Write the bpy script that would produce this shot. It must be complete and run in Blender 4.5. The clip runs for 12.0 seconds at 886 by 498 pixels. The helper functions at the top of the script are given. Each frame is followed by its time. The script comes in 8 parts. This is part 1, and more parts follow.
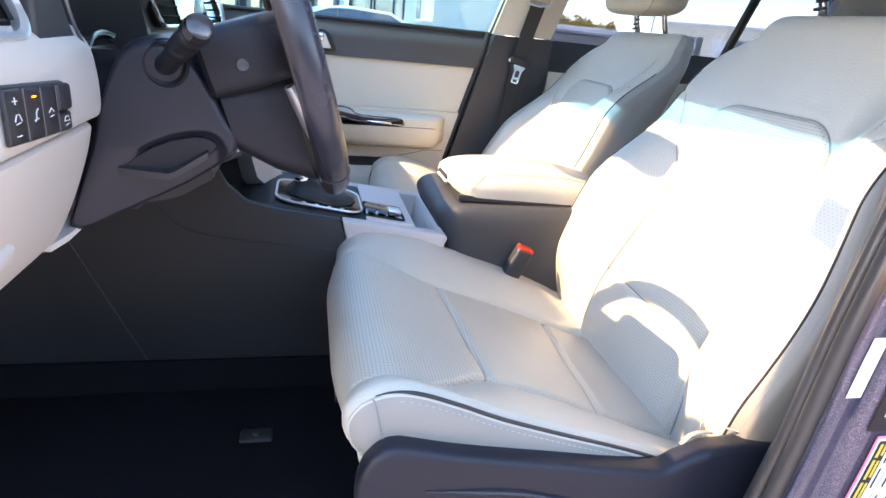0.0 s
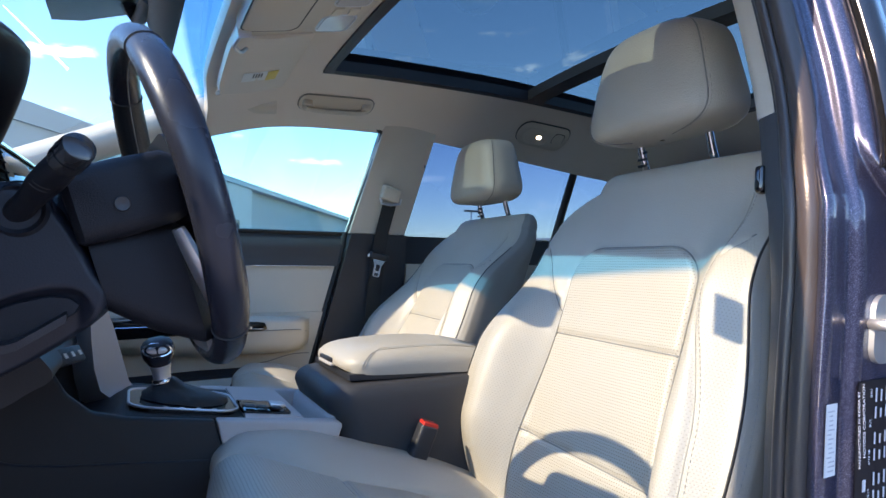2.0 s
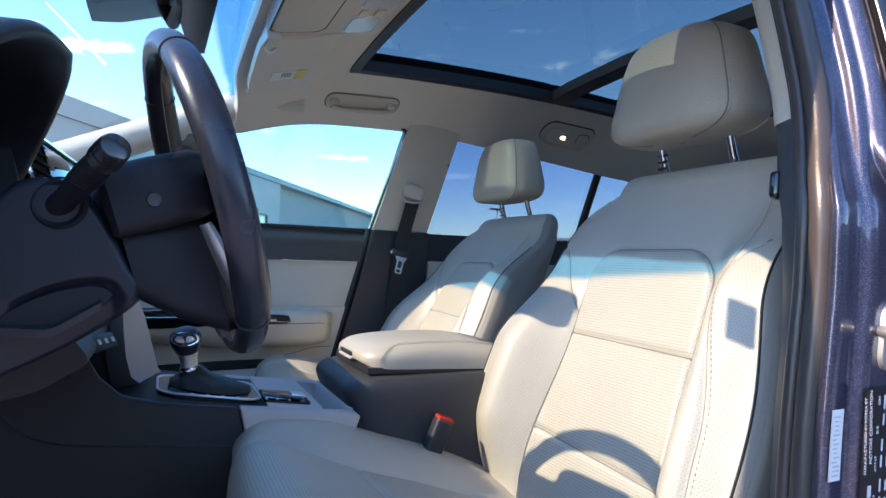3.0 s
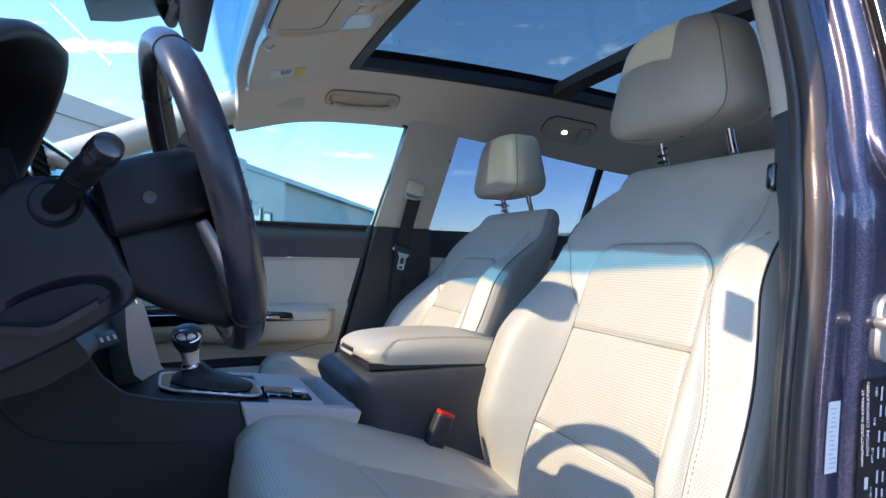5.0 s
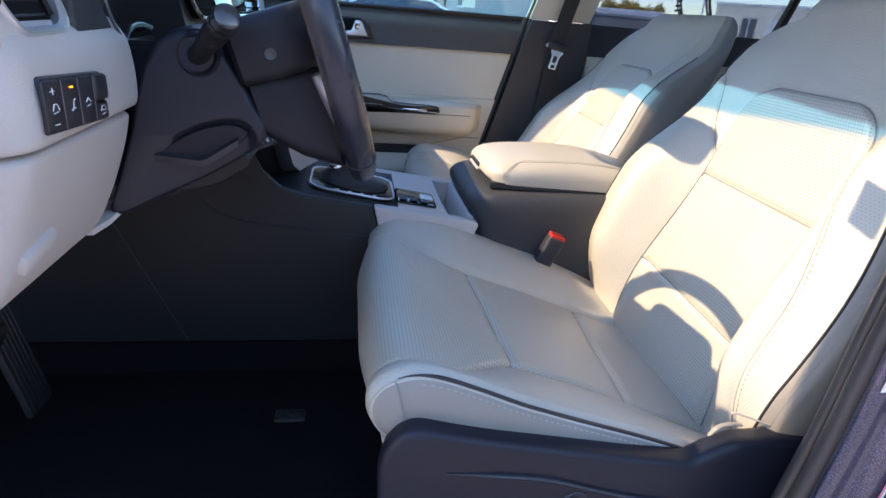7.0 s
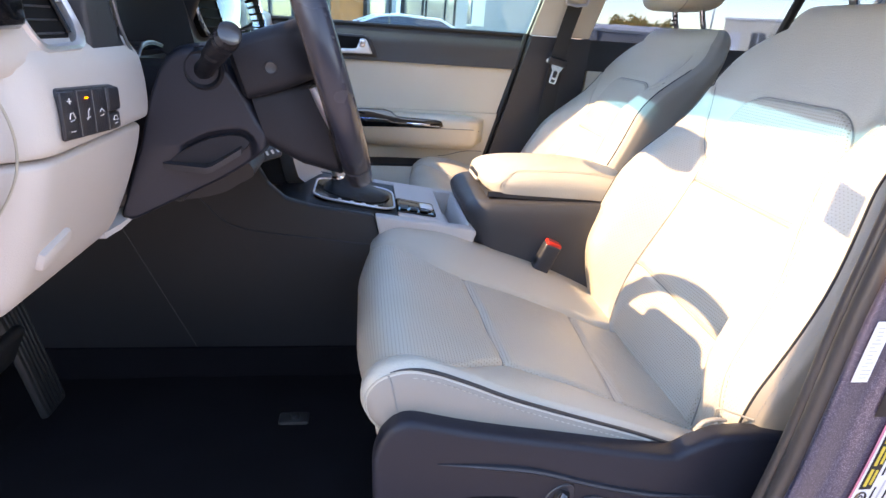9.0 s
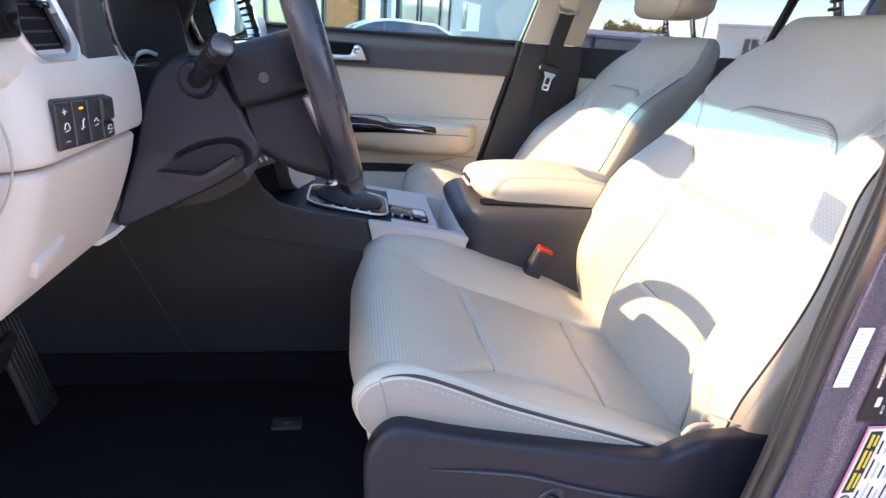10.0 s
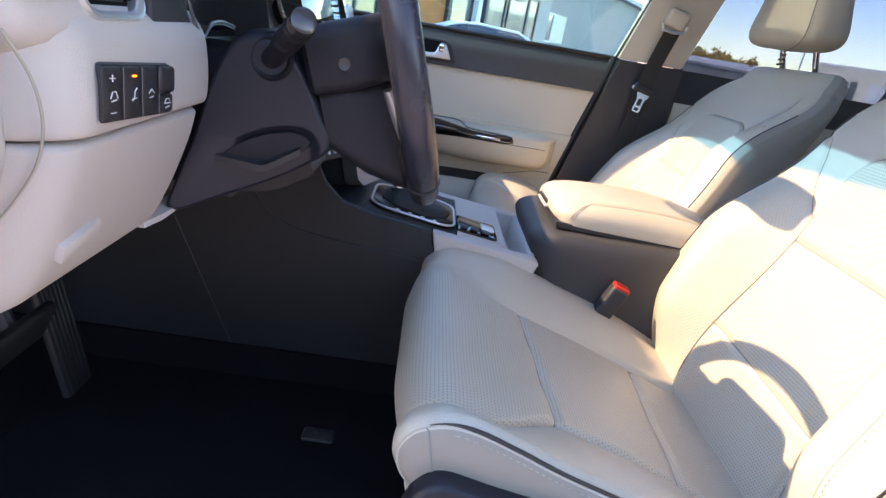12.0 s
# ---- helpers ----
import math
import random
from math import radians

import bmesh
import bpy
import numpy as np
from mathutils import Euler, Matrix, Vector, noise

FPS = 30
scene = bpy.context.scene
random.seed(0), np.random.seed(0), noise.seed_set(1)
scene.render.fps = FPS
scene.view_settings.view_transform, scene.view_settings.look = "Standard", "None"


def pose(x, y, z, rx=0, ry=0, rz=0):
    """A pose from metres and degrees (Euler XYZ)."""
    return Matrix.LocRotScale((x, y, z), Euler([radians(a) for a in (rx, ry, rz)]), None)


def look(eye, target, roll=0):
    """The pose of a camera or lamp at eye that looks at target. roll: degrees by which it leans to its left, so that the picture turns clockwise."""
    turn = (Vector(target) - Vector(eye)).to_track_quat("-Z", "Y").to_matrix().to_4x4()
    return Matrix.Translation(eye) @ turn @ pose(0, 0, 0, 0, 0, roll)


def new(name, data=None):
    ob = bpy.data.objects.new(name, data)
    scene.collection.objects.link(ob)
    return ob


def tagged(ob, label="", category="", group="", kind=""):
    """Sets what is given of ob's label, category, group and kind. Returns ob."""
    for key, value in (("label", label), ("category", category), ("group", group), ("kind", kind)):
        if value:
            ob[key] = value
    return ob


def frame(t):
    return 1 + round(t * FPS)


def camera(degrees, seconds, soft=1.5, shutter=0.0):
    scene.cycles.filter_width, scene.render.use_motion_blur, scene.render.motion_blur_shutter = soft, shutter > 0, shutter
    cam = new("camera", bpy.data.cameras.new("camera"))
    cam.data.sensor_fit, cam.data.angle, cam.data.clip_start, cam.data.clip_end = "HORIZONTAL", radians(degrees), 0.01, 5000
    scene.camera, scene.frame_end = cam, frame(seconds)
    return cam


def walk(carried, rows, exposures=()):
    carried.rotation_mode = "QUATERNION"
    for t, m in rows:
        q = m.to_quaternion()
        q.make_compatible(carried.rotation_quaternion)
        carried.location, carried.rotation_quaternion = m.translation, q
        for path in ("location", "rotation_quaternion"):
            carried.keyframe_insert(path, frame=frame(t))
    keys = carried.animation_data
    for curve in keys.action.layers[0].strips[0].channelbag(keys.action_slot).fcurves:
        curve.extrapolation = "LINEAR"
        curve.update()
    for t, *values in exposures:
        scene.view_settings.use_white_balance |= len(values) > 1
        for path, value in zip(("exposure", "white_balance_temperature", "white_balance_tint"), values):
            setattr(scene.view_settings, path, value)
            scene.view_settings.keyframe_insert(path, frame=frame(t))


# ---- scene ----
cam = camera(75.0, 12.0)
PATH = [
    (0, (-0.175, -1.06, 1.192), (0.289, 0.751, 0.482), 6.0),
    (0.5, (-0.195, -0.985, 1.153), (0.59, 0.831, 0.861), 3.6),
    (1, (-0.222, -0.983, 1.113), (0.744, 0.764, 0.995), -0.0),
    (1.5, (-0.222, -0.995, 1.106), (0.753, 0.752, 1.118), -1.0),
    (2, (-0.223, -1.002, 1.1), (0.72, 0.761, 1.153), 0.6),
    (2.5, (-0.224, -1.019, 1.098), (0.666, 0.771, 1.152), 1.7),
    (3, (-0.222, -1.023, 1.101), (0.644, 0.78, 1.144), 1.8),
    (5, (-0.214, -1.028, 1.1), (0.636, 0.782, 1.13), 1.3),
    (5.5, (-0.209, -1.03, 1.099), (0.613, 0.794, 1.072), 1.1),
    (6, (-0.192, -1.037, 1.13), (0.503, 0.808, 0.794), 3.6),
    (6.5, (-0.149, -1.066, 1.23), (0.348, 0.732, 0.51), 8.0),
    (7, (-0.159, -1.068, 1.193), (0.168, 0.753, 0.433), 4.9),
    (7.2, (-0.168, -1.083, 1.17), (0.135, 0.743, 0.41), 4.6),
    (9, (-0.143, -1.105, 1.191), (0.146, 0.742, 0.481), 4.1),
    (9.5, (-0.143, -1.109, 1.194), (0.147, 0.741, 0.489), 4.1),
    (10, (-0.14, -1.112, 1.197), (0.166, 0.738, 0.502), 4.3),
    (10.5, (-0.139, -1.109, 1.199), (0.181, 0.743, 0.515), 4.4),
    (11, (-0.14, -1.108, 1.199), (0.187, 0.744, 0.516), 4.7),
    (11.5, (-0.141, -1.097, 1.202), (0.209, 0.75, 0.52), 6.0),
    (12, (-0.153, -1.025, 1.187), (-0.029, 0.844, 0.484), 10.1),
]
EXPOSURES = [(0.0, 3.80, 12200, 33), (0.5, 3.25, 10700, 30), (1.0, 2.60, 9000, 26), (1.5, 2.38, 8400, 25), (5.5, 2.35, 8200, 25), (6.0, 2.36, 8500, 25), (6.5, 2.66, 9700, 29), (7.2, 2.80, 10000, 32), (9.0, 3.42, 13000, 37), (11.5, 3.34, 13000, 37), (12.0, 3.14, 12700, 37)]
walk(cam, [(t, look(eye, target, roll)) for t, eye, target, roll in PATH], exposures=EXPOSURES)


# ---- light: low winter sun from the car's front, clear sky ----
SUN_WAY = Vector((0.787, -0.03, -0.616)).normalized()          # the way the sunlight travels
SUN_UP = math.asin(-SUN_WAY.z)
world = bpy.data.worlds.new("sky")
scene.world = world
world.use_nodes = True
wn, wl = world.node_tree.nodes, world.node_tree.links
sky = wn.new("ShaderNodeTexSky")
sky.sky_type, sky.sun_disc = "NISHITA", False
sky.sun_elevation, sky.sun_rotation = SUN_UP, radians(-90)
sky.air_density, sky.dust_density, sky.ozone_density = 1.0, 0.05, 2.6
# thin broken clouds low in the sky
wtc = wn.new("ShaderNodeTexCoord")
wmap = wn.new("ShaderNodeMapping")
wmap.inputs["Scale"].default_value = (5.0, 5.0, 16.0)
wl.new(wtc.outputs["Generated"], wmap.inputs["Vector"])
wno = wn.new("ShaderNodeTexNoise")
wno.inputs["Scale"].default_value, wno.inputs["Detail"].default_value, wno.inputs["Roughness"].default_value = 1.6, 7.0, 0.58
wl.new(wmap.outputs["Vector"], wno.inputs["Vector"])
wra = wn.new("ShaderNodeValToRGB")
wra.color_ramp.elements[0].position, wra.color_ramp.elements[1].position = 0.63, 0.80
wra.color_ramp.elements[0].color, wra.color_ramp.elements[1].color = (0, 0, 0, 1), (0.8, 0.8, 0.8, 1)
wl.new(wno.outputs["Fac"], wra.inputs["Fac"])
# a bank of white cloud along the horizon
wsp, wmr, wno2, wra2, wml, wmax, wml2, wmr2 = (wn.new("ShaderNode" + k) for k in ("SeparateXYZ", "MapRange", "TexNoise", "ValToRGB", "Math", "Math", "Math", "MapRange"))
wl.new(wtc.outputs["Generated"], wsp.inputs["Vector"])
wl.new(wsp.outputs["Z"], wmr.inputs["Value"])
wmr.inputs["From Min"].default_value, wmr.inputs["From Max"].default_value = 0.01, 0.07
wmr.inputs["To Min"].default_value, wmr.inputs["To Max"].default_value = 1.0, 0.0
wl.new(wmap.outputs["Vector"], wno2.inputs["Vector"])
wno2.inputs["Scale"].default_value, wno2.inputs["Detail"].default_value = 1.1, 6.0
wra2.color_ramp.elements[0].position, wra2.color_ramp.elements[1].position = 0.54, 0.82
wl.new(wno2.outputs["Fac"], wra2.inputs["Fac"])
wml.operation, wmax.operation = "MULTIPLY", "MAXIMUM"
wl.new(wmr.outputs["Result"], wml.inputs[0])
wl.new(wra2.outputs["Color"], wml.inputs[1])
wl.new(wml.outputs[0], wmax.inputs[0])
wl.new(wsp.outputs["Z"], wmr2.inputs["Value"])
wmr2.inputs["From Min"].default_value, wmr2.inputs["From Max"].default_value = 0.30, 0.42
wmr2.inputs["To Min"].default_value, wmr2.inputs["To Max"].default_value = 1.0, 0.0
wml2.operation = "MULTIPLY"
wl.new(wmr2.outputs["Result"], wml2.inputs[0])
wl.new(wra.outputs["Color"], wml2.inputs[1])
wl.new(wml2.outputs[0], wmax.inputs[1])
wmx = wn.new("ShaderNodeMix")
wmx.data_type = "RGBA"
wl.new(wmax.outputs[0], wmx.inputs["Factor"])
whs = wn.new("ShaderNodeHueSaturation")
whs.inputs["Saturation"].default_value = 1.25
wl.new(sky.outputs["Color"], whs.inputs["Color"])
wl.new(whs.outputs["Color"], wmx.inputs["A"])
wmx.inputs["B"].default_value = (9.0, 9.2, 9.6, 1)
wbg = wn["Background"]
wbg.inputs["Strength"].default_value = 0.15
wl.new(wmx.outputs["Result"], wbg.inputs["Color"])

sun = new("sun", bpy.data.lights.new("sun", "SUN"))
sun.data.energy, sun.data.angle, sun.data.color = 1.7, radians(0.5), (1.0, 0.887, 0.735)
sun.matrix_world = look((0, 0, 30), Vector((0, 0, 30)) + SUN_WAY)


# ---- materials ----
def mat(name, color, rough=0.5, metal=0.0, grain=0.0, grain_scale=400.0, stain=0.12, stain_scale=6.0, coat=0.0,
        spec=0.5, bump=0.0, flake=0.0, sheen=0.0, rough_var=0.1):
    """A surface with fine relief (grain), larger uneven patches (stain) and uneven gloss."""
    m = bpy.data.materials.new(name)
    m.use_nodes = True
    n, l = m.node_tree.nodes, m.node_tree.links
    b = n["Principled BSDF"]
    tc = n.new("ShaderNodeTexCoord")
    big = n.new("ShaderNodeTexNoise")
    big.inputs["Scale"].default_value, big.inputs["Detail"].default_value = stain_scale, 5.0
    l.new(tc.outputs["Object"], big.inputs["Vector"])
    mx = n.new("ShaderNodeMix")
    mx.data_type, mx.blend_type = "RGBA", "MULTIPLY"
    ramp = n.new("ShaderNodeValToRGB")
    ramp.color_ramp.elements[0].position, ramp.color_ramp.elements[1].position = 0.3, 0.7
    lo = 1.0 - stain
    ramp.color_ramp.elements[0].color, ramp.color_ramp.elements[1].color = (lo, lo, lo * 0.98, 1), (1, 1, 1, 1)
    l.new(big.outputs["Fac"], ramp.inputs["Fac"])
    mx.inputs["Factor"].default_value = 1.0
    mx.inputs["A"].default_value = (*color, 1)
    l.new(ramp.outputs["Color"], mx.inputs["B"])
    l.new(mx.outputs["Result"], b.inputs["Base Color"])
    fine = n.new("ShaderNodeTexNoise")
    fine.inputs["Scale"].default_value, fine.inputs["Detail"].default_value = grain_scale, 3.0
    l.new(tc.outputs["Object"], fine.inputs["Vector"])
    if grain:
        bp = n.new("ShaderNodeBump")
        bp.inputs["Strength"].default_value, bp.inputs["Distance"].default_value = grain, 0.001
        l.new(fine.outputs["Fac"], bp.inputs["Height"])
        l.new(bp.outputs["Normal"], b.inputs["Normal"])
    rr = n.new("ShaderNodeMapRange")
    rr.inputs["To Min"].default_value, rr.inputs["To Max"].default_value = max(0.02, rough - rough_var), min(1, rough + rough_var)
    l.new(big.outputs["Fac"], rr.inputs["Value"])
    l.new(rr.outputs["Result"], b.inputs["Roughness"])
    b.inputs["Metallic"].default_value = metal
    b.inputs["Specular IOR Level"].default_value = spec
    b.inputs["Coat Weight"].default_value = coat
    b.inputs["Coat Roughness"].default_value = 0.04
    b.inputs["Sheen Weight"].default_value = sheen
    m["base"] = list(color)
    return m


def perforated(name, color, pitch=0.0042, depth=1.0):
    """Leather with rows of small punched holes, laid out in metres on the mesh's UV."""
    m = mat(name, color, rough=0.36, grain=0.6, grain_scale=520, stain=0.07, stain_scale=9)
    n, l = m.node_tree.nodes, m.node_tree.links
    b = n["Principled BSDF"]
    uv = n.new("ShaderNodeUVMap")
    sep = n.new("ShaderNodeSeparateXYZ")
    l.new(uv.outputs["UV"], sep.inputs["Vector"])

    def op(kind, a, c=None, value=None):
        k = n.new("ShaderNodeMath")
        k.operation = kind
        l.new(a, k.inputs[0])
        if c is not None:
            l.new(c, k.inputs[1])
        elif value is not None:
            k.inputs[1].default_value = value
        return k.outputs[0]

    v = op("DIVIDE", sep.outputs["Y"], value=pitch)
    row = op("FLOOR", v)
    odd = op("MULTIPLY", op("MODULO", row, value=2.0), value=0.5)
    u = op("ADD", op("DIVIDE", sep.outputs["X"], value=pitch), odd)
    du = op("SUBTRACT", op("FRACT", u), value=0.5)
    dv = op("SUBTRACT", op("FRACT", v), value=0.5)
    d = op("SQRT", op("ADD", op("MULTIPLY", du, du), op("MULTIPLY", dv, dv)))
    hole = op("LESS_THAN", d, value=0.185)
    old = b.inputs["Base Color"].links[0].from_socket
    mx = n.new("ShaderNodeMix")
    mx.data_type = "RGBA"
    l.new(hole, mx.inputs["Factor"])
    l.new(old, mx.inputs["A"])
    mx.inputs["B"].default_value = (color[0] * (1 - 0.50 * depth), color[1] * (1 - 0.54 * depth), color[2] * (1 - 0.60 * depth), 1)
    l.new(mx.outputs["Result"], b.inputs["Base Color"])
    return m


def glass(name, tint, gloss=0.05, band=None):
    """A thin pane: mostly clear, coloured by its tint, with a faint mirror. band: a second tint along the top edge, on the mesh's UV."""
    m = bpy.data.materials.new(name)
    m.use_nodes = True
    n, l = m.node_tree.nodes, m.node_tree.links
    n.remove(n["Principled BSDF"])
    tr, gl, mx = n.new("ShaderNodeBsdfTransparent"), n.new("ShaderNodeBsdfGlossy"), n.new("ShaderNodeMixShader")
    gl.inputs["Roughness"].default_value = 0.01
    tr.inputs["Color"].default_value = (*tint, 1)
    lw, pw, mr0 = n.new("ShaderNodeLayerWeight"), n.new("ShaderNodeMath"), n.new("ShaderNodeMapRange")
    pw.operation = "POWER"
    pw.inputs[1].default_value = 4.0
    l.new(lw.outputs["Facing"], pw.inputs[0])
    l.new(pw.outputs[0], mr0.inputs["Value"])
    mr0.inputs["To Min"].default_value, mr0.inputs["To Max"].default_value = gloss, 0.75
    l.new(mr0.outputs["Result"], mx.inputs["Fac"])
    if band:
        v0, v1, tint2 = band
        uv, sep, mr, cm = n.new("ShaderNodeUVMap"), n.new("ShaderNodeSeparateXYZ"), n.new("ShaderNodeMapRange"), n.new("ShaderNodeMix")
        l.new(uv.outputs["UV"], sep.inputs["Vector"])
        l.new(sep.outputs["Y"], mr.inputs["Value"])
        mr.inputs["From Min"].default_value, mr.inputs["From Max"].default_value = v0, v1
        cm.data_type = "RGBA"
        l.new(mr.outputs["Result"], cm.inputs["Factor"])
        cm.inputs["A"].default_value, cm.inputs["B"].default_value = (*tint2, 1), (*tint, 1)
        l.new(cm.outputs["Result"], tr.inputs["Color"])
    l.new(tr.outputs["BSDF"], mx.inputs[1])
    l.new(gl.outputs["BSDF"], mx.inputs[2])
    l.new(mx.outputs["Shader"], n["Material Output"].inputs["Surface"])
    return m


def glow(name, color, strength):
    m = bpy.data.materials.new(name)
    m.use_nodes = True
    b = m.node_tree.nodes["Principled BSDF"]
    b.inputs["Base Color"].default_value = (*color, 1)
    b.inputs["Emission Color"].default_value, b.inputs["Emission Strength"].default_value = (*color, 1), strength
    return m


def paint(name, color):
    """Metallic car paint with fine flakes under a clear coat."""
    m = mat(name, color, rough=0.36, metal=0.55, coat=1.0, stain=0.06, stain_scale=3)
    n, l = m.node_tree.nodes, m.node_tree.links
    b = n["Principled BSDF"]
    tc, vo, mr, mx = n.new("ShaderNodeTexCoord"), n.new("ShaderNodeTexVoronoi"), n.new("ShaderNodeMapRange"), n.new("ShaderNodeMix")
    vo.inputs["Scale"].default_value = 2200
    l.new(tc.outputs["Object"], vo.inputs["Vector"])
    sep = n.new("ShaderNodeSeparateColor")
    l.new(vo.outputs["Color"], sep.inputs["Color"])
    l.new(sep.outputs["Red"], mr.inputs["Value"])
    mr.inputs["From Min"].default_value, mr.inputs["From Max"].default_value = 0.70, 1.0
    mx.data_type = "RGBA"
    l.new(mr.outputs["Result"], mx.inputs["Factor"])
    l.new(b.inputs["Base Color"].links[0].from_socket, mx.inputs["A"])
    mx.inputs["B"].default_value = (color[0] * 2 + 0.08, color[1] * 2 + 0.075, color[2] * 2 + 0.09, 1)
    l.new(mx.outputs["Result"], b.inputs["Base Color"])
    return m


LEATHER_C = (0.52, 0.458, 0.382)
# Shaded copy of the pale leather, for cushion sides and the edge below the back.
LEATHER_SIDE_SHADED = mat("pale leather side, shaded", (0.27, 0.235, 0.205), rough=0.45, grain=0.4, grain_scale=700, stain=0.08, stain_scale=8)
# The pale leather at half brightness: the flank's shade is in the colour.
LEATHER_FLANK_SHADED = mat("pale leather flank, shaded", (0.25, 0.213, 0.178), rough=0.45, grain=0.4, grain_scale=700, stain=0.08, stain_scale=8)
LEATHER = mat("pale leather", LEATHER_C, rough=0.34, grain=0.75, grain_scale=480, stain=0.08, stain_scale=8)
# Far seat's flank: the same pale leather, with its shade put into the colour.
LEATHER_FAR_SHADED = mat("pale leather, far flank shaded", (0.28, 0.25, 0.22), rough=0.5, grain=0.4, grain_scale=700, stain=0.08)
PERF = perforated("perforated pale leather", LEATHER_C)
PERF_FINE = perforated("finely perforated pale leather", LEATHER_C, 0.0036, 0.45)
BEIGE = mat("beige plastic", (0.52, 0.473, 0.452), rough=0.55, grain=0.3, grain_scale=900, stain=0.05, stain_scale=4)
BEIGE_DOOR = mat("beige door vinyl", (0.70, 0.625, 0.52), rough=0.55, grain=0.4, grain_scale=800, stain=0.06, stain_scale=5)
HEADLINER = mat("headliner cloth", (0.80, 0.71, 0.625), rough=0.95, grain=0.5, grain_scale=1400, stain=0.06, stain_scale=3, sheen=0.2)
PILLAR_BEIGE = mat("pillar trim", (0.64, 0.575, 0.49), rough=0.6, grain=0.4, grain_scale=900, stain=0.05)
BLACK = mat("black grained plastic", (0.028, 0.029, 0.036), rough=0.40, grain=0.5, grain_scale=900, stain=0.2, stain_scale=7)
BLACK_SOFT = mat("soft black plastic", (0.037, 0.039, 0.047), rough=0.48, grain=0.4, grain_scale=700, stain=0.15)
# Console plastic with the low flank's shade in its colour; GREY_PLASTIC is the lit copy.
KICK = mat("console plastic darkened for shade", (0.0185, 0.0185, 0.021), rough=0.5, spec=0.4, grain=0.5, grain_scale=900, stain=0.12)
SHIELD = mat("satin black seat plastic", (0.0125, 0.0140, 0.0215), rough=0.42, spec=0.35, grain=0.4, grain_scale=900, stain=0.12)
GREY_PLASTIC = mat("console plastic, lit copy", (0.046, 0.045, 0.049), rough=0.46, spec=0.45, grain=0.5, grain_scale=900, stain=0.12)
COLUMN = mat("column shroud plastic", (0.019, 0.0215, 0.032), rough=0.42, spec=0.4, grain=0.2, grain_scale=650, stain=0.1)
# Matt black for slats and throats; on flat plates it stands for recess shade.
VOID = mat("matt black, also recess shade", (0.009, 0.009, 0.010), rough=0.9, spec=0.12)
BOLT_CAP = mat("grey bolt cap", (0.06, 0.06, 0.065), rough=0.45)
TRIM_DARK = mat("dark pillar trim", (0.050, 0.056, 0.064), rough=0.5, grain=0.4, grain_scale=800, stain=0.12)
VISOR = mat("visor vinyl", (0.72, 0.65, 0.57), rough=0.7, grain=0.4, grain_scale=900, stain=0.06)
EDGE_TRIM = mat("dark satin trim", (0.22, 0.25, 0.27), rough=0.3, metal=0.7)
SCREEN = mat("screen glass", (0.012, 0.014, 0.018), rough=0.03, coat=1.0)
PALE_SEAM = mat("pale seam thread", (0.44, 0.395, 0.33), rough=0.8)
DOOR_TOP = mat("charcoal door-top plastic", (0.070, 0.070, 0.073), rough=0.5, grain=0.4, grain_scale=700, stain=0.12)
GLOSS = mat("gloss black", (0.008, 0.008, 0.009), rough=0.08, coat=0.6, stain=0.1, rough_var=0.04)
WHEEL_LEATHER = mat("black wheel leather", (0.029, 0.031, 0.044), rough=0.25, grain=0.14, grain_scale=900, stain=0.25, stain_scale=14)
HUB = mat("matt black hub plastic", (0.016, 0.017, 0.023), rough=0.5, spec=0.3, grain=0.4, grain_scale=900, stain=0.15)
STALK_END = mat("worn satin black plastic", (0.03, 0.03, 0.034), rough=0.22, spec=0.8, stain=0.2, stain_scale=40)
WHEEL_PERF = perforated("perforated black leather", (0.03, 0.03, 0.032))
RUBBER = mat("rubber seal", (0.018, 0.018, 0.019), rough=0.5, grain=0.3, stain=0.2)
# Black rubber whose brownish highlight is mixed into the base colour.
SEAL_SHEEN = mat("door seal, brown sheen in colour", (0.060, 0.049, 0.046), rough=0.33, grain=0.2, stain=0.2)
CARPET = mat("black carpet", (0.007, 0.007, 0.009), spec=0.1, rough=1.0, grain=1.0, grain_scale=900, stain=0.3, stain_scale=12)
CHROME = mat("chrome", (0.80, 0.80, 0.82), rough=0.12, metal=1.0, stain=0.05, rough_var=0.05)
SATIN = mat("satin silver", (0.70, 0.70, 0.72), rough=0.34, metal=0.85, stain=0.06)
DARK_WALL = mat("dark light-blocking wall", (0.14, 0.137, 0.133), rough=0.8, stain=0.25, stain_scale=1.5)
STEEL = mat("galvanised steel", (0.62, 0.64, 0.62), rough=0.38, metal=0.8, stain=0.15, stain_scale=20)
NAVY = paint("dark violet-blue car paint", (0.028, 0.034, 0.070))
WEBBING = mat("belt webbing", (0.025, 0.025, 0.027), rough=0.7, grain=0.8, grain_scale=1500, stain=0.1)
RED = mat("red plastic", (0.65, 0.03, 0.02), rough=0.35, stain=0.05)
WHITE_INK = mat("white print", (0.75, 0.75, 0.75), rough=0.6, stain=0.05)
PRINT_GREY = mat("faint grey print", (0.52, 0.52, 0.54), rough=0.6, stain=0.05)
PRINT_DIM = mat("dim grey edge", (0.16, 0.16, 0.165), rough=0.6, stain=0.05)
DARK_INK = mat("black print", (0.02, 0.02, 0.02), rough=0.6, stain=0.05)
LABEL_BLACK = mat("black foil label", (0.012, 0.012, 0.013), rough=0.35, stain=0.1)
LABEL_WHITE = mat("white label", (0.78, 0.78, 0.76), rough=0.5, stain=0.05)
LABEL_YELLOW = mat("yellow label", (0.75, 0.55, 0.08), rough=0.5, stain=0.05)
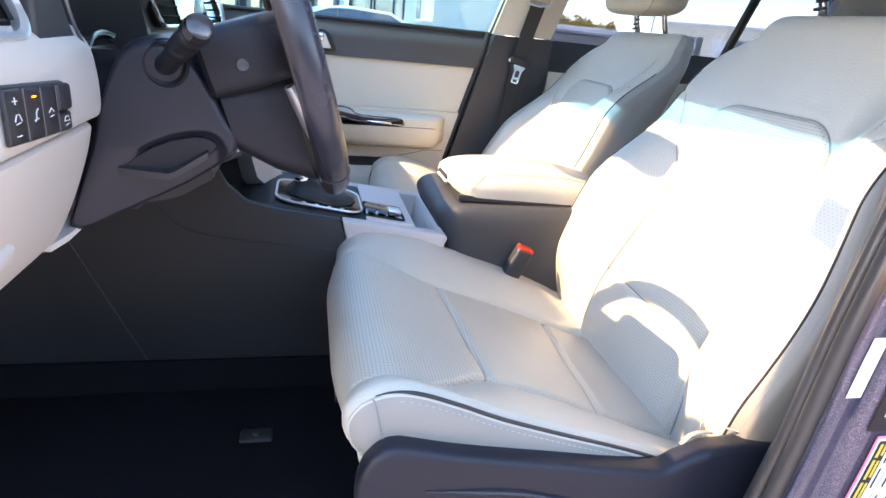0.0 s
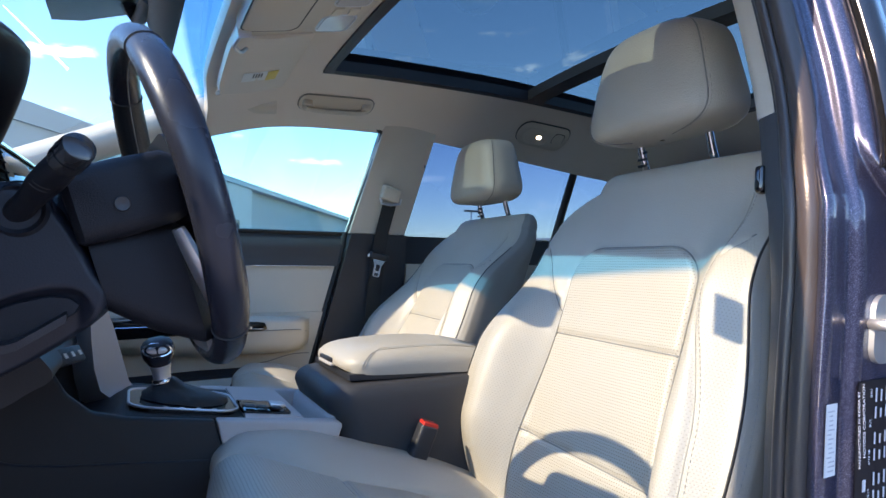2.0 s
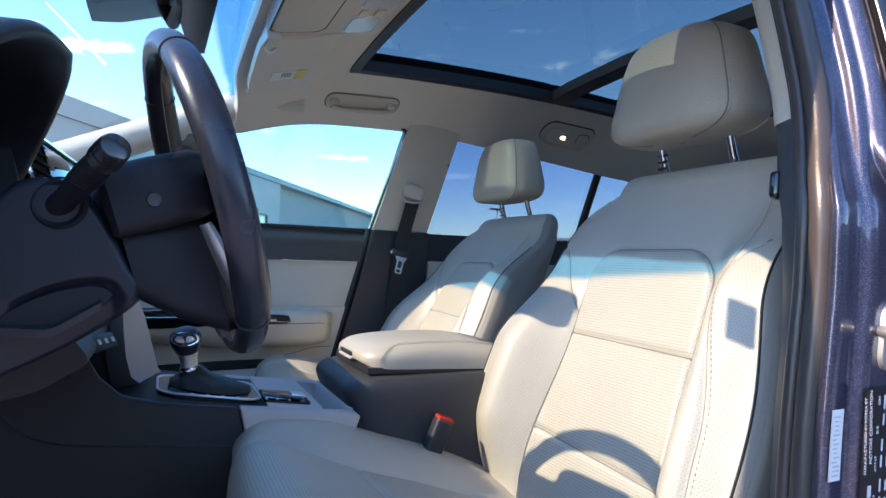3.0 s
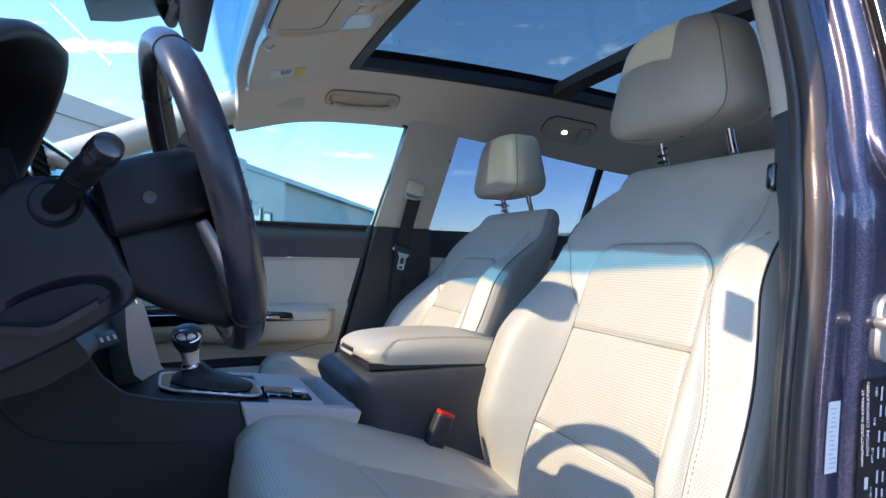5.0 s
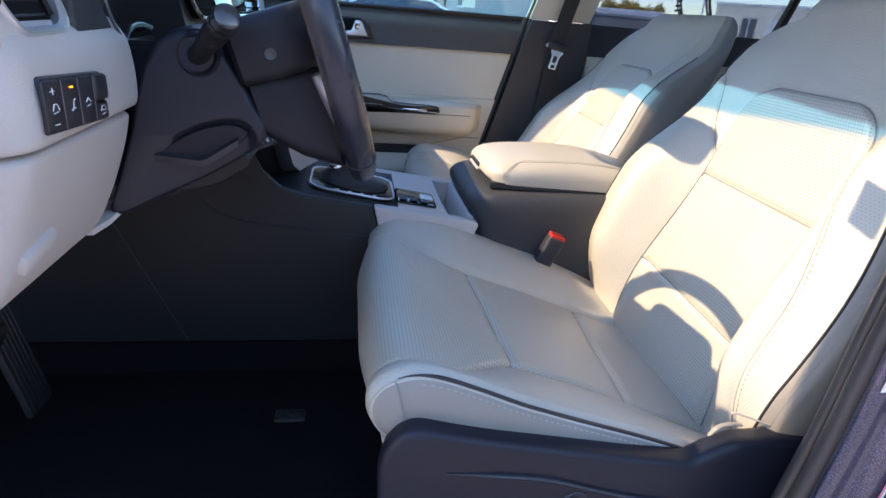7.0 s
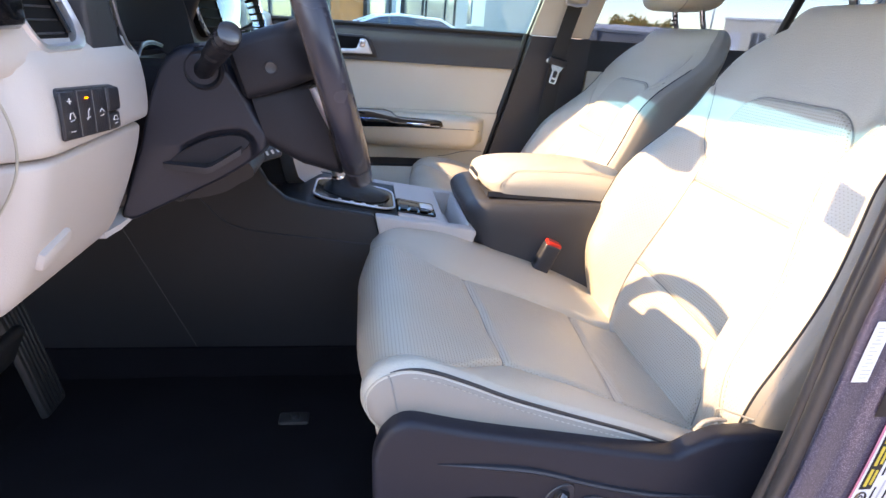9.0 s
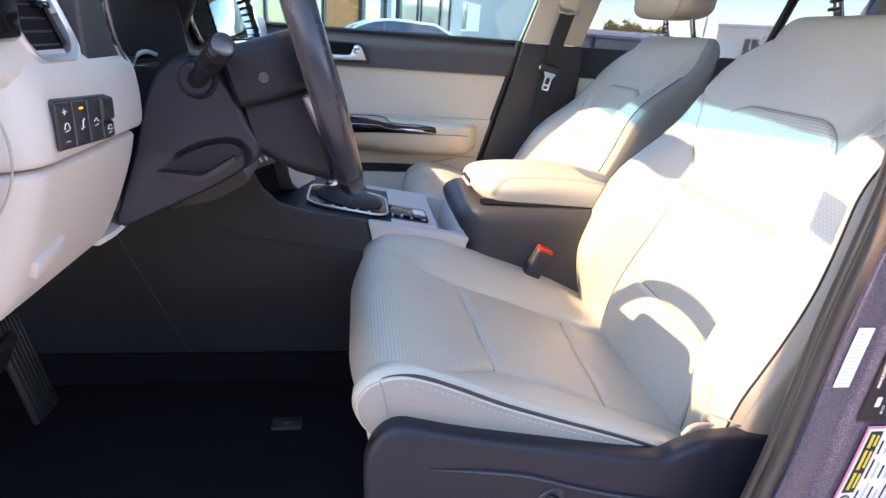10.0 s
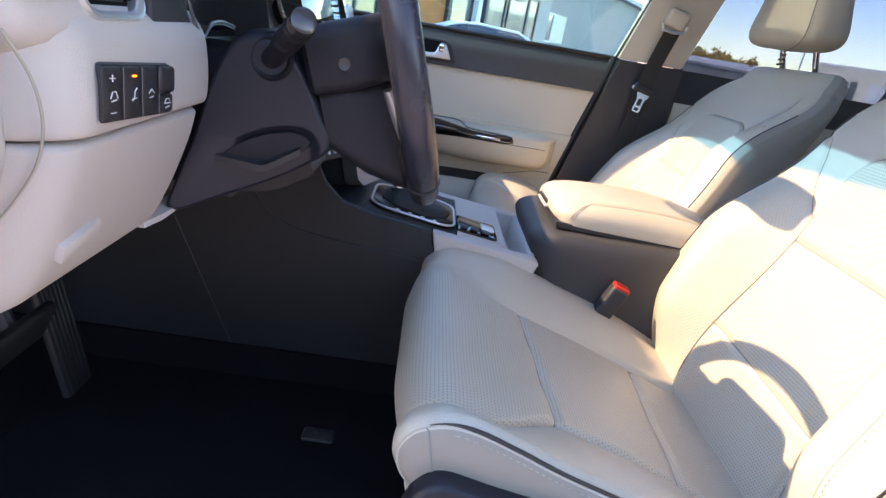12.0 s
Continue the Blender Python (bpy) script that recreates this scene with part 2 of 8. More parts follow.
LABEL_PINK = mat("pink label edge", (0.75, 0.25, 0.35), rough=0.5, stain=0.05)
THREAD = mat("brown-grey thread", (0.38, 0.335, 0.285), rough=0.7, stain=0.1)
PIPING = mat("dark piping", (0.03, 0.028, 0.03), rough=0.4, stain=0.1)
SEAM = mat("seam shadow cloth", (0.24, 0.228, 0.215), rough=0.8, stain=0.1)
AMBER = glow("amber lamp", (1.0, 0.22, 0.02), 1.2)
DOME = glow("lit dome lamp", (1.0, 0.93, 0.8), 2.0)
LENS = mat("lamp lens", (0.62, 0.61, 0.62), rough=0.15, stain=0.05, coat=0.5)
CLEAR = glass("clear window", (0.56, 0.86, 0.93))
SCREEN_GLASS = glass("windscreen", (0.62, 0.78, 0.84), band=(0.018, 0.031, (0.045, 0.33, 0.70)))
PRIVACY = glass("tinted rear window", (0.25, 0.335, 0.43))
ROOF_GLASS = glass("tinted roof glass", (0.095, 0.160, 0.185))
MIRROR = mat("mirror", (0.9, 0.9, 0.9), rough=0.02, metal=1.0, stain=0.02, rough_var=0.01)
DISPLAY = mat("display glass", (0.015, 0.02, 0.025), rough=0.05, coat=1.0, stain=0.05, rough_var=0.02)
# Ground made paler than asphalt so that it bounces light into the cabin.
ASPHALT = mat("ground paled for bounce light", (0.265, 0.275, 0.290), rough=0.9, grain=1.0, grain_scale=60, stain=0.25, stain_scale=0.4)
# Both stuccos carry the walls' shade in their colour, the second one more.
STUCCO = mat("pale stucco", (0.42, 0.395, 0.38), rough=0.9, grain=0.6, grain_scale=40, stain=0.08, stain_scale=0.5)
STUCCO_SHADED = mat("stucco in deeper shade", (0.29, 0.285, 0.29), rough=0.9, grain=0.6, grain_scale=40, stain=0.1, stain_scale=0.5)
COPING = mat("metal coping", (0.22, 0.24, 0.27), rough=0.5, stain=0.1, stain_scale=1)
BRICK_ORANGE = mat("orange panel", (0.80, 0.19, 0.06), rough=0.8, grain=0.5, grain_scale=30, stain=0.25, stain_scale=2)
WINDOW_DARK = mat("building window", (0.10, 0.13, 0.15), rough=0.08, stain=0.1, coat=0.5, stain_scale=1)
FRAME_DARK = mat("dark window frame", (0.05, 0.05, 0.055), rough=0.5, stain=0.1)
FRAME_WHITE = mat("white window frame", (0.75, 0.75, 0.74), rough=0.6, stain=0.05)
CREAM = mat("cream render wall", (0.78, 0.68, 0.54), rough=0.9, grain=0.5, grain_scale=30, stain=0.1, stain_scale=0.7)
CAR_WHITE = mat("white car paint", (0.72, 0.75, 0.80), rough=0.25, coat=1.0, stain=0.04)
CAR_CREAM = mat("warm white car paint", (0.76, 0.66, 0.58), rough=0.25, coat=1.0, stain=0.04)
CAR_SILVER = mat("silver car paint", (0.40, 0.41, 0.43), rough=0.3, metal=0.5, coat=1.0, stain=0.05)
CAR_GLASS_WARM = mat("sunlit car window", (0.26, 0.215, 0.18), rough=0.35, stain=0.2, stain_scale=3)
CAR_GLASS = mat("dark car window", (0.03, 0.04, 0.055), rough=0.06, coat=0.5, stain=0.1)
TYRE = mat("tyre", (0.02, 0.02, 0.02), rough=0.9, stain=0.2)
BARK = mat("bark", (0.12, 0.09, 0.07), rough=0.95, grain=1.0, grain_scale=30, stain=0.3)
LEAF = mat("autumn leaves", (0.85, 0.54, 0.16), rough=0.7, stain=0.5, stain_scale=3)
ln, ll = LEAF.node_tree.nodes, LEAF.node_tree.links
ltr, lmx = ln.new("ShaderNodeBsdfTranslucent"), ln.new("ShaderNodeMixShader")
ltr.inputs["Color"].default_value = (0.95, 0.60, 0.18, 1)
lmx.inputs["Fac"].default_value = 0.55
ll.new(ln["Principled BSDF"].outputs["BSDF"], lmx.inputs[1])
ll.new(ltr.outputs["BSDF"], lmx.inputs[2])
ll.new(lmx.outputs["Shader"], ln["Material Output"].inputs["Surface"])
GRASS = mat("dry grass", (0.30, 0.25, 0.09), rough=0.95, stain=0.4, stain_scale=1.5)


# ---- building helpers ----
def thing(name, label, category, at=(0, 0, 0), group="", kind=""):
    """A top-level thing: an Empty at its base, whose parts are built in world places."""
    ob = new(name)
    ob.empty_display_size = 0.05
    ob.location = at
    return tagged(ob, label, category, group, kind)


def smooth(me, angle=40):
    me.polygons.foreach_set("use_smooth", [True] * len(me.polygons))
    me.set_sharp_from_angle(angle=radians(angle))


def part(name, bm, material, parent=None, label="", angle=40):
    """Links a bmesh as one mesh object, under a thing or a part."""
    me = bpy.data.meshes.new(name)
    if bm.faces and not isinstance(bm, list):
        bmesh.ops.recalc_face_normals(bm, faces=bm.faces)
    bm.to_mesh(me)
    bm.free()
    smooth(me, angle)
    me.materials.append(material)
    ob = new(name, me)
    if parent is not None:
        ob.parent = parent
        base = Matrix.Translation(-parent.location) if parent.parent is None else Matrix.Identity(4)
        ob.matrix_parent_inverse = base
    if label:
        tagged(ob, label)
    return ob


def solo(name, bm, material, label, category, kind="", group="", angle=40):
    return tagged(part(name, bm, material, None, "", angle), label, category, group, kind)


def box(bm, lo, hi, bevel=0.0, seg=2, m=None):
    """Adds a box between two corners, with rounded edges, turned by m."""
    r = bmesh.ops.create_cube(bm, size=1.0)
    vs = r["verts"]
    lo, hi = Vector(lo), Vector(hi)
    for v in vs:
        v.co = Vector([lo[i] + (v.co[i] + 0.5) * (hi[i] - lo[i]) for i in range(3)])
    if bevel:
        es = list({e for v in vs for e in v.link_edges})
        r2 = bmesh.ops.bevel(bm, geom=es, offset=bevel, segments=seg, profile=0.5, affect="EDGES")
        vs = list({v for f in r2["faces"] for v in f.verts} | {v for v in vs if v.is_valid})
    if m is not None:
        for v in vs:
            v.co = m @ v.co
    return bm


def one_box(lo, hi, bevel=0.0, seg=2, m=None):
    return box(bmesh.new(), lo, hi, bevel, seg, m)


def prism(poly, axis, a, b, bevel=0.0, seg=2, bm=None):
    """Extrudes a flat outline, given in the other two axes in order, along an axis from a to b."""
    bm = bm or bmesh.new()

    def at(p, h):
        q = list(p)
        q.insert("xyz".index(axis), h)
        return q

    f = bm.faces.new([bm.verts.new(at(p, a)) for p in poly])
    r = bmesh.ops.extrude_face_region(bm, geom=[f])
    vs = [g for g in r["geom"] if isinstance(g, bmesh.types.BMVert)]
    for v in vs:
        v.co["xyz".index(axis)] = b
    if bevel:
        es = list({e for v in vs for e in v.link_edges} | set(f.edges))
        bmesh.ops.bevel(bm, geom=es, offset=bevel, segments=seg, profile=0.5, affect="EDGES")
    return bm


def grid(fn, us, vs, uv=None, keep=None, closed=False, bm=None):
    """A sheet of points fn(u, v); keep(u, v) picks the faces by their middles; uv gives metres on the surface."""
    bm = bm or bmesh.new()
    nu, nv = len(us), len(vs)
    pts = {}

    def vert(i, j):
        i = i % nu if closed else i
        if (i, j) not in pts:
            pts[i, j] = bm.verts.new(fn(us[i], vs[j]))
        return pts[i, j]

    layer = bm.loops.layers.uv.verify() if uv else None
    for i in range(nu if closed else nu - 1):
        for j in range(nv - 1):
            i2 = (i + 1) % nu
            if keep and not keep((us[i] + us[i2]) / 2, (vs[j] + vs[j + 1]) / 2):
                continue
            f = bm.faces.new((vert(i, j), vert(i2, j), vert(i2, j + 1), vert(i, j + 1)))
            if layer:
                for loop, (a, b) in zip(f.loops, ((i, j), (i2, j), (i2, j + 1), (i, j + 1))):
                    loop[layer].uv = uv(us[a], vs[b])
    return bm


def loft(rings, cap=True, bm=None):
    """Joins closed rings of equally many points into a skin."""
    bm = bm or bmesh.new()
    vr = [[bm.verts.new(p) for p in ring] for ring in rings]
    n = len(vr[0])
    for a, b in zip(vr, vr[1:]):
        for i in range(n):
            bm.faces.new((a[i], a[(i + 1) % n], b[(i + 1) % n], b[i]))
    if cap:
        bm.faces.new(list(reversed(vr[0])))
        bm.faces.new(vr[-1])
    return bm


def tube(path, r, sides=8, closed=False, flat=1.0, bm=None, cap=True):
    """A tube along points; flat squeezes it along its second axis; r may be a list."""
    path = [Vector(p) for p in path]
    n = len(path)
    rings = []
    ref = None
    for i, p in enumerate(path):
        a = path[(i - 1) % n] if closed or i else path[0]
        b = path[(i + 1) % n] if closed or i < n - 1 else path[-1]
        t = (b - a).normalized()
        if ref is None:
            ref = Vector((0, 0, 1)) if abs(t.z) < 0.9 else Vector((1, 0, 0))
        s = t.cross(ref).normalized()
        u = s.cross(t).normalized()
        ref = u
        rr = r[i] if isinstance(r, (list, tuple)) else r
        rings.append([p + (s * math.cos(k) + u * math.sin(k) * flat) * rr for k in [2 * math.pi * j / sides for j in range(sides)]])
    if closed:
        rings.append(rings[0])
        bm = loft(rings, False, bm)
        bmesh.ops.remove_doubles(bm, verts=bm.verts, dist=1e-5)
        return bm
    return loft(rings, cap, bm)


def spline(pts, n=8):
    """A smooth line (Catmull-Rom) through points, n steps between two."""
    pts = [Vector(p) for p in pts]
    q = [2 * pts[0] - pts[1], *pts, 2 * pts[-1] - pts[-2]]
    out = []
    for i in range(1, len(q) - 2):
        for k in range(n):
            t = k / n
            a, b, c, d = q[i - 1:i + 3]
            out.append(0.5 * (2 * b + (c - a) * t + (2 * a - 5 * b + 4 * c - d) * t * t + (3 * b - a - 3 * c + d) * t ** 3))
    return out + [pts[-1]]


def lerp_table(tab, x):
    """A value from rows (x, value), straight between them."""
    if x <= tab[0][0]:
        return tab[0][1]
    for (a, va), (b, vb) in zip(tab, tab[1:]):
        if x <= b:
            return va + (vb - va) * (x - a) / (b - a)
    return tab[-1][1]


def ease(x):
    x = min(1.0, max(0.0, x))
    return x * x * (3 - 2 * x)


def lathe(profile, m, sides=24, bm=None):
    """Turns rows (radius, height) about the z axis and lays the result by m."""
    rings = [[m @ Vector((r * math.cos(a), r * math.sin(a), h)) for a in [2 * math.pi * k / sides for k in range(sides)]] for r, h in profile]
    return loft(rings, True, bm)


def frange(a, b, n):
    return [a + (b - a) * i / n for i in range(n + 1)]


def along(p, q):
    """A pose at p whose z axis points to q."""
    d = Vector(q) - Vector(p)
    return Matrix.Translation(p) @ d.to_track_quat("Z", "Y").to_matrix().to_4x4()


def strip(top, bottom, yout, thick, rows=6, bm=None):
    """A curved wall piece between two lines of (x, z), lying on y = yout(x, z), thick towards the outside."""
    def at(i, k, off):
        (xa, za), (xb, zb) = top[i], bottom[i]
        t = k / rows
        x, z = xa + (xb - xa) * t, za + (zb - za) * t
        return Vector((x, yout(x, z) + off, z))

    n = len(top)
    bm = bm or bmesh.new()
    a = [[bm.verts.new(at(i, k, 0)) for k in range(rows + 1)] for i in range(n)]
    b = [[bm.verts.new(at(i, k, thick)) for k in range(rows + 1)] for i in range(n)]
    for i in range(n - 1):
        for k in range(rows):
            bm.faces.new((a[i][k], a[i + 1][k], a[i + 1][k + 1], a[i][k + 1]))
            bm.faces.new((b[i][k], b[i][k + 1], b[i + 1][k + 1], b[i + 1][k]))
        bm.faces.new((a[i][0], b[i][0], b[i + 1][0], a[i + 1][0]))
        bm.faces.new((a[i][rows], a[i + 1][rows], b[i + 1][rows], b[i][rows]))
    for i in (0, n - 1):
        for k in range(rows):
            bm.faces.new((a[i][k], a[i][k + 1], b[i][k + 1], b[i][k]))
    return bm


def resample(pts, n):
    """n + 1 evenly spaced points of a smooth line through pts, as tuples of two."""
    line = spline([Vector((p[0], p[1], 0)) for p in pts], 12)
    d = [0.0]
    for a, b in zip(line, line[1:]):
        d.append(d[-1] + (b - a).length)
    out = []
    for k in range(n + 1):
        t = d[-1] * k / n
        i = max(0, min(len(d) - 2, next((j for j in range(len(d) - 1) if d[j + 1] >= t), len(d) - 2)))
        f = (t - d[i]) / (d[i + 1] - d[i]) if d[i + 1] > d[i] else 0
        p = line[i].lerp(line[i + 1], f)
        out.append((p.x, p.y))
    return out


def smooth_table(tab):
    """The same rows with a smooth curve laid through them."""
    return [(p.x, p.y) for p in spline([Vector((a, b, 0)) for a, b in tab], 10)]


# ---- the car's shell: floor, roof, pillars, glass ----
GROUND = 0.10
FLOOR = 0.545
WIN_TOP = smooth_table([(-0.95, 1.117), (-0.70, 1.217), (-0.40, 1.332), (-0.07, 1.447), (0.13, 1.499), (0.42, 1.514), (0.60, 1.507), (1.18, 1.452), (1.45, 1.417), (2.2, 1.237)])
ROOF_MID = smooth_table([(-0.13, 1.535), (0.0, 1.56), (0.17, 1.60), (0.5, 1.615), (0.85, 1.615), (1.3, 1.59), (1.7, 1.53), (2.2, 1.36)])
BELT = 1.19


def side_y(x, z):
    """How far the cabin's side lies from the car's middle at a height."""
    y = 0.708 - 0.012 * ease((z - 0.9) / 0.3)
    if z > BELT:
        y -= 0.29 * (z - BELT)
    return y - 0.05 * ease((x - 1.0) / 1.2) - 0.03 * ease((-0.3 - x) / 0.8)


def right(x, z):
    return side_y(x, z)


def left(x, z):
    return -side_y(x, z)


def roof_z(x, y):
    mid, edge = lerp_table(ROOF_MID, x), lerp_table(WIN_TOP, x)
    ay = abs(y)
    t = max(0.0, (ay - 0.36) / 0.25)
    return mid - 0.015 * (ay / 0.4) ** 2 + (edge + 0.012 - mid) * min(1.0, t) ** 1.9


def roof_lip(x, y):
    """The roof's front edge runs further back towards the pillars."""
    return x + (0.05 if y < 0 else 0.02) * ease((abs(y) - 0.38) / 0.18) * (1 - ease((x + 0.088) / 0.26))


SR_FRONT, SR_BAR0, SR_BAR1, SR_REAR, SR_SIDE = 0.190, 0.805, 0.862, 1.42, 0.405

ROOF_FRONT = -0.088
roof_xs = sorted(set(frange(ROOF_FRONT, 2.0, 60) + [SR_FRONT, SR_REAR]))
roof_ys = sorted(set(frange(-0.61, 0.61, 60) + [-SR_SIDE, SR_SIDE]))


def in_hole(x, y):
    return SR_FRONT < x < SR_REAR and abs(y) < SR_SIDE


bm = grid(lambda x, y: Vector((roof_lip(x, y), y, roof_z(roof_lip(x, y), y))), roof_xs, roof_ys, keep=lambda x, y: not in_hole(x, y))
solo("ceiling", bm, HEADLINER, "warm grey cloth headliner round a glass sunroof", "headliner", "structure", angle=60)
bm = grid(lambda x, y: Vector((roof_lip(x, y) + 0.01, y * 1.03, roof_z(roof_lip(x, y), y) + 0.055 - 0.05 * ease((abs(y) - 0.5) / 0.11))), sorted(roof_xs + [0.07]), roof_ys, keep=lambda x, y: not (0.07 < x < SR_REAR and abs(y) < SR_SIDE))
solo("roof_skin", bm, NAVY, "dark violet-blue painted steel roof", "car roof", "structure", angle=60)

# sunroof: black frame round two tinted panes
sunroof = thing("sunroof", "closed panoramic glass sunroof with black frame and crossbar", "sunroof", (0.8, 0, 1.6))
pane = grid(lambda x, y: Vector((x, y, roof_z(x, y) + 0.026)), frange(0.055, SR_BAR0 + 0.03, 18), frange(-0.44, 0.44, 16))
part("front_pane", pane, ROOF_GLASS, sunroof, "dark tinted front roof pane")
pane = grid(lambda x, y: Vector((x, y, roof_z(x, y) + 0.026)), frange(SR_BAR1 - 0.02, SR_REAR + 0.03, 16), frange(-0.44, 0.44, 16))
part("rear_pane", pane, ROOF_GLASS, sunroof, "dark tinted rear roof pane")


def roof_bar(x0, x1, y0, y1, drop, up):
    xs, ys = frange(x0, x1, 10), frange(y0, y1, 14)
    b = grid(lambda x, y: Vector((x, y, roof_z(x, y) - drop)), xs, ys)
    grid(lambda x, y: Vector((x, y, roof_z(x, y) + up)), xs, ys, bm=b)
    for x in (x0, x1):
        grid(lambda y, h: Vector((x, y, roof_z(x, y) + h)), ys, [-drop, up], bm=b)
    for y in (y0, y1):
        grid(lambda x, h: Vector((x, y, roof_z(x, y) + h)), xs, [-drop, up], bm=b)
    bmesh.ops.remove_doubles(b, verts=b.verts, dist=1e-5)
    return b


part("front_frame", roof_bar(SR_FRONT - 0.005, SR_FRONT + 0.020, -SR_SIDE - 0.004, SR_SIDE + 0.004, 0.006, 0.004), BLACK, sunroof)
part("rear_frame", roof_bar(SR_REAR - 0.03, SR_REAR + 0.004, -SR_SIDE - 0.004, SR_SIDE + 0.004, 0.004, 0.022), BLACK, sunroof)
part("crossbar", roof_bar(SR_BAR0, SR_BAR1, -SR_SIDE + 0.013, SR_SIDE - 0.013, 0.006, 0.022), KICK, sunroof, "grey-black crossbar between the panes")
for sgn in (1, -1):
    a, b = sorted((sgn * (SR_SIDE - 0.014), sgn * (SR_SIDE + 0.004)))
    part("side_rail", roof_bar(SR_FRONT + 0.022, SR_REAR - 0.03, a, b, 0.006, 0.022), BLACK, sunroof)

# floor, firewall, sills and the tail end close the cabin
fl = grid(lambda x, y: Vector((x, y, FLOOR + 0.006 * noise.noise((x * 7, y * 7, 0)) + 0.10 * ease((-0.60 - x) / 0.35))), frange(-1.05, 2.0, 60), frange(-0.70, 0.70, 30))
solo("floor", fl, CARPET, "black carpeted car floor", "floor", "structure")
solo("wall_front", one_box((-1.10, -0.70, 0.45), (-1.05, 0.70, 1.10)), BLACK, "black firewall under the dashboard", "firewall", "structure")
solo("underbody", one_box((-1.1, -0.70, 0.30), (2.1, 0.70, 0.50), 0.02), BLACK, "black car underbody", "underbody", "structure")
for sgn, nm in ((1, "sill_right"), (-1, "sill_left")):
    y0, y1 = sorted((sgn * 0.66, sgn * 0.80))
    solo(nm, one_box((-1.0, y0, 0.34), (2.0, y1, 0.575), 0.02), NAVY, "dark violet-blue painted door sill", "door sill", "structure")
rear = prism([(-0.66, 0.5), (0.66, 0.5), (0.64, 1.17), (-0.64, 1.17)], "x", 1.95, 2.05, 0.01)
solo("tailgate_panel", rear, BLACK, "black inner tailgate trim", "tailgate", "structure")
rg = bmesh.new()
rv = [rg.verts.new(p) for p in ((2.02, -0.60, 1.17), (2.02, 0.60, 1.17), (1.78, 0.52, 1.49), (1.78, -0.52, 1.49))]
rg.faces.new(rv)
solo("window_rear", rg, PRIVACY, "tinted rear window", "window", "structure")

# windscreen
def screen(u, v):
    """u across, -1 to 1; v from the roof's front edge down to the cowl."""
    top, low = Vector((-0.125, 0, 1.545)), Vector((-1.02, 0, 1.09))
    p = top.lerp(low, v)
    half = 0.575 + 0.125 * v
    bow = 0.06 * (1 - u * u)
    return Vector((p.x - bow * 0.45 + 0.03, u * half, p.z + bow * 0.75 - 0.045))


ws = grid(screen, frange(-1, 1, 24), frange(-0.09, 1, 52), uv=lambda u, v: (u, v + 0.065 * (abs(u) - 0.4)))
solo("windscreen", ws, SCREEN_GLASS, "clear windscreen with a blue shade band along its top", "windscreen", "structure")
# added out of view: a small square that shadows the driver's outer bolster
stk = grid(lambda u, v: screen(u, v) + Vector((0.003, 0, -0.004)), frange(-0.990, -0.942, 4), frange(0.064, 0.112, 4))
solo("screen_sticker", stk, LABEL_WHITE, "unseen square sticker added for its shadow on the seat bolster", "sticker")
hd = grid(lambda y, t: Vector((roof_lip(ROOF_FRONT, y) - 0.008 * math.sin(t * 3.1), y, roof_z(roof_lip(ROOF_FRONT, y), y) + 0.03 * t - 0.004)), frange(-0.60, 0.60, 30), frange(0, 1, 4))
solo("header_trim", hd, HEADLINER, "cloth edge of the headliner over the windscreen", "trim", "structure")
cowl = grid(lambda x, y: Vector((x, y, 1.085 - 0.10 * (x + 1.0) ** 2 - 0.03 * (y / 0.7) ** 2)), frange(-2.2, -1.0, 10), frange(-0.85, 0.85, 12))
solo("bonnet", cowl, NAVY, "dark violet-blue painted bonnet", "bonnet", "structure")

# right side: pillars, rails and door trims
def pillar_a(sgn):
    wide = 0.0 if sgn > 0 else 0.032
    path = spline([(0.10, sgn * (0.566 + wide), 1.530), (0.02, sgn * (0.574 + wide), 1.520), (-0.06, sgn * (0.585 + wide), 1.497), (-0.20, sgn * (0.606 + wide), 1.432), (-0.45, sgn * (0.637 + wide * 0.6), 1.322), (-0.75, sgn * 0.667, 1.185), (-1.0, sgn * 0.69, 1.07)], 8)
    b = tube(path, [0.040 + 0.018 * i / len(path) for i in range(len(path))], 14, flat=0.8)
    return b


solo("pillar_a_right", pillar_a(1), PILLAR_BEIGE, "beige windscreen pillar trim", "pillar", "structure")
ptop, pbot = [(0.430, 1.517), (0.49, 1.517), (0.545, 1.517), (0.60, 1.512)], [(0.352, BELT + 0.002), (0.42, BELT + 0.002), (0.48, BELT + 0.002), (0.535, BELT + 0.002)]
solo("pillar_b_right", strip(resample(ptop, 10), resample(pbot, 10), lambda x, z: right(x, z) - 0.022 + 0.55 * (abs(x - 0.47 - 0.22 * (z - 1.3))) ** 2, 0.05), PILLAR_BEIGE, "beige upper door-pillar trim", "pillar", "structure")
lowb = strip(resample([(0.357, BELT), (0.42, BELT), (0.48, BELT), (0.54, BELT)], 10), resample([(0.20, 0.60), (0.30, 0.60), (0.42, 0.60), (0.52, 0.60)], 10), lambda x, z: right(x, z) - 0.026, 0.05, 10)
solo("pillar_b_right_lower", lowb, BLACK_SOFT, "dark grey lower door-pillar trim", "pillar", "structure")
rail_in = [(x, lerp_table(WIN_TOP, x) + 0.05) for x in frange(-0.10, 1.95, 40)]
rail_lo = [(x, lerp_table(WIN_TOP, x)) for x in frange(-0.10, 1.95, 40)]
solo("roof_rail_right", strip(rail_in, rail_lo, lambda x, z: right(x, z) - 0.006, 0.06, 4), HEADLINER, "cloth-covered roof rail", "roof rail", "structure")
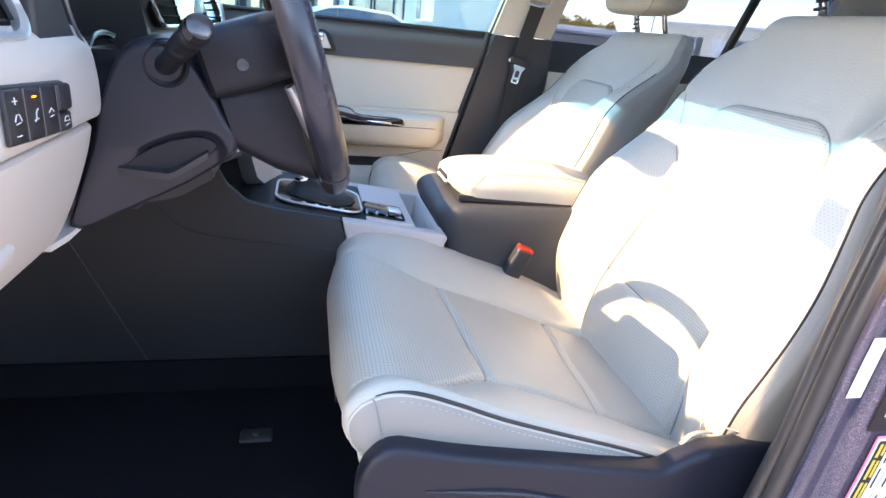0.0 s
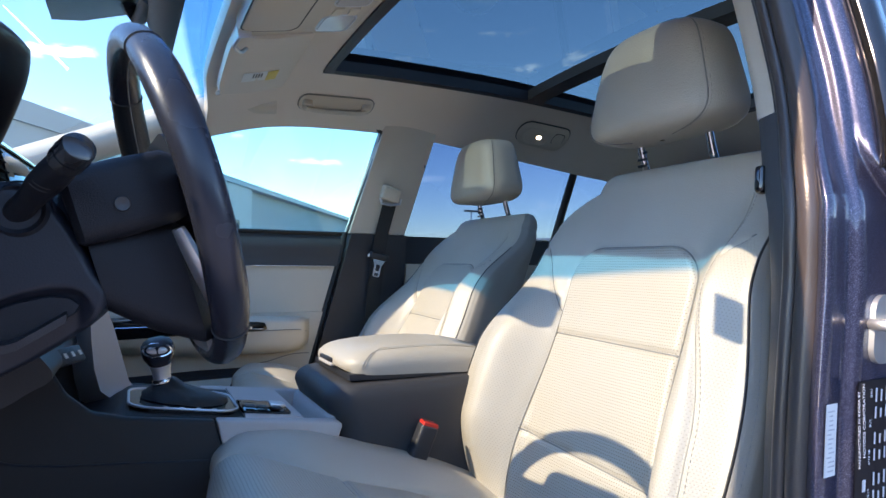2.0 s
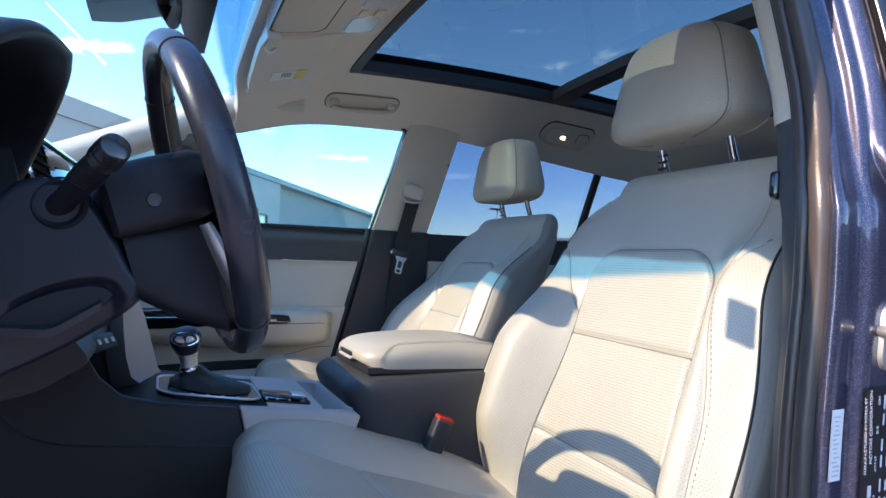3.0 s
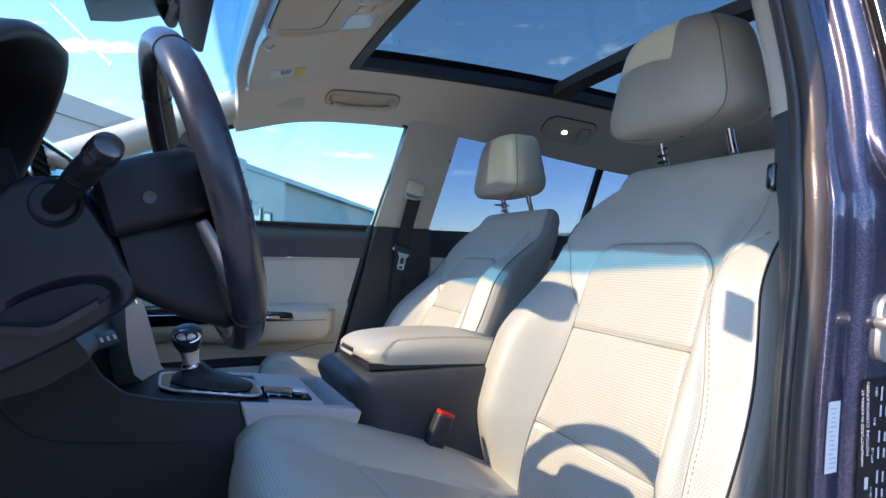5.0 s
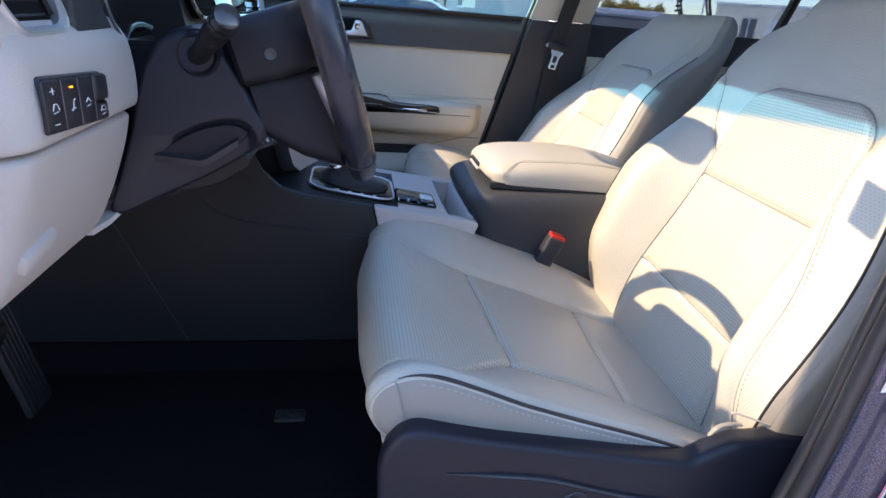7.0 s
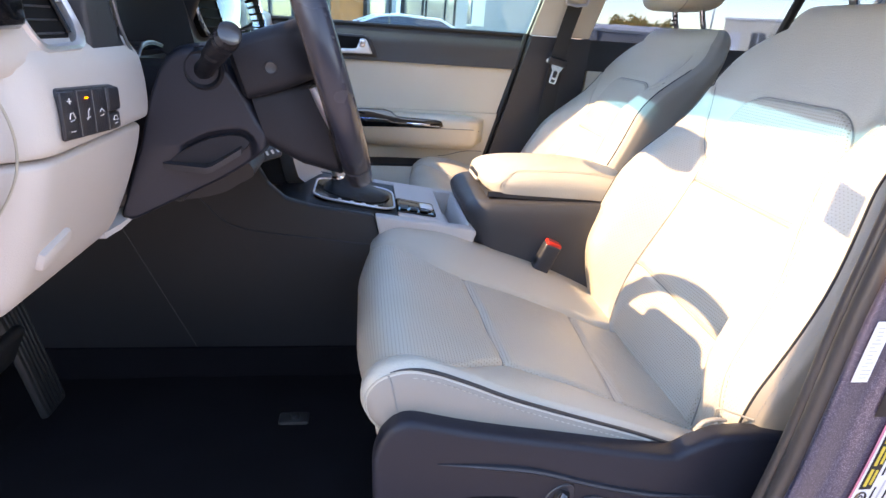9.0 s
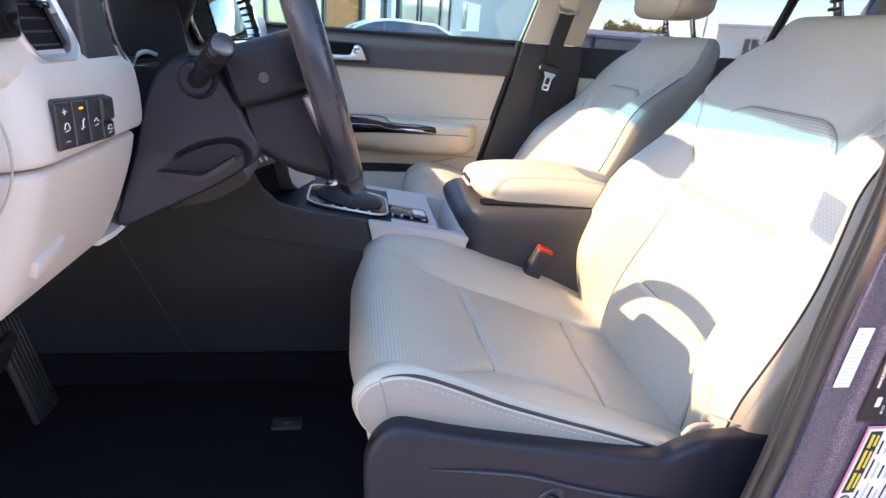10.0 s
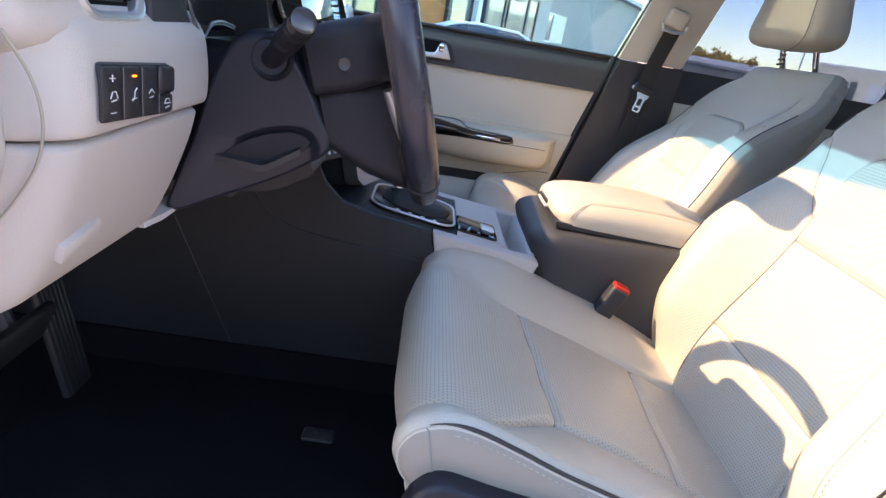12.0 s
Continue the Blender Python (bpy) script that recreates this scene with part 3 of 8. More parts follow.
solo("roof_rail_left", strip(rail_in, rail_lo, lambda x, z: left(x, z) + 0.006, -0.06, 4), HEADLINER, "cloth-covered roof rail", "roof rail", "structure")
# rubber round the front window, and the panes
edge = spline([(-0.74, right(-0.74, 1.195), 1.195), (-0.40, right(-0.4, 1.32), 1.322), (-0.07, right(-0.07, 1.442), 1.443), (0.13, right(0.13, 1.495), 1.496), (0.335, right(0.33, 1.51), 1.511),
               (0.412, right(0.41, 1.50), 1.500), (0.424, right(0.41, 1.465), 1.465), (0.38, right(0.38, 1.30), 1.30), (0.352, right(0.35, BELT), BELT)], 8)
solo("window_seal", tube(edge, 0.007, 8), RUBBER, "black rubber seal round the side window", "window seal", "structure")
w1 = strip([(x, lerp_table(WIN_TOP, x)) for x in frange(-0.80, 0.43, 24)], [(x, BELT - 0.06) for x in frange(-0.80, 0.36, 24)], lambda x, z: right(x, z) + 0.022, 0.004, 6)
solo("window_1", w1, CLEAR, "clear front side window, closed", "window", "structure")
w2 = strip([(x, lerp_table(WIN_TOP, x)) for x in frange(0.58, 1.20, 16)], [(x, BELT - 0.06) for x in frange(0.52, 1.17, 16)], lambda x, z: right(x, z) + 0.022, 0.004, 6)
solo("window_2", w2, PRIVACY, "tinted rear side window, closed", "window", "structure")
w3 = strip([(x, lerp_table(WIN_TOP, x)) for x in frange(1.21, 1.50, 8)], [(x, BELT - 0.04) for x in frange(1.18, 1.50, 8)], lambda x, z: right(x, z) + 0.022, 0.004, 6)
solo("window_3", w3, PRIVACY, "tinted rear quarter window", "window", "structure")
div = tube([(1.193, right(1.19, 1.44) + 0.010, 1.445), (1.172, right(1.17, 1.3) + 0.010, 1.30), (1.155, right(1.15, BELT) + 0.010, BELT - 0.01)], 0.014, 8)
solo("window_divider", div, RUBBER, "black bar dividing the rear side glass", "window bar", "structure")
e2 = spline([(0.533, right(0.53, BELT), BELT), (0.56, right(0.56, 1.36), 1.36), (0.580, right(0.58, 1.48), 1.479), (0.60, right(0.6, 1.50), 1.501), (0.75, right(0.75, 1.49), 1.493), (1.18, right(1.18, 1.45), 1.451), (1.45, right(1.45, 1.417), 1.417)], 8)
solo("rear_window_seal", tube(e2, 0.006, 8), RUBBER, "black rubber seal round the rear side window", "window seal", "structure")
# rear pillar and quarter trims
rq = strip([(1.46, 1.405), (1.6, 1.385), (1.8, 1.33), (2.0, 1.25)], [(1.42, BELT), (1.6, BELT), (1.8, BELT), (2.02, BELT)], lambda x, z: right(x, z) - 0.01, 0.06)
solo("pillar_d_right", rq, PILLAR_BEIGE, "beige rear pillar trim", "pillar", "structure")
rq = strip([(0.54, BELT), (1.0, BELT), (1.5, BELT), (2.0, BELT)], [(0.52, 0.5), (1.0, 0.5), (1.5, 0.5), (2.0, 0.5)], lambda x, z: right(x, z) - 0.006 + 0.02 * ease((z - 1.12) / 0.07), 0.06, 10)
solo("door_rear_right", rq, BLACK_SOFT, "dark upper trim of the rear door", "door trim", "structure")
lq = strip([(0.545, 1.10), (1.0, 1.10), (1.4, 1.10)], [(0.53, 0.62), (1.0, 0.62), (1.4, 0.62)], lambda x, z: right(x, z) - 0.018, 0.010, 8)
solo("rear_door_pad", lq, BEIGE_DOOR, "beige lower pad of the rear door", "door trim", "structure")
# left side behind the open front door
rq = strip([(0.40, 1.49), (0.9, 1.465), (1.4, 1.405), (2.0, 1.25)], [(0.40, 1.47), (0.9, 1.44), (1.4, 1.38), (2.0, 1.23)], lambda x, z: left(x, z) + 0.01, -0.05)
solo("rear_rail_left", rq, HEADLINER, "cloth-covered rear roof rail", "roof rail", "structure")
rq = strip([(0.42, BELT), (1.0, BELT), (2.0, BELT)], [(0.42, 0.5), (1.0, 0.5), (2.0, 0.5)], lambda x, z: left(x, z) + 0.006, -0.05, 8)
solo("door_rear_left", rq, BLACK_SOFT, "dark inner trim of the rear door", "door trim", "structure")
rq = strip([(0.50, 1.48), (1.0, 1.455), (1.5, 1.385)], [(0.46, BELT), (1.0, BELT), (1.5, BELT)], lambda x, z: left(x, z) - 0.03, -0.004, 6)
solo("window_4", rq, PRIVACY, "tinted rear side window", "window", "structure")
rq = strip([(1.5, 1.385), (1.7, 1.36), (2.0, 1.25)], [(1.5, BELT), (1.7, BELT), (2.0, BELT)], lambda x, z: left(x, z) + 0.01, -0.05)
solo("pillar_d_left", rq, PILLAR_BEIGE, "beige rear pillar trim", "pillar", "structure")
solo("pillar_a_left", pillar_a(-1), PILLAR_BEIGE, "beige windscreen pillar trim", "pillar", "structure")


# ---- left door pillar, with seal, paint, striker and labels ----
PILLAR_X = smooth_table([(0.55, -0.045), (0.70, -0.026), (0.83, -0.008), (0.96, 0.002), (1.04, 0.011), (1.09, 0.017), (1.14, 0.019), (1.17, 0.023), (1.20, 0.032), (1.23, 0.044), (1.26, 0.053), (1.29, 0.060), (1.32, 0.064), (1.39, 0.070), (1.50, 0.074)])


def pillar_shift(z):
    """The pillar leans in and back above the belt and swings forward at its foot."""
    return Vector((lerp_table(PILLAR_X, z), 0.27 * max(0.0, z - 1.16), 0))


def pillar_sheet(sec, z0, z1, n=40):
    def f(u, z):
        i = min(len(sec) - 2, int(u))
        a, b = Vector((*sec[i], 0)), Vector((*sec[i + 1], 0))
        p = a.lerp(b, u - i)
        s = pillar_shift(z)
        return Vector((p.x + s.x, p.y + s.y, z))
    return grid(f, frange(0, len(sec) - 1, (len(sec) - 1) * 4), frange(z0, z1, n))


def arc2(pts, n=5):
    return [(p.x, p.y) for p in spline([Vector((*q, 0)) for q in pts], n)]


trim_sec = arc2([(0.48, -0.650), (0.42, -0.642), (0.36, -0.642), (0.328, -0.648), (0.312, -0.661), (0.302, -0.676), (0.2995, -0.687)], 4)
trim_up = arc2([(0.48, -0.640), (0.42, -0.626), (0.362, -0.624), (0.334, -0.630), (0.322, -0.640), (0.315, -0.653), (0.309, -0.668)], 4)


def trim_point(u, z):
    """The lower trim swells towards its joint with the upper one."""
    i = min(len(trim_sec) - 2, int(u))
    lo = Vector((*trim_sec[i], 0)).lerp(Vector((*trim_sec[i + 1], 0)), u - i)
    hi = Vector((*trim_up[i], 0)).lerp(Vector((*trim_up[i + 1], 0)), u - i)
    p = lo.lerp(hi, ease((z - 1.0) / 0.25) * (0.9 if u < len(trim_sec) * 0.8 else 0.6)) + pillar_shift(z)
    return Vector((p.x, p.y, z))


solo("pillar_b_left_lower", grid(trim_point, frange(0, len(trim_sec) - 1, (len(trim_sec) - 1) * 3), frange(0.55, 1.262, 40)), TRIM_DARK, "dark grained lower door-pillar trim", "pillar", "structure")
flange = [(x, y) for x, y in trim_sec if x < 0.330 and y < -0.664]
solo("seal_flange", pillar_sheet(flange, 1.262, 1.50), TRIM_DARK, "dark cloth-covered flange of the door seal", "door seal", "structure")
solo("pillar_b_left", pillar_sheet(trim_up, 1.262, 1.50), PILLAR_BEIGE, "beige upper door-pillar trim", "pillar", "structure")
zs = frange(0.56, 1.50, 40)
solo("door_seal", tube([Vector((0.2965, -0.6995, z)) + pillar_shift(z) for z in zs], 0.0112, 14), SEAL_SHEEN, "black rubber door seal with its brown sheen in the colour", "door seal", "structure")
solo("door_seal_lip", tube([Vector((0.2975, -0.6820, z)) + pillar_shift(z) for z in zs], 0.0074, 12), SEAL_SHEEN, "black lip of the door seal, brown sheen in the colour", "door seal", "structure")
paint_sec = arc2([(0.305, -0.698), (0.292, -0.708), (0.284, -0.717), (0.288, -0.7225), (0.308, -0.723), (0.3135, -0.7255), (0.320, -0.731), (0.335, -0.732), (0.395, -0.732), (0.412, -0.738), (0.420, -0.760), (0.424, -0.79)], 4)
# above the belt the painted flange narrows to a stepped channel
paint_up = arc2([(0.305, -0.698), (0.3005, -0.703), (0.3005, -0.707), (0.304, -0.710), (0.311, -0.7125), (0.3150, -0.7155), (0.3160, -0.723), (0.3185, -0.7265), (0.3220, -0.729), (0.3245, -0.735), (0.330, -0.741), (0.345, -0.744)], 4)


def paint_point(u, z):
    k = ease((z - 1.07 - 0.10 * (1 - u / len(paint_sec))) / 0.13)
    i = min(len(paint_sec) - 2, int(u))
    lo = Vector((*paint_sec[i], 0)).lerp(Vector((*paint_sec[i + 1], 0)), u - i)
    hi = Vector((*paint_up[i], 0)).lerp(Vector((*paint_up[i + 1], 0)), u - i)
    p, s_ = lo.lerp(hi, k), pillar_shift(z)
    return Vector((p.x + s_.x, p.y + s_.y, z))


pb = grid(paint_point, frange(0, len(paint_sec) - 1, (len(paint_sec) - 1) * 2), frange(0.52, 1.50, 60))
solo("pillar_paint_left", pb, NAVY, "dark violet-blue painted door pillar", "pillar", "structure", angle=60)
solo("rear_door_edge", pillar_sheet(arc2([(0.45, -0.80), (0.436, -0.80), (0.431, -0.808), (0.434, -0.82), (0.47, -0.83), (0.60, -0.835)], 4), 0.45, 1.22), NAVY, "painted edge of the closed rear door", "door", "structure", angle=60)
solo("rear_door_gap", pillar_sheet([(0.424, -0.785), (0.45, -0.785)], 0.5, 1.5), RUBBER, "black gap seal at the rear door", "door seal", "structure")
solo("rear_door_frame", tube([Vector((0.343, -0.750, z)) + pillar_shift(z) for z in frange(1.19, 1.50, 16)], 0.013, 12), GLOSS, "gloss black rear window frame", "door frame", "structure")
solo("rear_frame_strip", tube([Vector((0.357, -0.752, z)) + pillar_shift(z) for z in frange(1.20, 1.50, 16)], 0.0045, 8), RUBBER, "black rubber strip of the rear window frame", "door frame", "structure")
solo("rear_window_moulding", tube([Vector((0.368, -0.754, z)) + pillar_shift(z) for z in frange(1.20, 1.50, 16)], 0.0035, 8), CHROME, "bright moulding at the rear window", "window moulding", "structure")


# ---- front seats ----
SEAT_Y = -0.365
RECLINE = radians(18)
UPB = Vector((math.sin(RECLINE), 0, math.cos(RECLINE)))
FWD = Vector((-math.cos(RECLINE), 0, math.sin(RECLINE)))
BACK0 = Vector((0.31, SEAT_Y, 0.70))
BACK_W = [(-0.08, 0.215), (0.0, 0.235), (0.08, 0.260), (0.16, 0.271), (0.25, 0.271), (0.31, 0.262), (0.36, 0.254), (0.41, 0.249), (0.46, 0.241), (0.50, 0.230), (0.53, 0.207), (0.55, 0.172), (0.56, 0.145)]
BACK_W = smooth_table(BACK_W)
BACK_W2 = smooth_table([(-0.08, 0.215), (0.0, 0.235), (0.08, 0.260), (0.16, 0.271), (0.25, 0.271), (0.36, 0.256), (0.46, 0.243), (0.50, 0.238), (0.53, 0.231), (0.55, 0.222), (0.56, 0.214)])
TOP_S = 0.560


def insert_half(s):
    return 0.124 + 0.020 * ease((0.30 - s) / 0.3)


def insert_edge(y, s):
    """Distance to the rim of the seat back's perforated middle: below 0 inside."""
    r = 0.06
    qx, qy = abs(y) - insert_half(s) + r, (s - 0.452) + r
    if qy <= 0 or qx <= 0:
        return max(qx, qy) - r
    return math.hypot(qx, qy) - r


def groove(d, deep, wide=0.0045):
    return -deep * math.exp(-(d / wide) ** 2)


def shoulder(y):
    """Height of the seam between bolster and shoulder, at a distance from the middle."""
    return 0.335 + 1.4 * (abs(y) - 0.125)


def bolster_seam(s):
    return 0.212 - 0.036 * ease((s - 0.20) / 0.22) - 0.012 * ease((s - 0.44) / 0.1)


def back_front(y, s):
    """How far the seat back's face stands out at y from its middle and s up from its foot."""
    a = abs(y)
    high = (1 - ease((s - 0.25) / 0.19)) if y > 0 else (1 - ease((s - 0.36) / 0.17))
    lift = 0.072 * ease((s + 0.04) / 0.18) * high * ease((a - 0.115) / 0.080) * (1 - (0.16 * ease((a - 0.20) / 0.05) if y > 0 else 0.42 * ease((a - 0.185) / 0.075)))
    d = 0.010 * math.exp(-((s - 0.17) / 0.12) ** 2) + lift
    d -= 0.030 * ease((s - 0.42) / 0.18) * (0.5 + 0.5 * ease((a - 0.05) / 0.2))
    e = insert_edge(y, s)
    d += groove(e, 0.0030) + 0.003 * ease(-e / 0.004)
    if e < -0.002:
        d += groove(s - 0.300 - 0.02 * y, 0.0045) + groove(s - 0.130 - 0.05 * y, 0.0045)
    elif a > insert_half(s) and (y > 0 or 0.186 < a < 0.206):
        d += groove(s - shoulder(y), 0.004)
    if 0.02 < s < 0.54 and y < 0:
        d += groove(a - bolster_seam(s), 0.0030)
    return d


def back_point(y, s, d):
    return BACK0 + Vector((0, y, 0)) + UPB * s + FWD * d


def back_sheet(u, s):
    """The whole seat back's skin: u from 0 to 1 over the front, to 2 round the sides and the back."""
    ss = min(s, TOP_S)
    t = max(0.0, s - TOP_S) / 0.045
    t = min(1.0, t)
    rise = TOP_S + 0.040 * math.sin(t * math.pi / 2) if t else s
    squeeze = math.cos(t * math.pi / 2) if t else 1.0
    w = lerp_table(BACK_W, ss) - 0.030 * (1 - squeeze)
    w2 = lerp_table(BACK_W2, ss) - 0.030 * (1 - squeeze)
    thick = 0.125 - 0.045 * ease(ss / 0.55)
    r = 0.028
    if u <= 1:
        y = -(w2 - r) + u * (w + w2 - 2 * r)
        d = back_front(y, ss)
    else:
        v = u - 1
        edge_d = back_front(w - r, ss)
        def side_path(w, e):
            return [(w - r, e), (w - r * 0.55, e - r * 0.12), (w - r * 0.12, e - r * 0.5), (w, e - r * 1.1), (w, e * 0.5 - thick * 0.6), (w - 0.012, -thick * 0.9), (w - 0.05, -thick)]
        path = side_path(w, edge_d) + [(0, -thick - 0.01)] + [(-a, b) for a, b in reversed(side_path(w2, back_front(r - w2, ss)))]
        k = v * (len(path) - 1)
        i = min(len(path) - 2, int(k))
        f = k - i
        y = path[i][0] + (path[i + 1][0] - path[i][0]) * f
        d = path[i][1] + (path[i + 1][1] - path[i][1]) * f
    mid = -thick * 0.45
    return back_point(y * (1 if t == 0 else 1), rise, mid + (d - mid) * (squeeze if t else 1))


back_us = frange(0, 1, 210)
back_ss = frange(-0.06, TOP_S, 150) + [TOP_S + 0.045 * k / 8 for k in range(1, 9)]


def uy(u, s):
    w, w2 = lerp_table(BACK_W, min(s, TOP_S)), lerp_table(BACK_W2, min(s, TOP_S))
    return 0.028 - w2 + u * (w + w2 - 0.056)


# cushion
CUSH = [(-0.100, 0.690), (-0.122, 0.735), (-0.139, 0.785), (-0.139, 0.815), (-0.122, 0.838), (-0.088, 0.845), (-0.04, 0.833), (0.0, 0.820), (0.08, 0.793), (0.16, 0.767), (0.24, 0.737), (0.31, 0.712), (0.40, 0.690)]
cush_line = spline([Vector((x, 0, z)) for x, z in CUSH], 10)
cush_len = [0.0]
for p0, p1 in zip(cush_line, cush_line[1:]):
    cush_len.append(cush_len[-1] + (p1 - p0).length)


def cush_base(v):
    i = max(0, min(len(cush_line) - 2, next((j for j in range(len(cush_line) - 1) if cush_len[j + 1] >= v), len(cush_line) - 2)))
    f = (v - cush_len[i]) / (cush_len[i + 1] - cush_len[i])
    p = cush_line[i].lerp(cush_line[i + 1], f)
    t = (cush_line[min(i + 2, len(cush_line) - 1)] - cush_line[max(0, i - 1)]).normalized()
    return p, Vector((-t.z, 0, t.x))


def cush_x(v):
    return cush_base(v)[0].x


CUSH_HALF = 0.238
V_TOP = cush_len[50]


def bol_line(x, y=-1.0):
    """Half width of the perforated middle."""
    if y > 0:
        return 0.185 - 0.065 * ease((x + 0.11) / 0.12)
    return 0.186 + 0.018 * math.exp(-((x + 0.062) / 0.022) ** 2) - 0.048 * ease((x + 0.045) / 0.09) + 0.016 * ease((x - 0.10) / 0.16)


def cush_front(y, v, x):
    a = abs(y)
    top = v > V_TOP - 0.02
    bl = bol_line(x, y)
    k = max(0.0, min(1.0, (a - bl) / (CUSH_HALF - bl)))
    lift = (0.024 + 0.008 * (1 - ease((x + 0.09) / 0.12)) if y < 0 else (0.012 + 0.019 * ease((x + 0.11) / 0.13)) * ease((x + 0.12) / 0.05)) * (1 - (1 - k) ** 2) * ease((v - V_TOP + 0.085) / 0.06) * (1 - 0.3 * ease((x - 0.20) / 0.15))
    d = lift - 0.018 * ease((a - 0.08) / 0.16) * (1 - ease((v - V_TOP + 0.08) / 0.08))
    d -= 0.004 * (1 - (a / 0.24) ** 2) * ease((x - 0.0) / 0.2)
    if v > 0.03:
        d += groove(a - bl, 0.006, 0.006)
    if v > V_TOP - 0.04 and a < bl:
        d += groove(x - cross_seam(0, y), 0.005, 0.005) + groove(x - cross_seam(1, y), 0.005, 0.005)
        d += 0.0012 * math.sin(y * 41 + x * 23) * math.sin(x * 34 - y * 11) + 0.0035 * math.exp(-((x - 0.14) / 0.06) ** 2 - (a / 0.10) ** 2)
    return d


def cross_seam(k, y):
    return 0.034 - 0.05 * y if k == 0 else 0.210 + 0.09 * y


def cush_sheet(u, v):
    p, n = cush_base(v)
    if abs(u) <= 1:
        y = u * CUSH_HALF
        d = cush_front(y, v, p.x)
        yy = y
    else:
        k = abs(u) - 1
        d0 = cush_front(math.copysign(CUSH_HALF, u), v, p.x)
        prof = [(0, 0), (0.010, -0.006), (0.014, -0.016), (0.017, -0.040), (0.014, -0.075), (0.005, -0.10)]
        i = min(4, int(k * 5))
        f = k * 5 - i
        o = prof[i][0] + (prof[i + 1][0] - prof[i][0]) * f
        dd = prof[i][1] + (prof[i + 1][1] - prof[i][1]) * f
        d = d0 + dd
        yy = math.copysign(CUSH_HALF + o, u)
    return Vector((p.x, SEAT_Y + yy, p.z)) + n * d


cush_us = [-2 + i / 12 for i in range(12)] + frange(-1, 1, 130) + [1 + i / 12 for i in range(1, 13)]
cush_vs = frange(0, cush_len[-1], 150)


def back_half(s):
    return insert_half(s) - 0.0025 if s < 0.392 else insert_half(s) - 0.0625 + math.sqrt(max(0.0, 0.06 ** 2 - (s - 0.392) ** 2))


insert_ss = frange(-0.05, 0.39, 120) + [0.392 + 0.0585 * math.sin(k) for k in frange(0, math.pi / 2, 20)]


def back_insert(u, s):
    """The perforated middle: a padded sheet a hair above the seat back."""
    y = u * back_half(s)
    rim = min(1.0, (1 - abs(u)) * back_half(s) / 0.006, (0.452 - s) / 0.006)
    return back_point(y, s, back_front(y, s) + 0.0006 + 0.0016 * ease(max(0.0, rim)))


def cush_insert(u, v):
    p, n = cush_base(v)
    y = u * (bol_line(p.x, u) - 0.003)
    rim = min(1.0, (1 - abs(u)) * 0.13 / 0.006)
    return Vector((p.x, SEAT_Y + y, p.z)) + n * (cush_front(y, v, p.x) + 0.0006 + 0.0016 * ease(rim))


def stitches(line, name, parent, mat_, lift=Vector((0, 0, 0))):
    """A row of short thread stitches along a line."""
    b = bmesh.new()
    for p0, p1 in zip(line[::2], line[1::2]):
        tube([p0 + lift, p1 + lift], 0.00055, 5, bm=b)
    o = part(name, b, mat_, parent)
    tagged(o, kind="stuff")
    return o


def dense(fn, a, b, step=0.0035):
    """Evenly spaced points of fn between a and b."""
    n = 160
    pts = [fn(a + (b - a) * i / n) for i in range(n + 1)]
    total = sum((q - p).length for p, q in zip(pts, pts[1:]))
    m = max(2, int(total / step))
    return [fn(a + (b - a) * i / m) for i in range(m + 1)]


def headrest_point(a, b, grow=0.0):
    """Rounded head restraint: a round the middle, b from bottom to top."""
    e1, e2 = 0.42, 0.42

    def sg(x, e):
        return math.copysign(abs(x) ** e, x)
    cb, sb = math.cos(b), math.sin(b)
    x = 0.064 * sg(cb, e1) * sg(math.cos(a), 0.62)
    y = 0.118 * sg(cb, 0.55) * sg(math.sin(a), e2)
    z = 0.088 * sg(sb, e1)
    y *= 1 - 0.19 * (z / 0.083)
    if x < 0:
        x *= 1.0 + 0.25 * max(0.0, 1 - (y / 0.12) ** 2)
    else:
        x *= 0.92 - 0.58 * ease((z / 0.083 + 1) / 2)
    x += 0.012 + 0.14 * z
    return Vector((x, y, z))


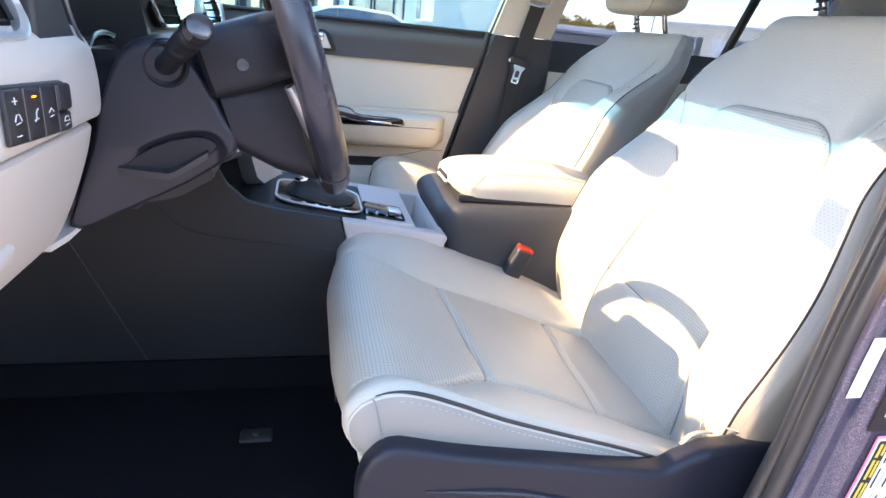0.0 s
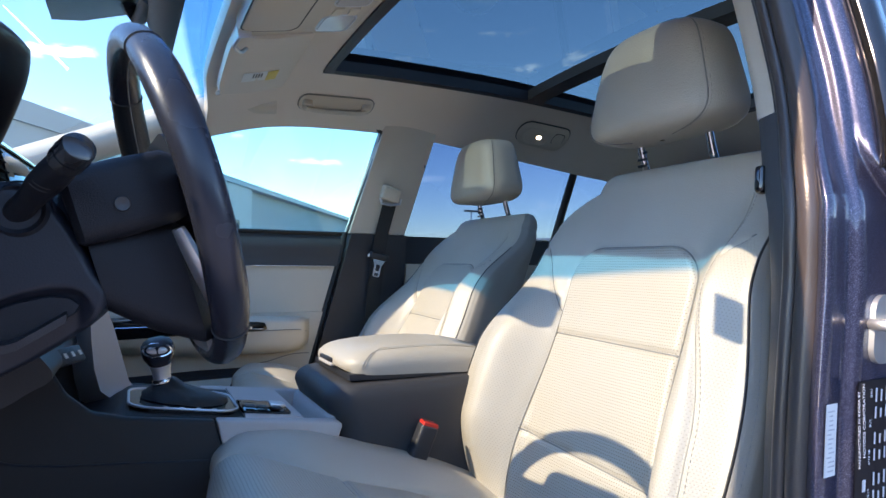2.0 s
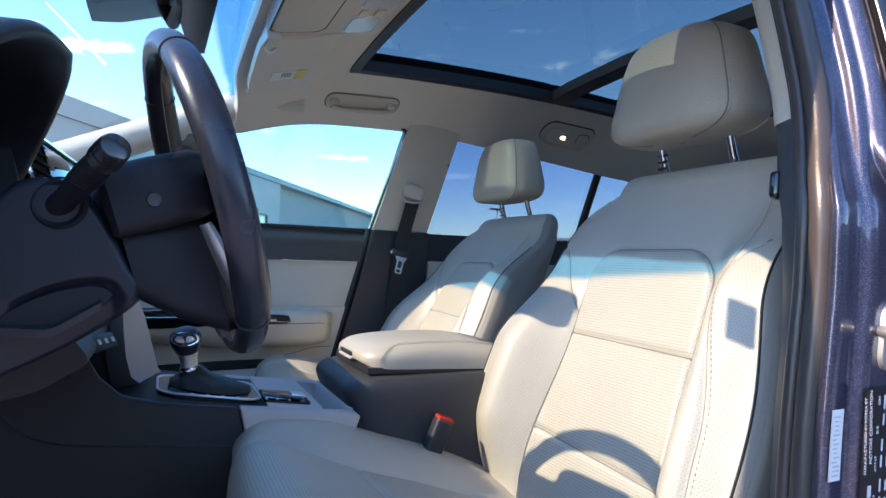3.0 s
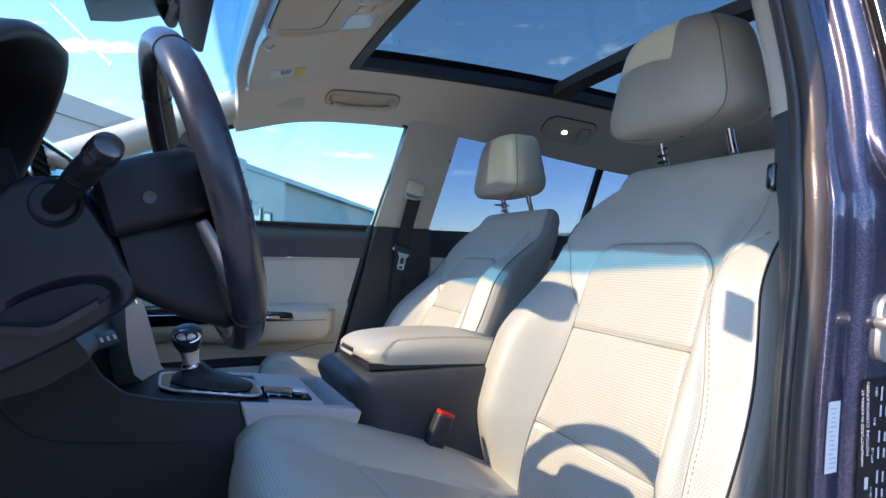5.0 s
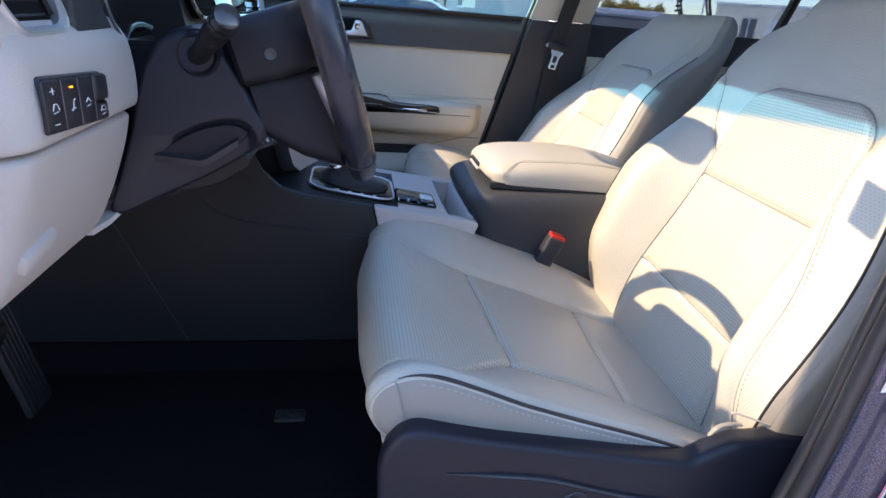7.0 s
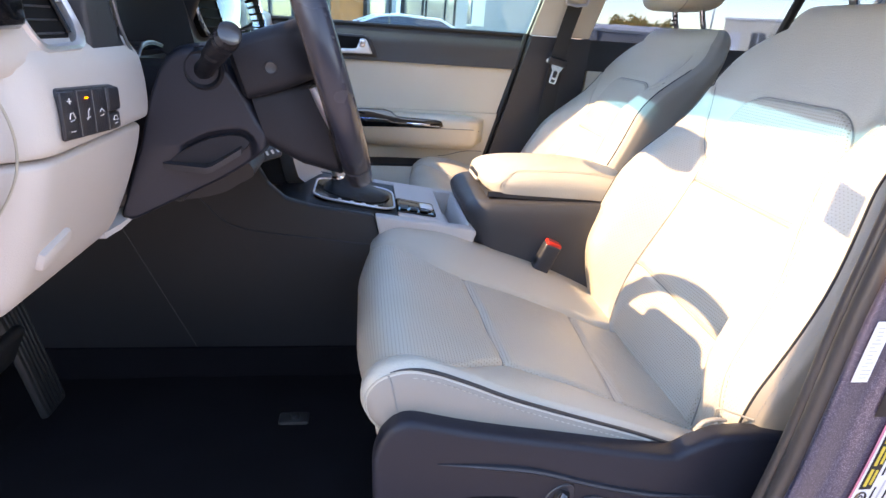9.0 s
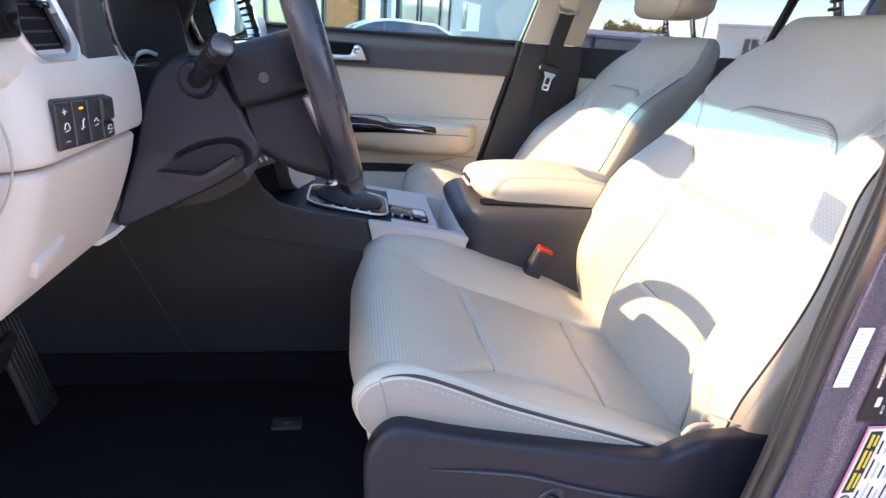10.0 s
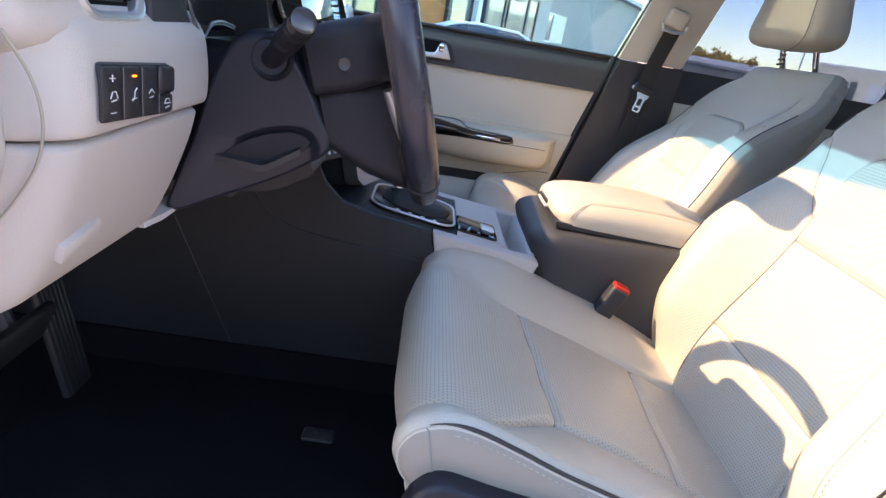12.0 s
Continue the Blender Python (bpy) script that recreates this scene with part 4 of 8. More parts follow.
def front_seat(flank, outer):
    seat = thing("front_seat", "pale grey-beige perforated leather front seat, sun across its back", "car seat", (0.1, SEAT_Y, FLOOR), "front seats")
    cushion = part("cushion", grid(cush_sheet, [u for u in cush_us if abs(u) < 1.26], cush_vs), LEATHER, seat, "smooth pale leather seat cushion", 70)
    part("cushion_insert", grid(cush_insert, frange(-1, 1, 110), [v for v in cush_vs if v > 0.03], uv=lambda u, v: (u * 0.16, v)), PERF, cushion, "perforated leather cushion middle", 70)
    for sgn in (1, -1):
        part("cushion_side", grid(cush_sheet, [sgn * (1.25 + 0.75 * i / 10) for i in range(11)], cush_vs), LEATHER_SIDE_SHADED, cushion, "leather side of the cushion, darkened for shade", 70)
        rim = [cush_sheet(sgn * 1.18, v) + Vector((0, sgn * 0.0008, 0.0014)) for v in cush_vs if v > V_TOP - 0.022]
        part("piping", tube(rim, [0.0021 * min(1.0, 0.2 + i / 8) for i in range(len(rim))], 8), PIPING, cushion, "dark piping along the cushion's edge")
        stitches(dense(lambda v: cush_sheet(sgn * 1.33, v) + Vector((0, sgn * 0.0004, 0)), V_TOP, cush_len[-1] - 0.06), "stitching", cushion, PALE_SEAM)
        part("seam", tube([cush_sheet(sgn * 1.20, v) for v in cush_vs if 0.03 < v < V_TOP - 0.010], 0.0009, 5), PALE_SEAM, cushion)
        if sgn < 0:
            stitches(dense(lambda v: cush_sheet(sgn * (bol_line(cush_x(v), sgn) + 0.007) / CUSH_HALF, v) + cush_base(v)[1] * 0.0012, 0.03, V_TOP + 0.03), "stitching", cushion, THREAD)
        part("seam", tube([cush_sheet(sgn * (1.20 + 0.75 * i / 12), cush_len[45] + 0.004 * i / 12) + Vector((0, sgn * 0.0004, 0)) for i in range(13)], 0.0009, 5), SEAM, cushion)
    # seat back
    def zone(u, s):
        """0 under the perforated middle, 1 and 2 on the bolsters, 3 above them."""
        y = uy(u, s)
        if s < TOP_S and insert_edge(y, s) < -0.005:
            return 0
        return 3 if s > min(0.47, shoulder(y)) or (y < 0 and s > 0.45) else 1 if y > 0 else 2
    back = part("backrest", grid(back_sheet, back_us, back_ss, keep=lambda u, s: zone(u, s) == 3), LEATHER, seat, "smooth pale leather seat back", 70)
    for side in (1, 2):
        part("bolster", grid(back_sheet, back_us, back_ss, uv=lambda u, s: (uy(u, s), s), keep=lambda u, s: zone(u, s) == side), PERF_FINE, back, "raised bolster in finely perforated leather", 70)
    part("back_insert", grid(back_insert, frange(-1, 1, 110), insert_ss, uv=lambda u, s: (u * back_half(s), s)), PERF, back, "perforated leather middle of the seat back", 70)
    part("back_shell", grid(back_sheet, [1 + 0.5 * i / 30 for i in range(31)], back_ss), LEATHER, back, "pale leather back of the seat", 70)
    # this side's shade comes from its darker leather colour
    part("side_panel", grid(back_sheet, [1.5 + 0.445 * i / 26 for i in range(27)], back_ss), flank, back, "leather side of the seat back, shade in its colour", 70)
    part("side_welt", grid(back_sheet, [1.945 + 0.055 * i / 6 for i in range(7)], back_ss), LEATHER, back, "", 70)
    for sgn, uu in ((1, 1.03), (-1, 1.97)):
        rim = [back_sheet(uu + 0.02 * sgn, s) for s in back_ss if -0.02 < s < TOP_S - 0.06]
        part("piping", tube(rim, 0.0017, 6), PIPING, back, "dark piping along the seat back's edge")
        if sgn < 0:
            stitches(dense(lambda s: back_sheet(uu + sgn * 0.075, s) + Vector((0, sgn * 0.0006, 0)), 0.0, 0.46), "stitching", back, SEAM)
    for sgn in (-1,):
        stitches(dense(lambda s: back_point(sgn * (bolster_seam(s) + 0.006), s, back_front(sgn * (bolster_seam(s) + 0.006), s) + 0.0006), 0.03, 0.53), "stitching", back, THREAD)
        part("seam", tube([back_point(sgn * bolster_seam(s), s, back_front(sgn * bolster_seam(s), s) + 0.0004) for s in frange(0.03, 0.53, 60)], 0.0009, 5), PALE_SEAM, back)
    # thread lines in the grooves
    outline = [(insert_half(s) + 0.0, s) for s in frange(0.0, 0.392, 60)] + [(insert_half(0.45) - 0.06 + 0.06 * math.cos(k), 0.392 + 0.06 * math.sin(k)) for k in frange(0, math.pi / 2, 20)]
    line = outline + [(-y, s) for y, s in reversed(outline)]
    part("seam", tube([back_point(y, s, back_front(y, s) + 0.0016) for y, s in line], 0.0010, 5), SEAM, back)
    for s0, k in ((0.300, 0.02), (0.130, 0.05)):
        part("seam", tube([back_point(y, s0 + k * y, back_front(y, s0 + k * y) + 0.0022) for y in frange(-insert_half(s0), insert_half(s0), 30)], 0.0013, 5), SEAM, back)
    for sgn in (1, -1):
        part("seam", tube([back_point(sgn * y, shoulder(y), back_front(sgn * y, shoulder(y)) + 0.0003) for y in frange(0.128 if sgn > 0 else 0.190, 0.210, 14)], 0.0010, 5), SEAM, back)
    def cush_at(y, x):
        lo, hi = V_TOP - 0.02, cush_len[-1]
        for _ in range(24):
            v = (lo + hi) / 2
            lo, hi = (v, hi) if cush_x(v) < x else (lo, v)
        return cush_sheet(y / CUSH_HALF, v) + Vector((0, 0, 0.0022))
    for k in (0, 1):
        h0, h1 = bol_line(cross_seam(k, 0), -1), bol_line(cross_seam(k, 0), 1)
        part("seam", tube([cush_at(y, cross_seam(k, y)) for y in frange(-h0, h1, 40)], 0.0014, 5), SEAM, cushion)
    for sgn in (1, -1):
        part("seam", tube([cush_sheet(sgn * bol_line(cush_x(v), sgn) / CUSH_HALF, v) + cush_base(v)[1] * 0.0008 for v in cush_vs if v > 0.03], 0.0014, 5), SEAM, cushion)
    # loose leather edges where cushion and back meet
    part("leather_tab", tube(spline([(0.236, SEAT_Y - 0.247, 0.786), (0.244, SEAT_Y - 0.247, 0.797), (0.258, SEAT_Y - 0.246, 0.800), (0.274, SEAT_Y - 0.244, 0.797)], 6), [0.0030] * 40, 8, flat=0.6), LEATHER_SIDE_SHADED, back, "puckered leather edge")
    part("leather_tab", tube(spline([(0.266, SEAT_Y - 0.236, 0.797), (0.264, SEAT_Y - 0.240, 0.810), (0.279, SEAT_Y - 0.246, 0.808), (0.305, SEAT_Y - 0.254, 0.803), (0.345, SEAT_Y - 0.258, 0.801)], 6), 0.0012, 8), THREAD, back)
    # thin dark tube that stands for the shade where cushion and back meet
    part("crease", tube([back_point(y, 0.0275 - 0.03 * y + 0.16 * max(0.0, abs(y) - 0.135), back_front(y, 0.0275 - 0.03 * y) + 0.0006) for y in frange(-0.118, 0.130, 40)], 0.0014, 6), PIPING, back, "dark strip for the shade between cushion and back")
    # head restraint on two posts
    hc = Vector((0.512, SEAT_Y + 0.002, 1.388))
    na, nb = 64, 40
    head = part("headrest", grid(lambda a, b: hc + headrest_point(a, b), [2 * math.pi * i / na for i in range(na)], frange(-math.pi / 2 + 0.001, math.pi / 2 - 0.001, nb), closed=True), LEATHER, seat, "pale leather head restraint", 70)
    for sgn in (1, -1):
        line = [hc + headrest_point(sgn * 2.28, b) * 1.004 for b in frange(-1.45, 1.45, 60)]
        part("seam", tube(line, 0.0011, 5), SEAM, head)
        stitches([hc + headrest_point(sgn * 2.20, b) * 1.004 for b in frange(-1.3, 1.4, 70)], "stitching", head, THREAD)
    for y, notched in ((SEAT_Y - 0.066, False), (SEAT_Y + 0.066, True)):
        post = part("headrest_post", tube([(0.556, y, 1.24), (0.540, y, 1.28), (0.524, y, 1.335)], 0.0065, 14), CHROME, seat, "chrome head restraint post")
        if notched:
            for k in range(4):
                part("notch", one_box((-0.003, -0.0068, -0.0022), (0.007, 0.0068, 0.0022), 0.0006, 1, pose(0.5345, y, 1.270 + k * 0.011, 0, -17, 0)), BLACK, post)
        part("post_guide", lathe([(0.0, 0), (0.019, 0), (0.018, 0.006), (0.012, 0.010), (0.0, 0.010)], pose(0.553, y, 1.250, 0, -17, 0), 20), BLACK, seat, "black plastic post guide")
    # side shield, seat frame and adjusters
    for sgn in (1, -1):
        y0 = SEAT_Y + sgn * 0.246
        outline2 = resample([(-0.126, 0.770), (-0.122, 0.800), (-0.100, 0.829), (-0.06, 0.822), (-0.015, 0.812), (0.078, 0.795), (0.15, 0.782), (0.205, 0.774)], 20) + resample([(0.225, 0.786), (0.250, 0.797), (0.32, 0.797), (0.38, 0.785), (0.42, 0.75), (0.42, 0.68), (0.38, 0.63), (0.2, 0.615), (0.0, 0.625), (-0.10, 0.66), (-0.124, 0.72)], 30)
        b = prism(outline2, "y", y0, y0 + sgn * 0.030, 0.008, 3)
        shield = part("side_shield", b, SHIELD, seat, "dark grained plastic seat shield", 50)
        ys = y0 + sgn * 0.0305
        line = spline([(-0.060, ys, 0.778), (0.0, ys, 0.772), (0.048, ys, 0.764), (0.114, ys, 0.743), (0.183, ys, 0.726), (0.26, ys, 0.718)], 8)
        part("ridge", tube(line, [0.0045 * min(1.0, 0.15 + i / 10, 0.15 + (len(line) - 1 - i) / 10) for i in range(len(line))], 8, flat=0.7), BLACK, shield)
        if sgn == outer:
            yo = y0 + sgn * 0.030
            well = part("switch_well", prism(resample([(-0.034, 0.700), (-0.032, 0.726), (-0.022, 0.733), (0.028, 0.730), (0.034, 0.722), (0.034, 0.700), (-0.0339, 0.6999)], 30)[:-1], "y", yo - sgn * 0.004, yo + sgn * 0.0015, 0.001, 1), VOID, shield, "black plate for the shade round the seat slide switch")
            a, c = sorted((yo, yo + sgn * 0.014))
            part("slide_switch", one_box((-0.019, a, 0.701), (0.029, c, 0.713), 0.004, 3), GLOSS, well, "gloss black seat slide switch")
            bez2 = resample([(0.050, 0.698), (0.055, 0.716), (0.064, 0.735), (0.076, 0.744), (0.088, 0.745), (0.092, 0.738), (0.091, 0.722), (0.086, 0.698), (0.0501, 0.6979)], 30)[:-1]
            tilt_b = part("recline_bezel", prism(bez2, "y", yo - sgn * 0.004, yo + sgn * 0.0015, 0.001, 1), BLACK, shield, "shaped bezel of the recline switch")
            part("recline_switch", loft([[Vector((x + w * math.cos(k) * 0.9, yo + sgn * (0.002 + hgt * max(0.0, math.sin(k))), z + w * math.cos(k) * -0.35)) for k in [math.pi * i / 10 for i in range(11)]] for x, z, w, hgt in ((0.060, 0.694, 0.007, 0.010), (0.068, 0.712, 0.008, 0.013), (0.077, 0.731, 0.0085, 0.014), (0.080, 0.738, 0.006, 0.008))]), GLOSS, tilt_b, "slanted gloss black recline switch")
            part("lumbar_ring", lathe([(0.0225, 0.0), (0.0225, 0.002), (0.0205, 0.003), (0.0195, 0.0), (0.0, 0.0)], along((0.114, yo, 0.705), (0.114, yo + sgn, 0.705)), 32), BLACK, shield)
            part("lumbar_knob", lathe([(0.0185, 0.0), (0.0185, 0.007), (0.0165, 0.010), (0.010, 0.0085), (0.0, 0.008)], along((0.114, yo, 0.705), (0.114, yo + sgn, 0.705)), 32), GLOSS, shield, "round lumbar knob")
    part("seat_base", one_box((-0.08, SEAT_Y - 0.22, FLOOR + 0.012), (0.40, SEAT_Y + 0.22, 0.655), 0.03, 3), BLACK, seat, "black seat pan and frame")
    for sgn in (1, -1):
        part("seat_rail", one_box((-0.12, SEAT_Y + sgn * 0.19 - 0.02, FLOOR - 0.01), (0.42, SEAT_Y + sgn * 0.19 + 0.02, FLOOR + 0.03), 0.006), BLACK, seat, "black steel seat rail")
    return seat


front_seat(LEATHER_FLANK_SHADED, -1)
passenger_seat = front_seat(LEATHER_FAR_SHADED, 1)
recline_parts = [ob for ob in passenger_seat.children if ob.name.startswith("backrest")]
recline_parts += list(recline_parts[0].children)
for ob in recline_parts:
    # this seat's back leans further, so its foot stands further forward
    for v in ob.data.vertices:
        v.co.x -= 0.085 * min(1.25, max(0.0, (1.28 - v.co.z) / 0.42))
passenger_seat.location += Vector((0.135, 0.74, -0.028))
tagged(passenger_seat, "pale grey-beige perforated leather front seat beside the far door")


# ---- steering wheel and column ----
WC = Vector((-0.190, -0.37, 1.158))
WTURN = Matrix.Rotation(radians(5), 3, "Z")
WDOWN = WTURN @ Vector((0.291, 0, -0.957)).normalized()
WAX = WTURN @ Vector((0.957, 0, 0.291)).normalized()
WACROSS = WTURN @ Vector((0, 1, 0))
RIM = 0.155


def wheel(y, d, a):
    """A place by the wheel's own axes: across, down its face, and out towards the driver."""
    return WC + WACROSS * y + WDOWN * d + WAX * a


def rim_point(k, j, r=0.0140):
    """k round the rim, j round its tube."""
    swell = 1.0 + 0.10 * math.exp(-((abs(math.sin(k)) - 0.85) / 0.2) ** 2)
    rr = RIM + r * swell * math.cos(j) * 0.92
    return wheel(rr * math.sin(k), -rr * math.cos(k), r * swell * math.sin(j) * 1.08)


steering_wheel = thing("steering_wheel", "black leather steering wheel with a worn sheen", "steering wheel", WC)
ks, js = [2 * math.pi * i / 96 for i in range(96)], [2 * math.pi * i / 20 for i in range(20)]
b = bmesh.new()
rv = [[b.verts.new(rim_point(k, j)) for j in js] for k in ks]
for i in range(96):
    for j in range(20):
        b.faces.new((rv[i][j], rv[(i + 1) % 96][j], rv[(i + 1) % 96][(j + 1) % 20], rv[i][(j + 1) % 20]))
rim = part("rim", b, WHEEL_LEATHER, steering_wheel, "black leather rim with scuffs")
for k in (0.62, -0.62, 2.45, -2.45):
    part("rim_seam", tube([rim_point(k, j, 0.0142) for j in js], 0.0009, 5, closed=True), RUBBER, rim)
part("rim_stitching", tube([rim_point(k, math.pi, 0.0141) for k in ks], 0.0008, 5, closed=True), SEAM, rim)
for k0, k1 in ((0.62, 1.35), (-1.35, -0.62), (1.78, 2.45), (-2.45, -1.78)):
    part("grip", grid(lambda k, j: rim_point(k, j, 0.0144), frange(k0, k1, 20), frange(0.62 * math.pi, 1.38 * math.pi, 10), uv=lambda k, j: (k * RIM, j * 0.014)), WHEEL_PERF, rim, "perforated leather grip")
# back cover: a broad upper box with a bolt hole, and a lower spoke cover
def rrect(cy, cd, hy, hd, r, n=5):
    out = []
    for sy, sd, a0 in ((1, 1, 0), (-1, 1, 90), (-1, -1, 180), (1, -1, 270)):
        for i in range(n + 1):
            a = radians(a0 + 90 * i / n)
            out.append((cy + sy * 0 + (hy - r) * (1 if a0 in (0, 270) else -1) + r * math.cos(a), cd + (hd - r) * (1 if a0 in (0, 90) else -1) + r * math.sin(a)))
    return out


secs = [(-0.090, 0.0, -0.006, 0.106, 0.026, 0.012), (-0.085, 0.0, -0.007, 0.114, 0.030, 0.013), (-0.050, 0.0, -0.008, 0.118, 0.031, 0.013), (-0.016, 0.0, -0.010, 0.114, 0.030, 0.013), (-0.004, 0.0, -0.010, 0.102, 0.026, 0.012)]
cover = part("back_cover", loft([[wheel(y, d, a) for y, d in rrect(cy, cd, hy, hd, r)] for a, cy, cd, hy, hd, r in secs]), HUB, steering_wheel, "black back cover of the wheel hub")
part("bolt_hole", lathe([(0.0060, -0.001), (0.0054, 0.0003), (0.0042, -0.0002), (0.0, -0.0006)], along(wheel(-0.1192, -0.002, -0.054), wheel(-0.20, -0.002, -0.054)), 20), BOLT_CAP, cover, "grey-capped bolt hole")
secs = [(-0.084, 0.0, 0.044, 0.098, 0.034, 0.02), (-0.055, 0.0, 0.058, 0.102, 0.048, 0.022), (-0.020, 0.0, 0.072, 0.094, 0.058, 0.022), (-0.004, 0.0, 0.080, 0.07, 0.052, 0.02)]
part("lower_cover", loft([[wheel(y, d, a) for y, d in rrect(cy, cd, hy, hd, r)] for a, cy, cd, hy, hd, r in secs]), HUB, steering_wheel)
pad = loft([[wheel(y, d, a) for y, d in rrect(0, 0.015, hy, hd, 0.03)] for a, hy, hd in ((-0.004, 0.085, 0.075), (0.012, 0.08, 0.07), (0.020, 0.065, 0.055))])
part("airbag_pad", pad, HUB, steering_wheel)
for sgn in (1, -1):
    sp = loft([[wheel(sgn * y, d, a) for d, a in ((-0.022 + 0.004, -0.008), (0.022, -0.008), (0.024, 0.004), (-0.020, 0.006))] for y in (0.075, 0.11, 0.148)])
    part("spoke", sp, HUB, steering_wheel)
sp = loft([[wheel(y, d, a) for y, a in ((-w, -0.014), (w, -0.014), (w, 0.004), (-w, 0.004))] for d, w in ((0.07, 0.052), (0.11, 0.045), (0.148, 0.040))])
part("lower_spoke", sp, SATIN, steering_wheel, "satin silver lower spoke")
for sgn in (-1,):
    part("spoke_trim", tube(spline([wheel(-0.112, 0.026, -0.020), wheel(-0.110, 0.056, -0.014), wheel(-0.103, 0.086, -0.008), wheel(-0.092, 0.112, -0.004), wheel(-0.078, 0.132, -0.003)], 4), [0.006 + 0.0075 * math.sin(math.pi * min(1.0, 0.15 + i / 16)) for i in range(17)], 10, flat=0.5), SATIN, steering_wheel, "satin silver spoke trim")

column = thing("steering_column", "charcoal plastic steering column shroud", "steering column", (-0.35, -0.37, 1.05))
col_prof = [(-0.372, 1.055), (-0.356, 1.110), (-0.338, 1.148), (-0.318, 1.160), (-0.290, 1.155), (-0.266, 1.128), (-0.248, 1.092), (-0.238, 1.074), (-0.246, 1.053), (-0.275, 1.030), (-0.31, 1.009), (-0.36, 0.985), (-0.392, 0.970), (-0.402, 0.974), (-0.396, 0.992)]


COL_RIM = smooth_table([(-0.41, 0.997), (-0.385, 1.013), (-0.357, 1.034), (-0.342, 1.047), (-0.329, 1.060), (-0.314, 1.069), (-0.297, 1.076), (-0.277, 1.080), (-0.263, 1.079), (-0.254, 1.072), (-0.248, 1.060), (-0.236, 1.03)])


def col_ring(y, inset):
    cx, cz = -0.315, 1.06
    return [Vector((x - (x - cx) * inset, y, z - (z - cz) * inset)) for x, z in arc2(col_prof, 8)]


def col_inset(p):
    """Below its curved rim the shroud's side steps in and slopes away."""
    below = lerp_table(COL_RIM, p.x) - p.z
    if p.y > -0.40 or below <= 0:
        return p
    step = 0.008 * ease((p.x + 0.385) / 0.06) * (1 - 0.9 * ease((p.x + 0.262) / 0.012))
    return p + Vector((0, (step * ease(below / 0.007) + 0.22 * below) * ease((-0.40 - p.y) / 0.05), 0))


sb_ = loft([[col_inset(p) for p in col_ring(y, k)] for y, k in [(-0.474, 1 - 0.9 * i / 54) for i in range(1, 55)] + [(-0.4725, 0.055), (-0.467, 0.025), (-0.457, 0.008), (-0.44, 0.0), (-0.42, 0.0), (-0.30, 0.0), (-0.283, 0.015), (-0.273, 0.03), (-0.2675, 0.06), (-0.266, 0.10)]])
shroud = part("shroud", sb_, COLUMN, column, "grained charcoal shroud", 50)
part("tube_body", loft([[Vector((x, y, z)) for y, z in rrect(-0.37, 1.06, hy, 0.075, 0.03)] for x, hy in ((-0.60, 0.055), (-0.42, 0.060), (-0.345, 0.085))]), BLACK, column, "black column body behind the shroud")
# dark plate under the rim stands for a shaded recess, with the tilt lever
rec_line = [(-0.346, 1.0385), (-0.334, 1.050), (-0.318, 1.060), (-0.300, 1.068), (-0.279, 1.0725), (-0.266, 1.071), (-0.259, 1.065), (-0.263, 1.058), (-0.289, 1.042), (-0.303, 1.0355), (-0.325, 1.036)]
part("recess", prism(rec_line, "y", -0.4690, -0.440, 0.001, 1), HUB, shroud, "dark plate for the recess shade under the column")
part("tilt_lever", loft([[Vector((x, -0.4685 - o, z + h)) for o, h in ((0, -0.0035), (w, -0.0045), (w + 0.001, 0.002), (0, 0.0045))] for x, z, w in ((-0.349, 1.0375, 0.002), (-0.325, 1.0365, 0.007), (-0.305, 1.0355, 0.010), (-0.298, 1.0375, 0.011), (-0.286, 1.0450, 0.010), (-0.268, 1.0565, 0.004))]), BLACK, column, "black tilt lever")
part("column_boot", loft([[wheel(y, d, a) for y, d in rrect(0, 0.03, hy, hd, 0.03)] for a, hy, hd in ((-0.12, 0.080, 0.060), (-0.092, 0.076, 0.056), (-0.080, 0.070, 0.050))]), BLACK, column, "black gap between column and wheel")
# stalk
sb, st = Vector((-0.300, -0.470, 1.137)), Vector((-0.249, -0.566, 1.182))
sd = (st - sb).normalized()
stalk = thing("indicator_stalk", "black indicator stalk with a turning end", "indicator stalk", sb)
part("collar", lathe([(0.0, -0.004), (0.0195, -0.004), (0.0205, 0.003), (0.018, 0.006), (0.0155, 0.004), (0.013, 0.002), (0.0, 0.002)], along(sb, sb + Vector((-0.05, -1, 0.05))), 28), HUB, stalk, "round black collar")
arm = part("arm", loft([[along(sb + sd * h, st + sd) @ Vector((rx * math.cos(k), ry * math.sin(k), 0)) for k in [2 * math.pi * i / 18 for i in range(18)]] for h, rx, ry in ((-0.004, 0.0105, 0.0105), (0.012, 0.0090, 0.0088), (0.030, 0.0100, 0.0086), (0.046, 0.0122, 0.0092), (0.062, 0.0122, 0.0098), (0.074, 0.0108, 0.0100), (0.0765, 0.0096, 0.0092))]), HUB, stalk)
part("collar_ring", tube([along(sb, sb + Vector((-0.05, -1, 0.05))) @ Vector((0.0222 * math.cos(a), 0.0222 * math.sin(a), -0.001)) for a in [2 * math.pi * i / 32 for i in range(32)]], 0.0010, 6, closed=True), COLUMN, stalk)
part("turn_end", lathe([(0.0092, 0.0), (0.0112, 0.001), (0.0118, 0.004), (0.0114, 0.020), (0.0104, 0.0235), (0.0075, 0.0250), (0.0, 0.0253)], along(sb + sd * 0.0775, st + sd), 28), STALK_END, stalk, "worn satin turning end")
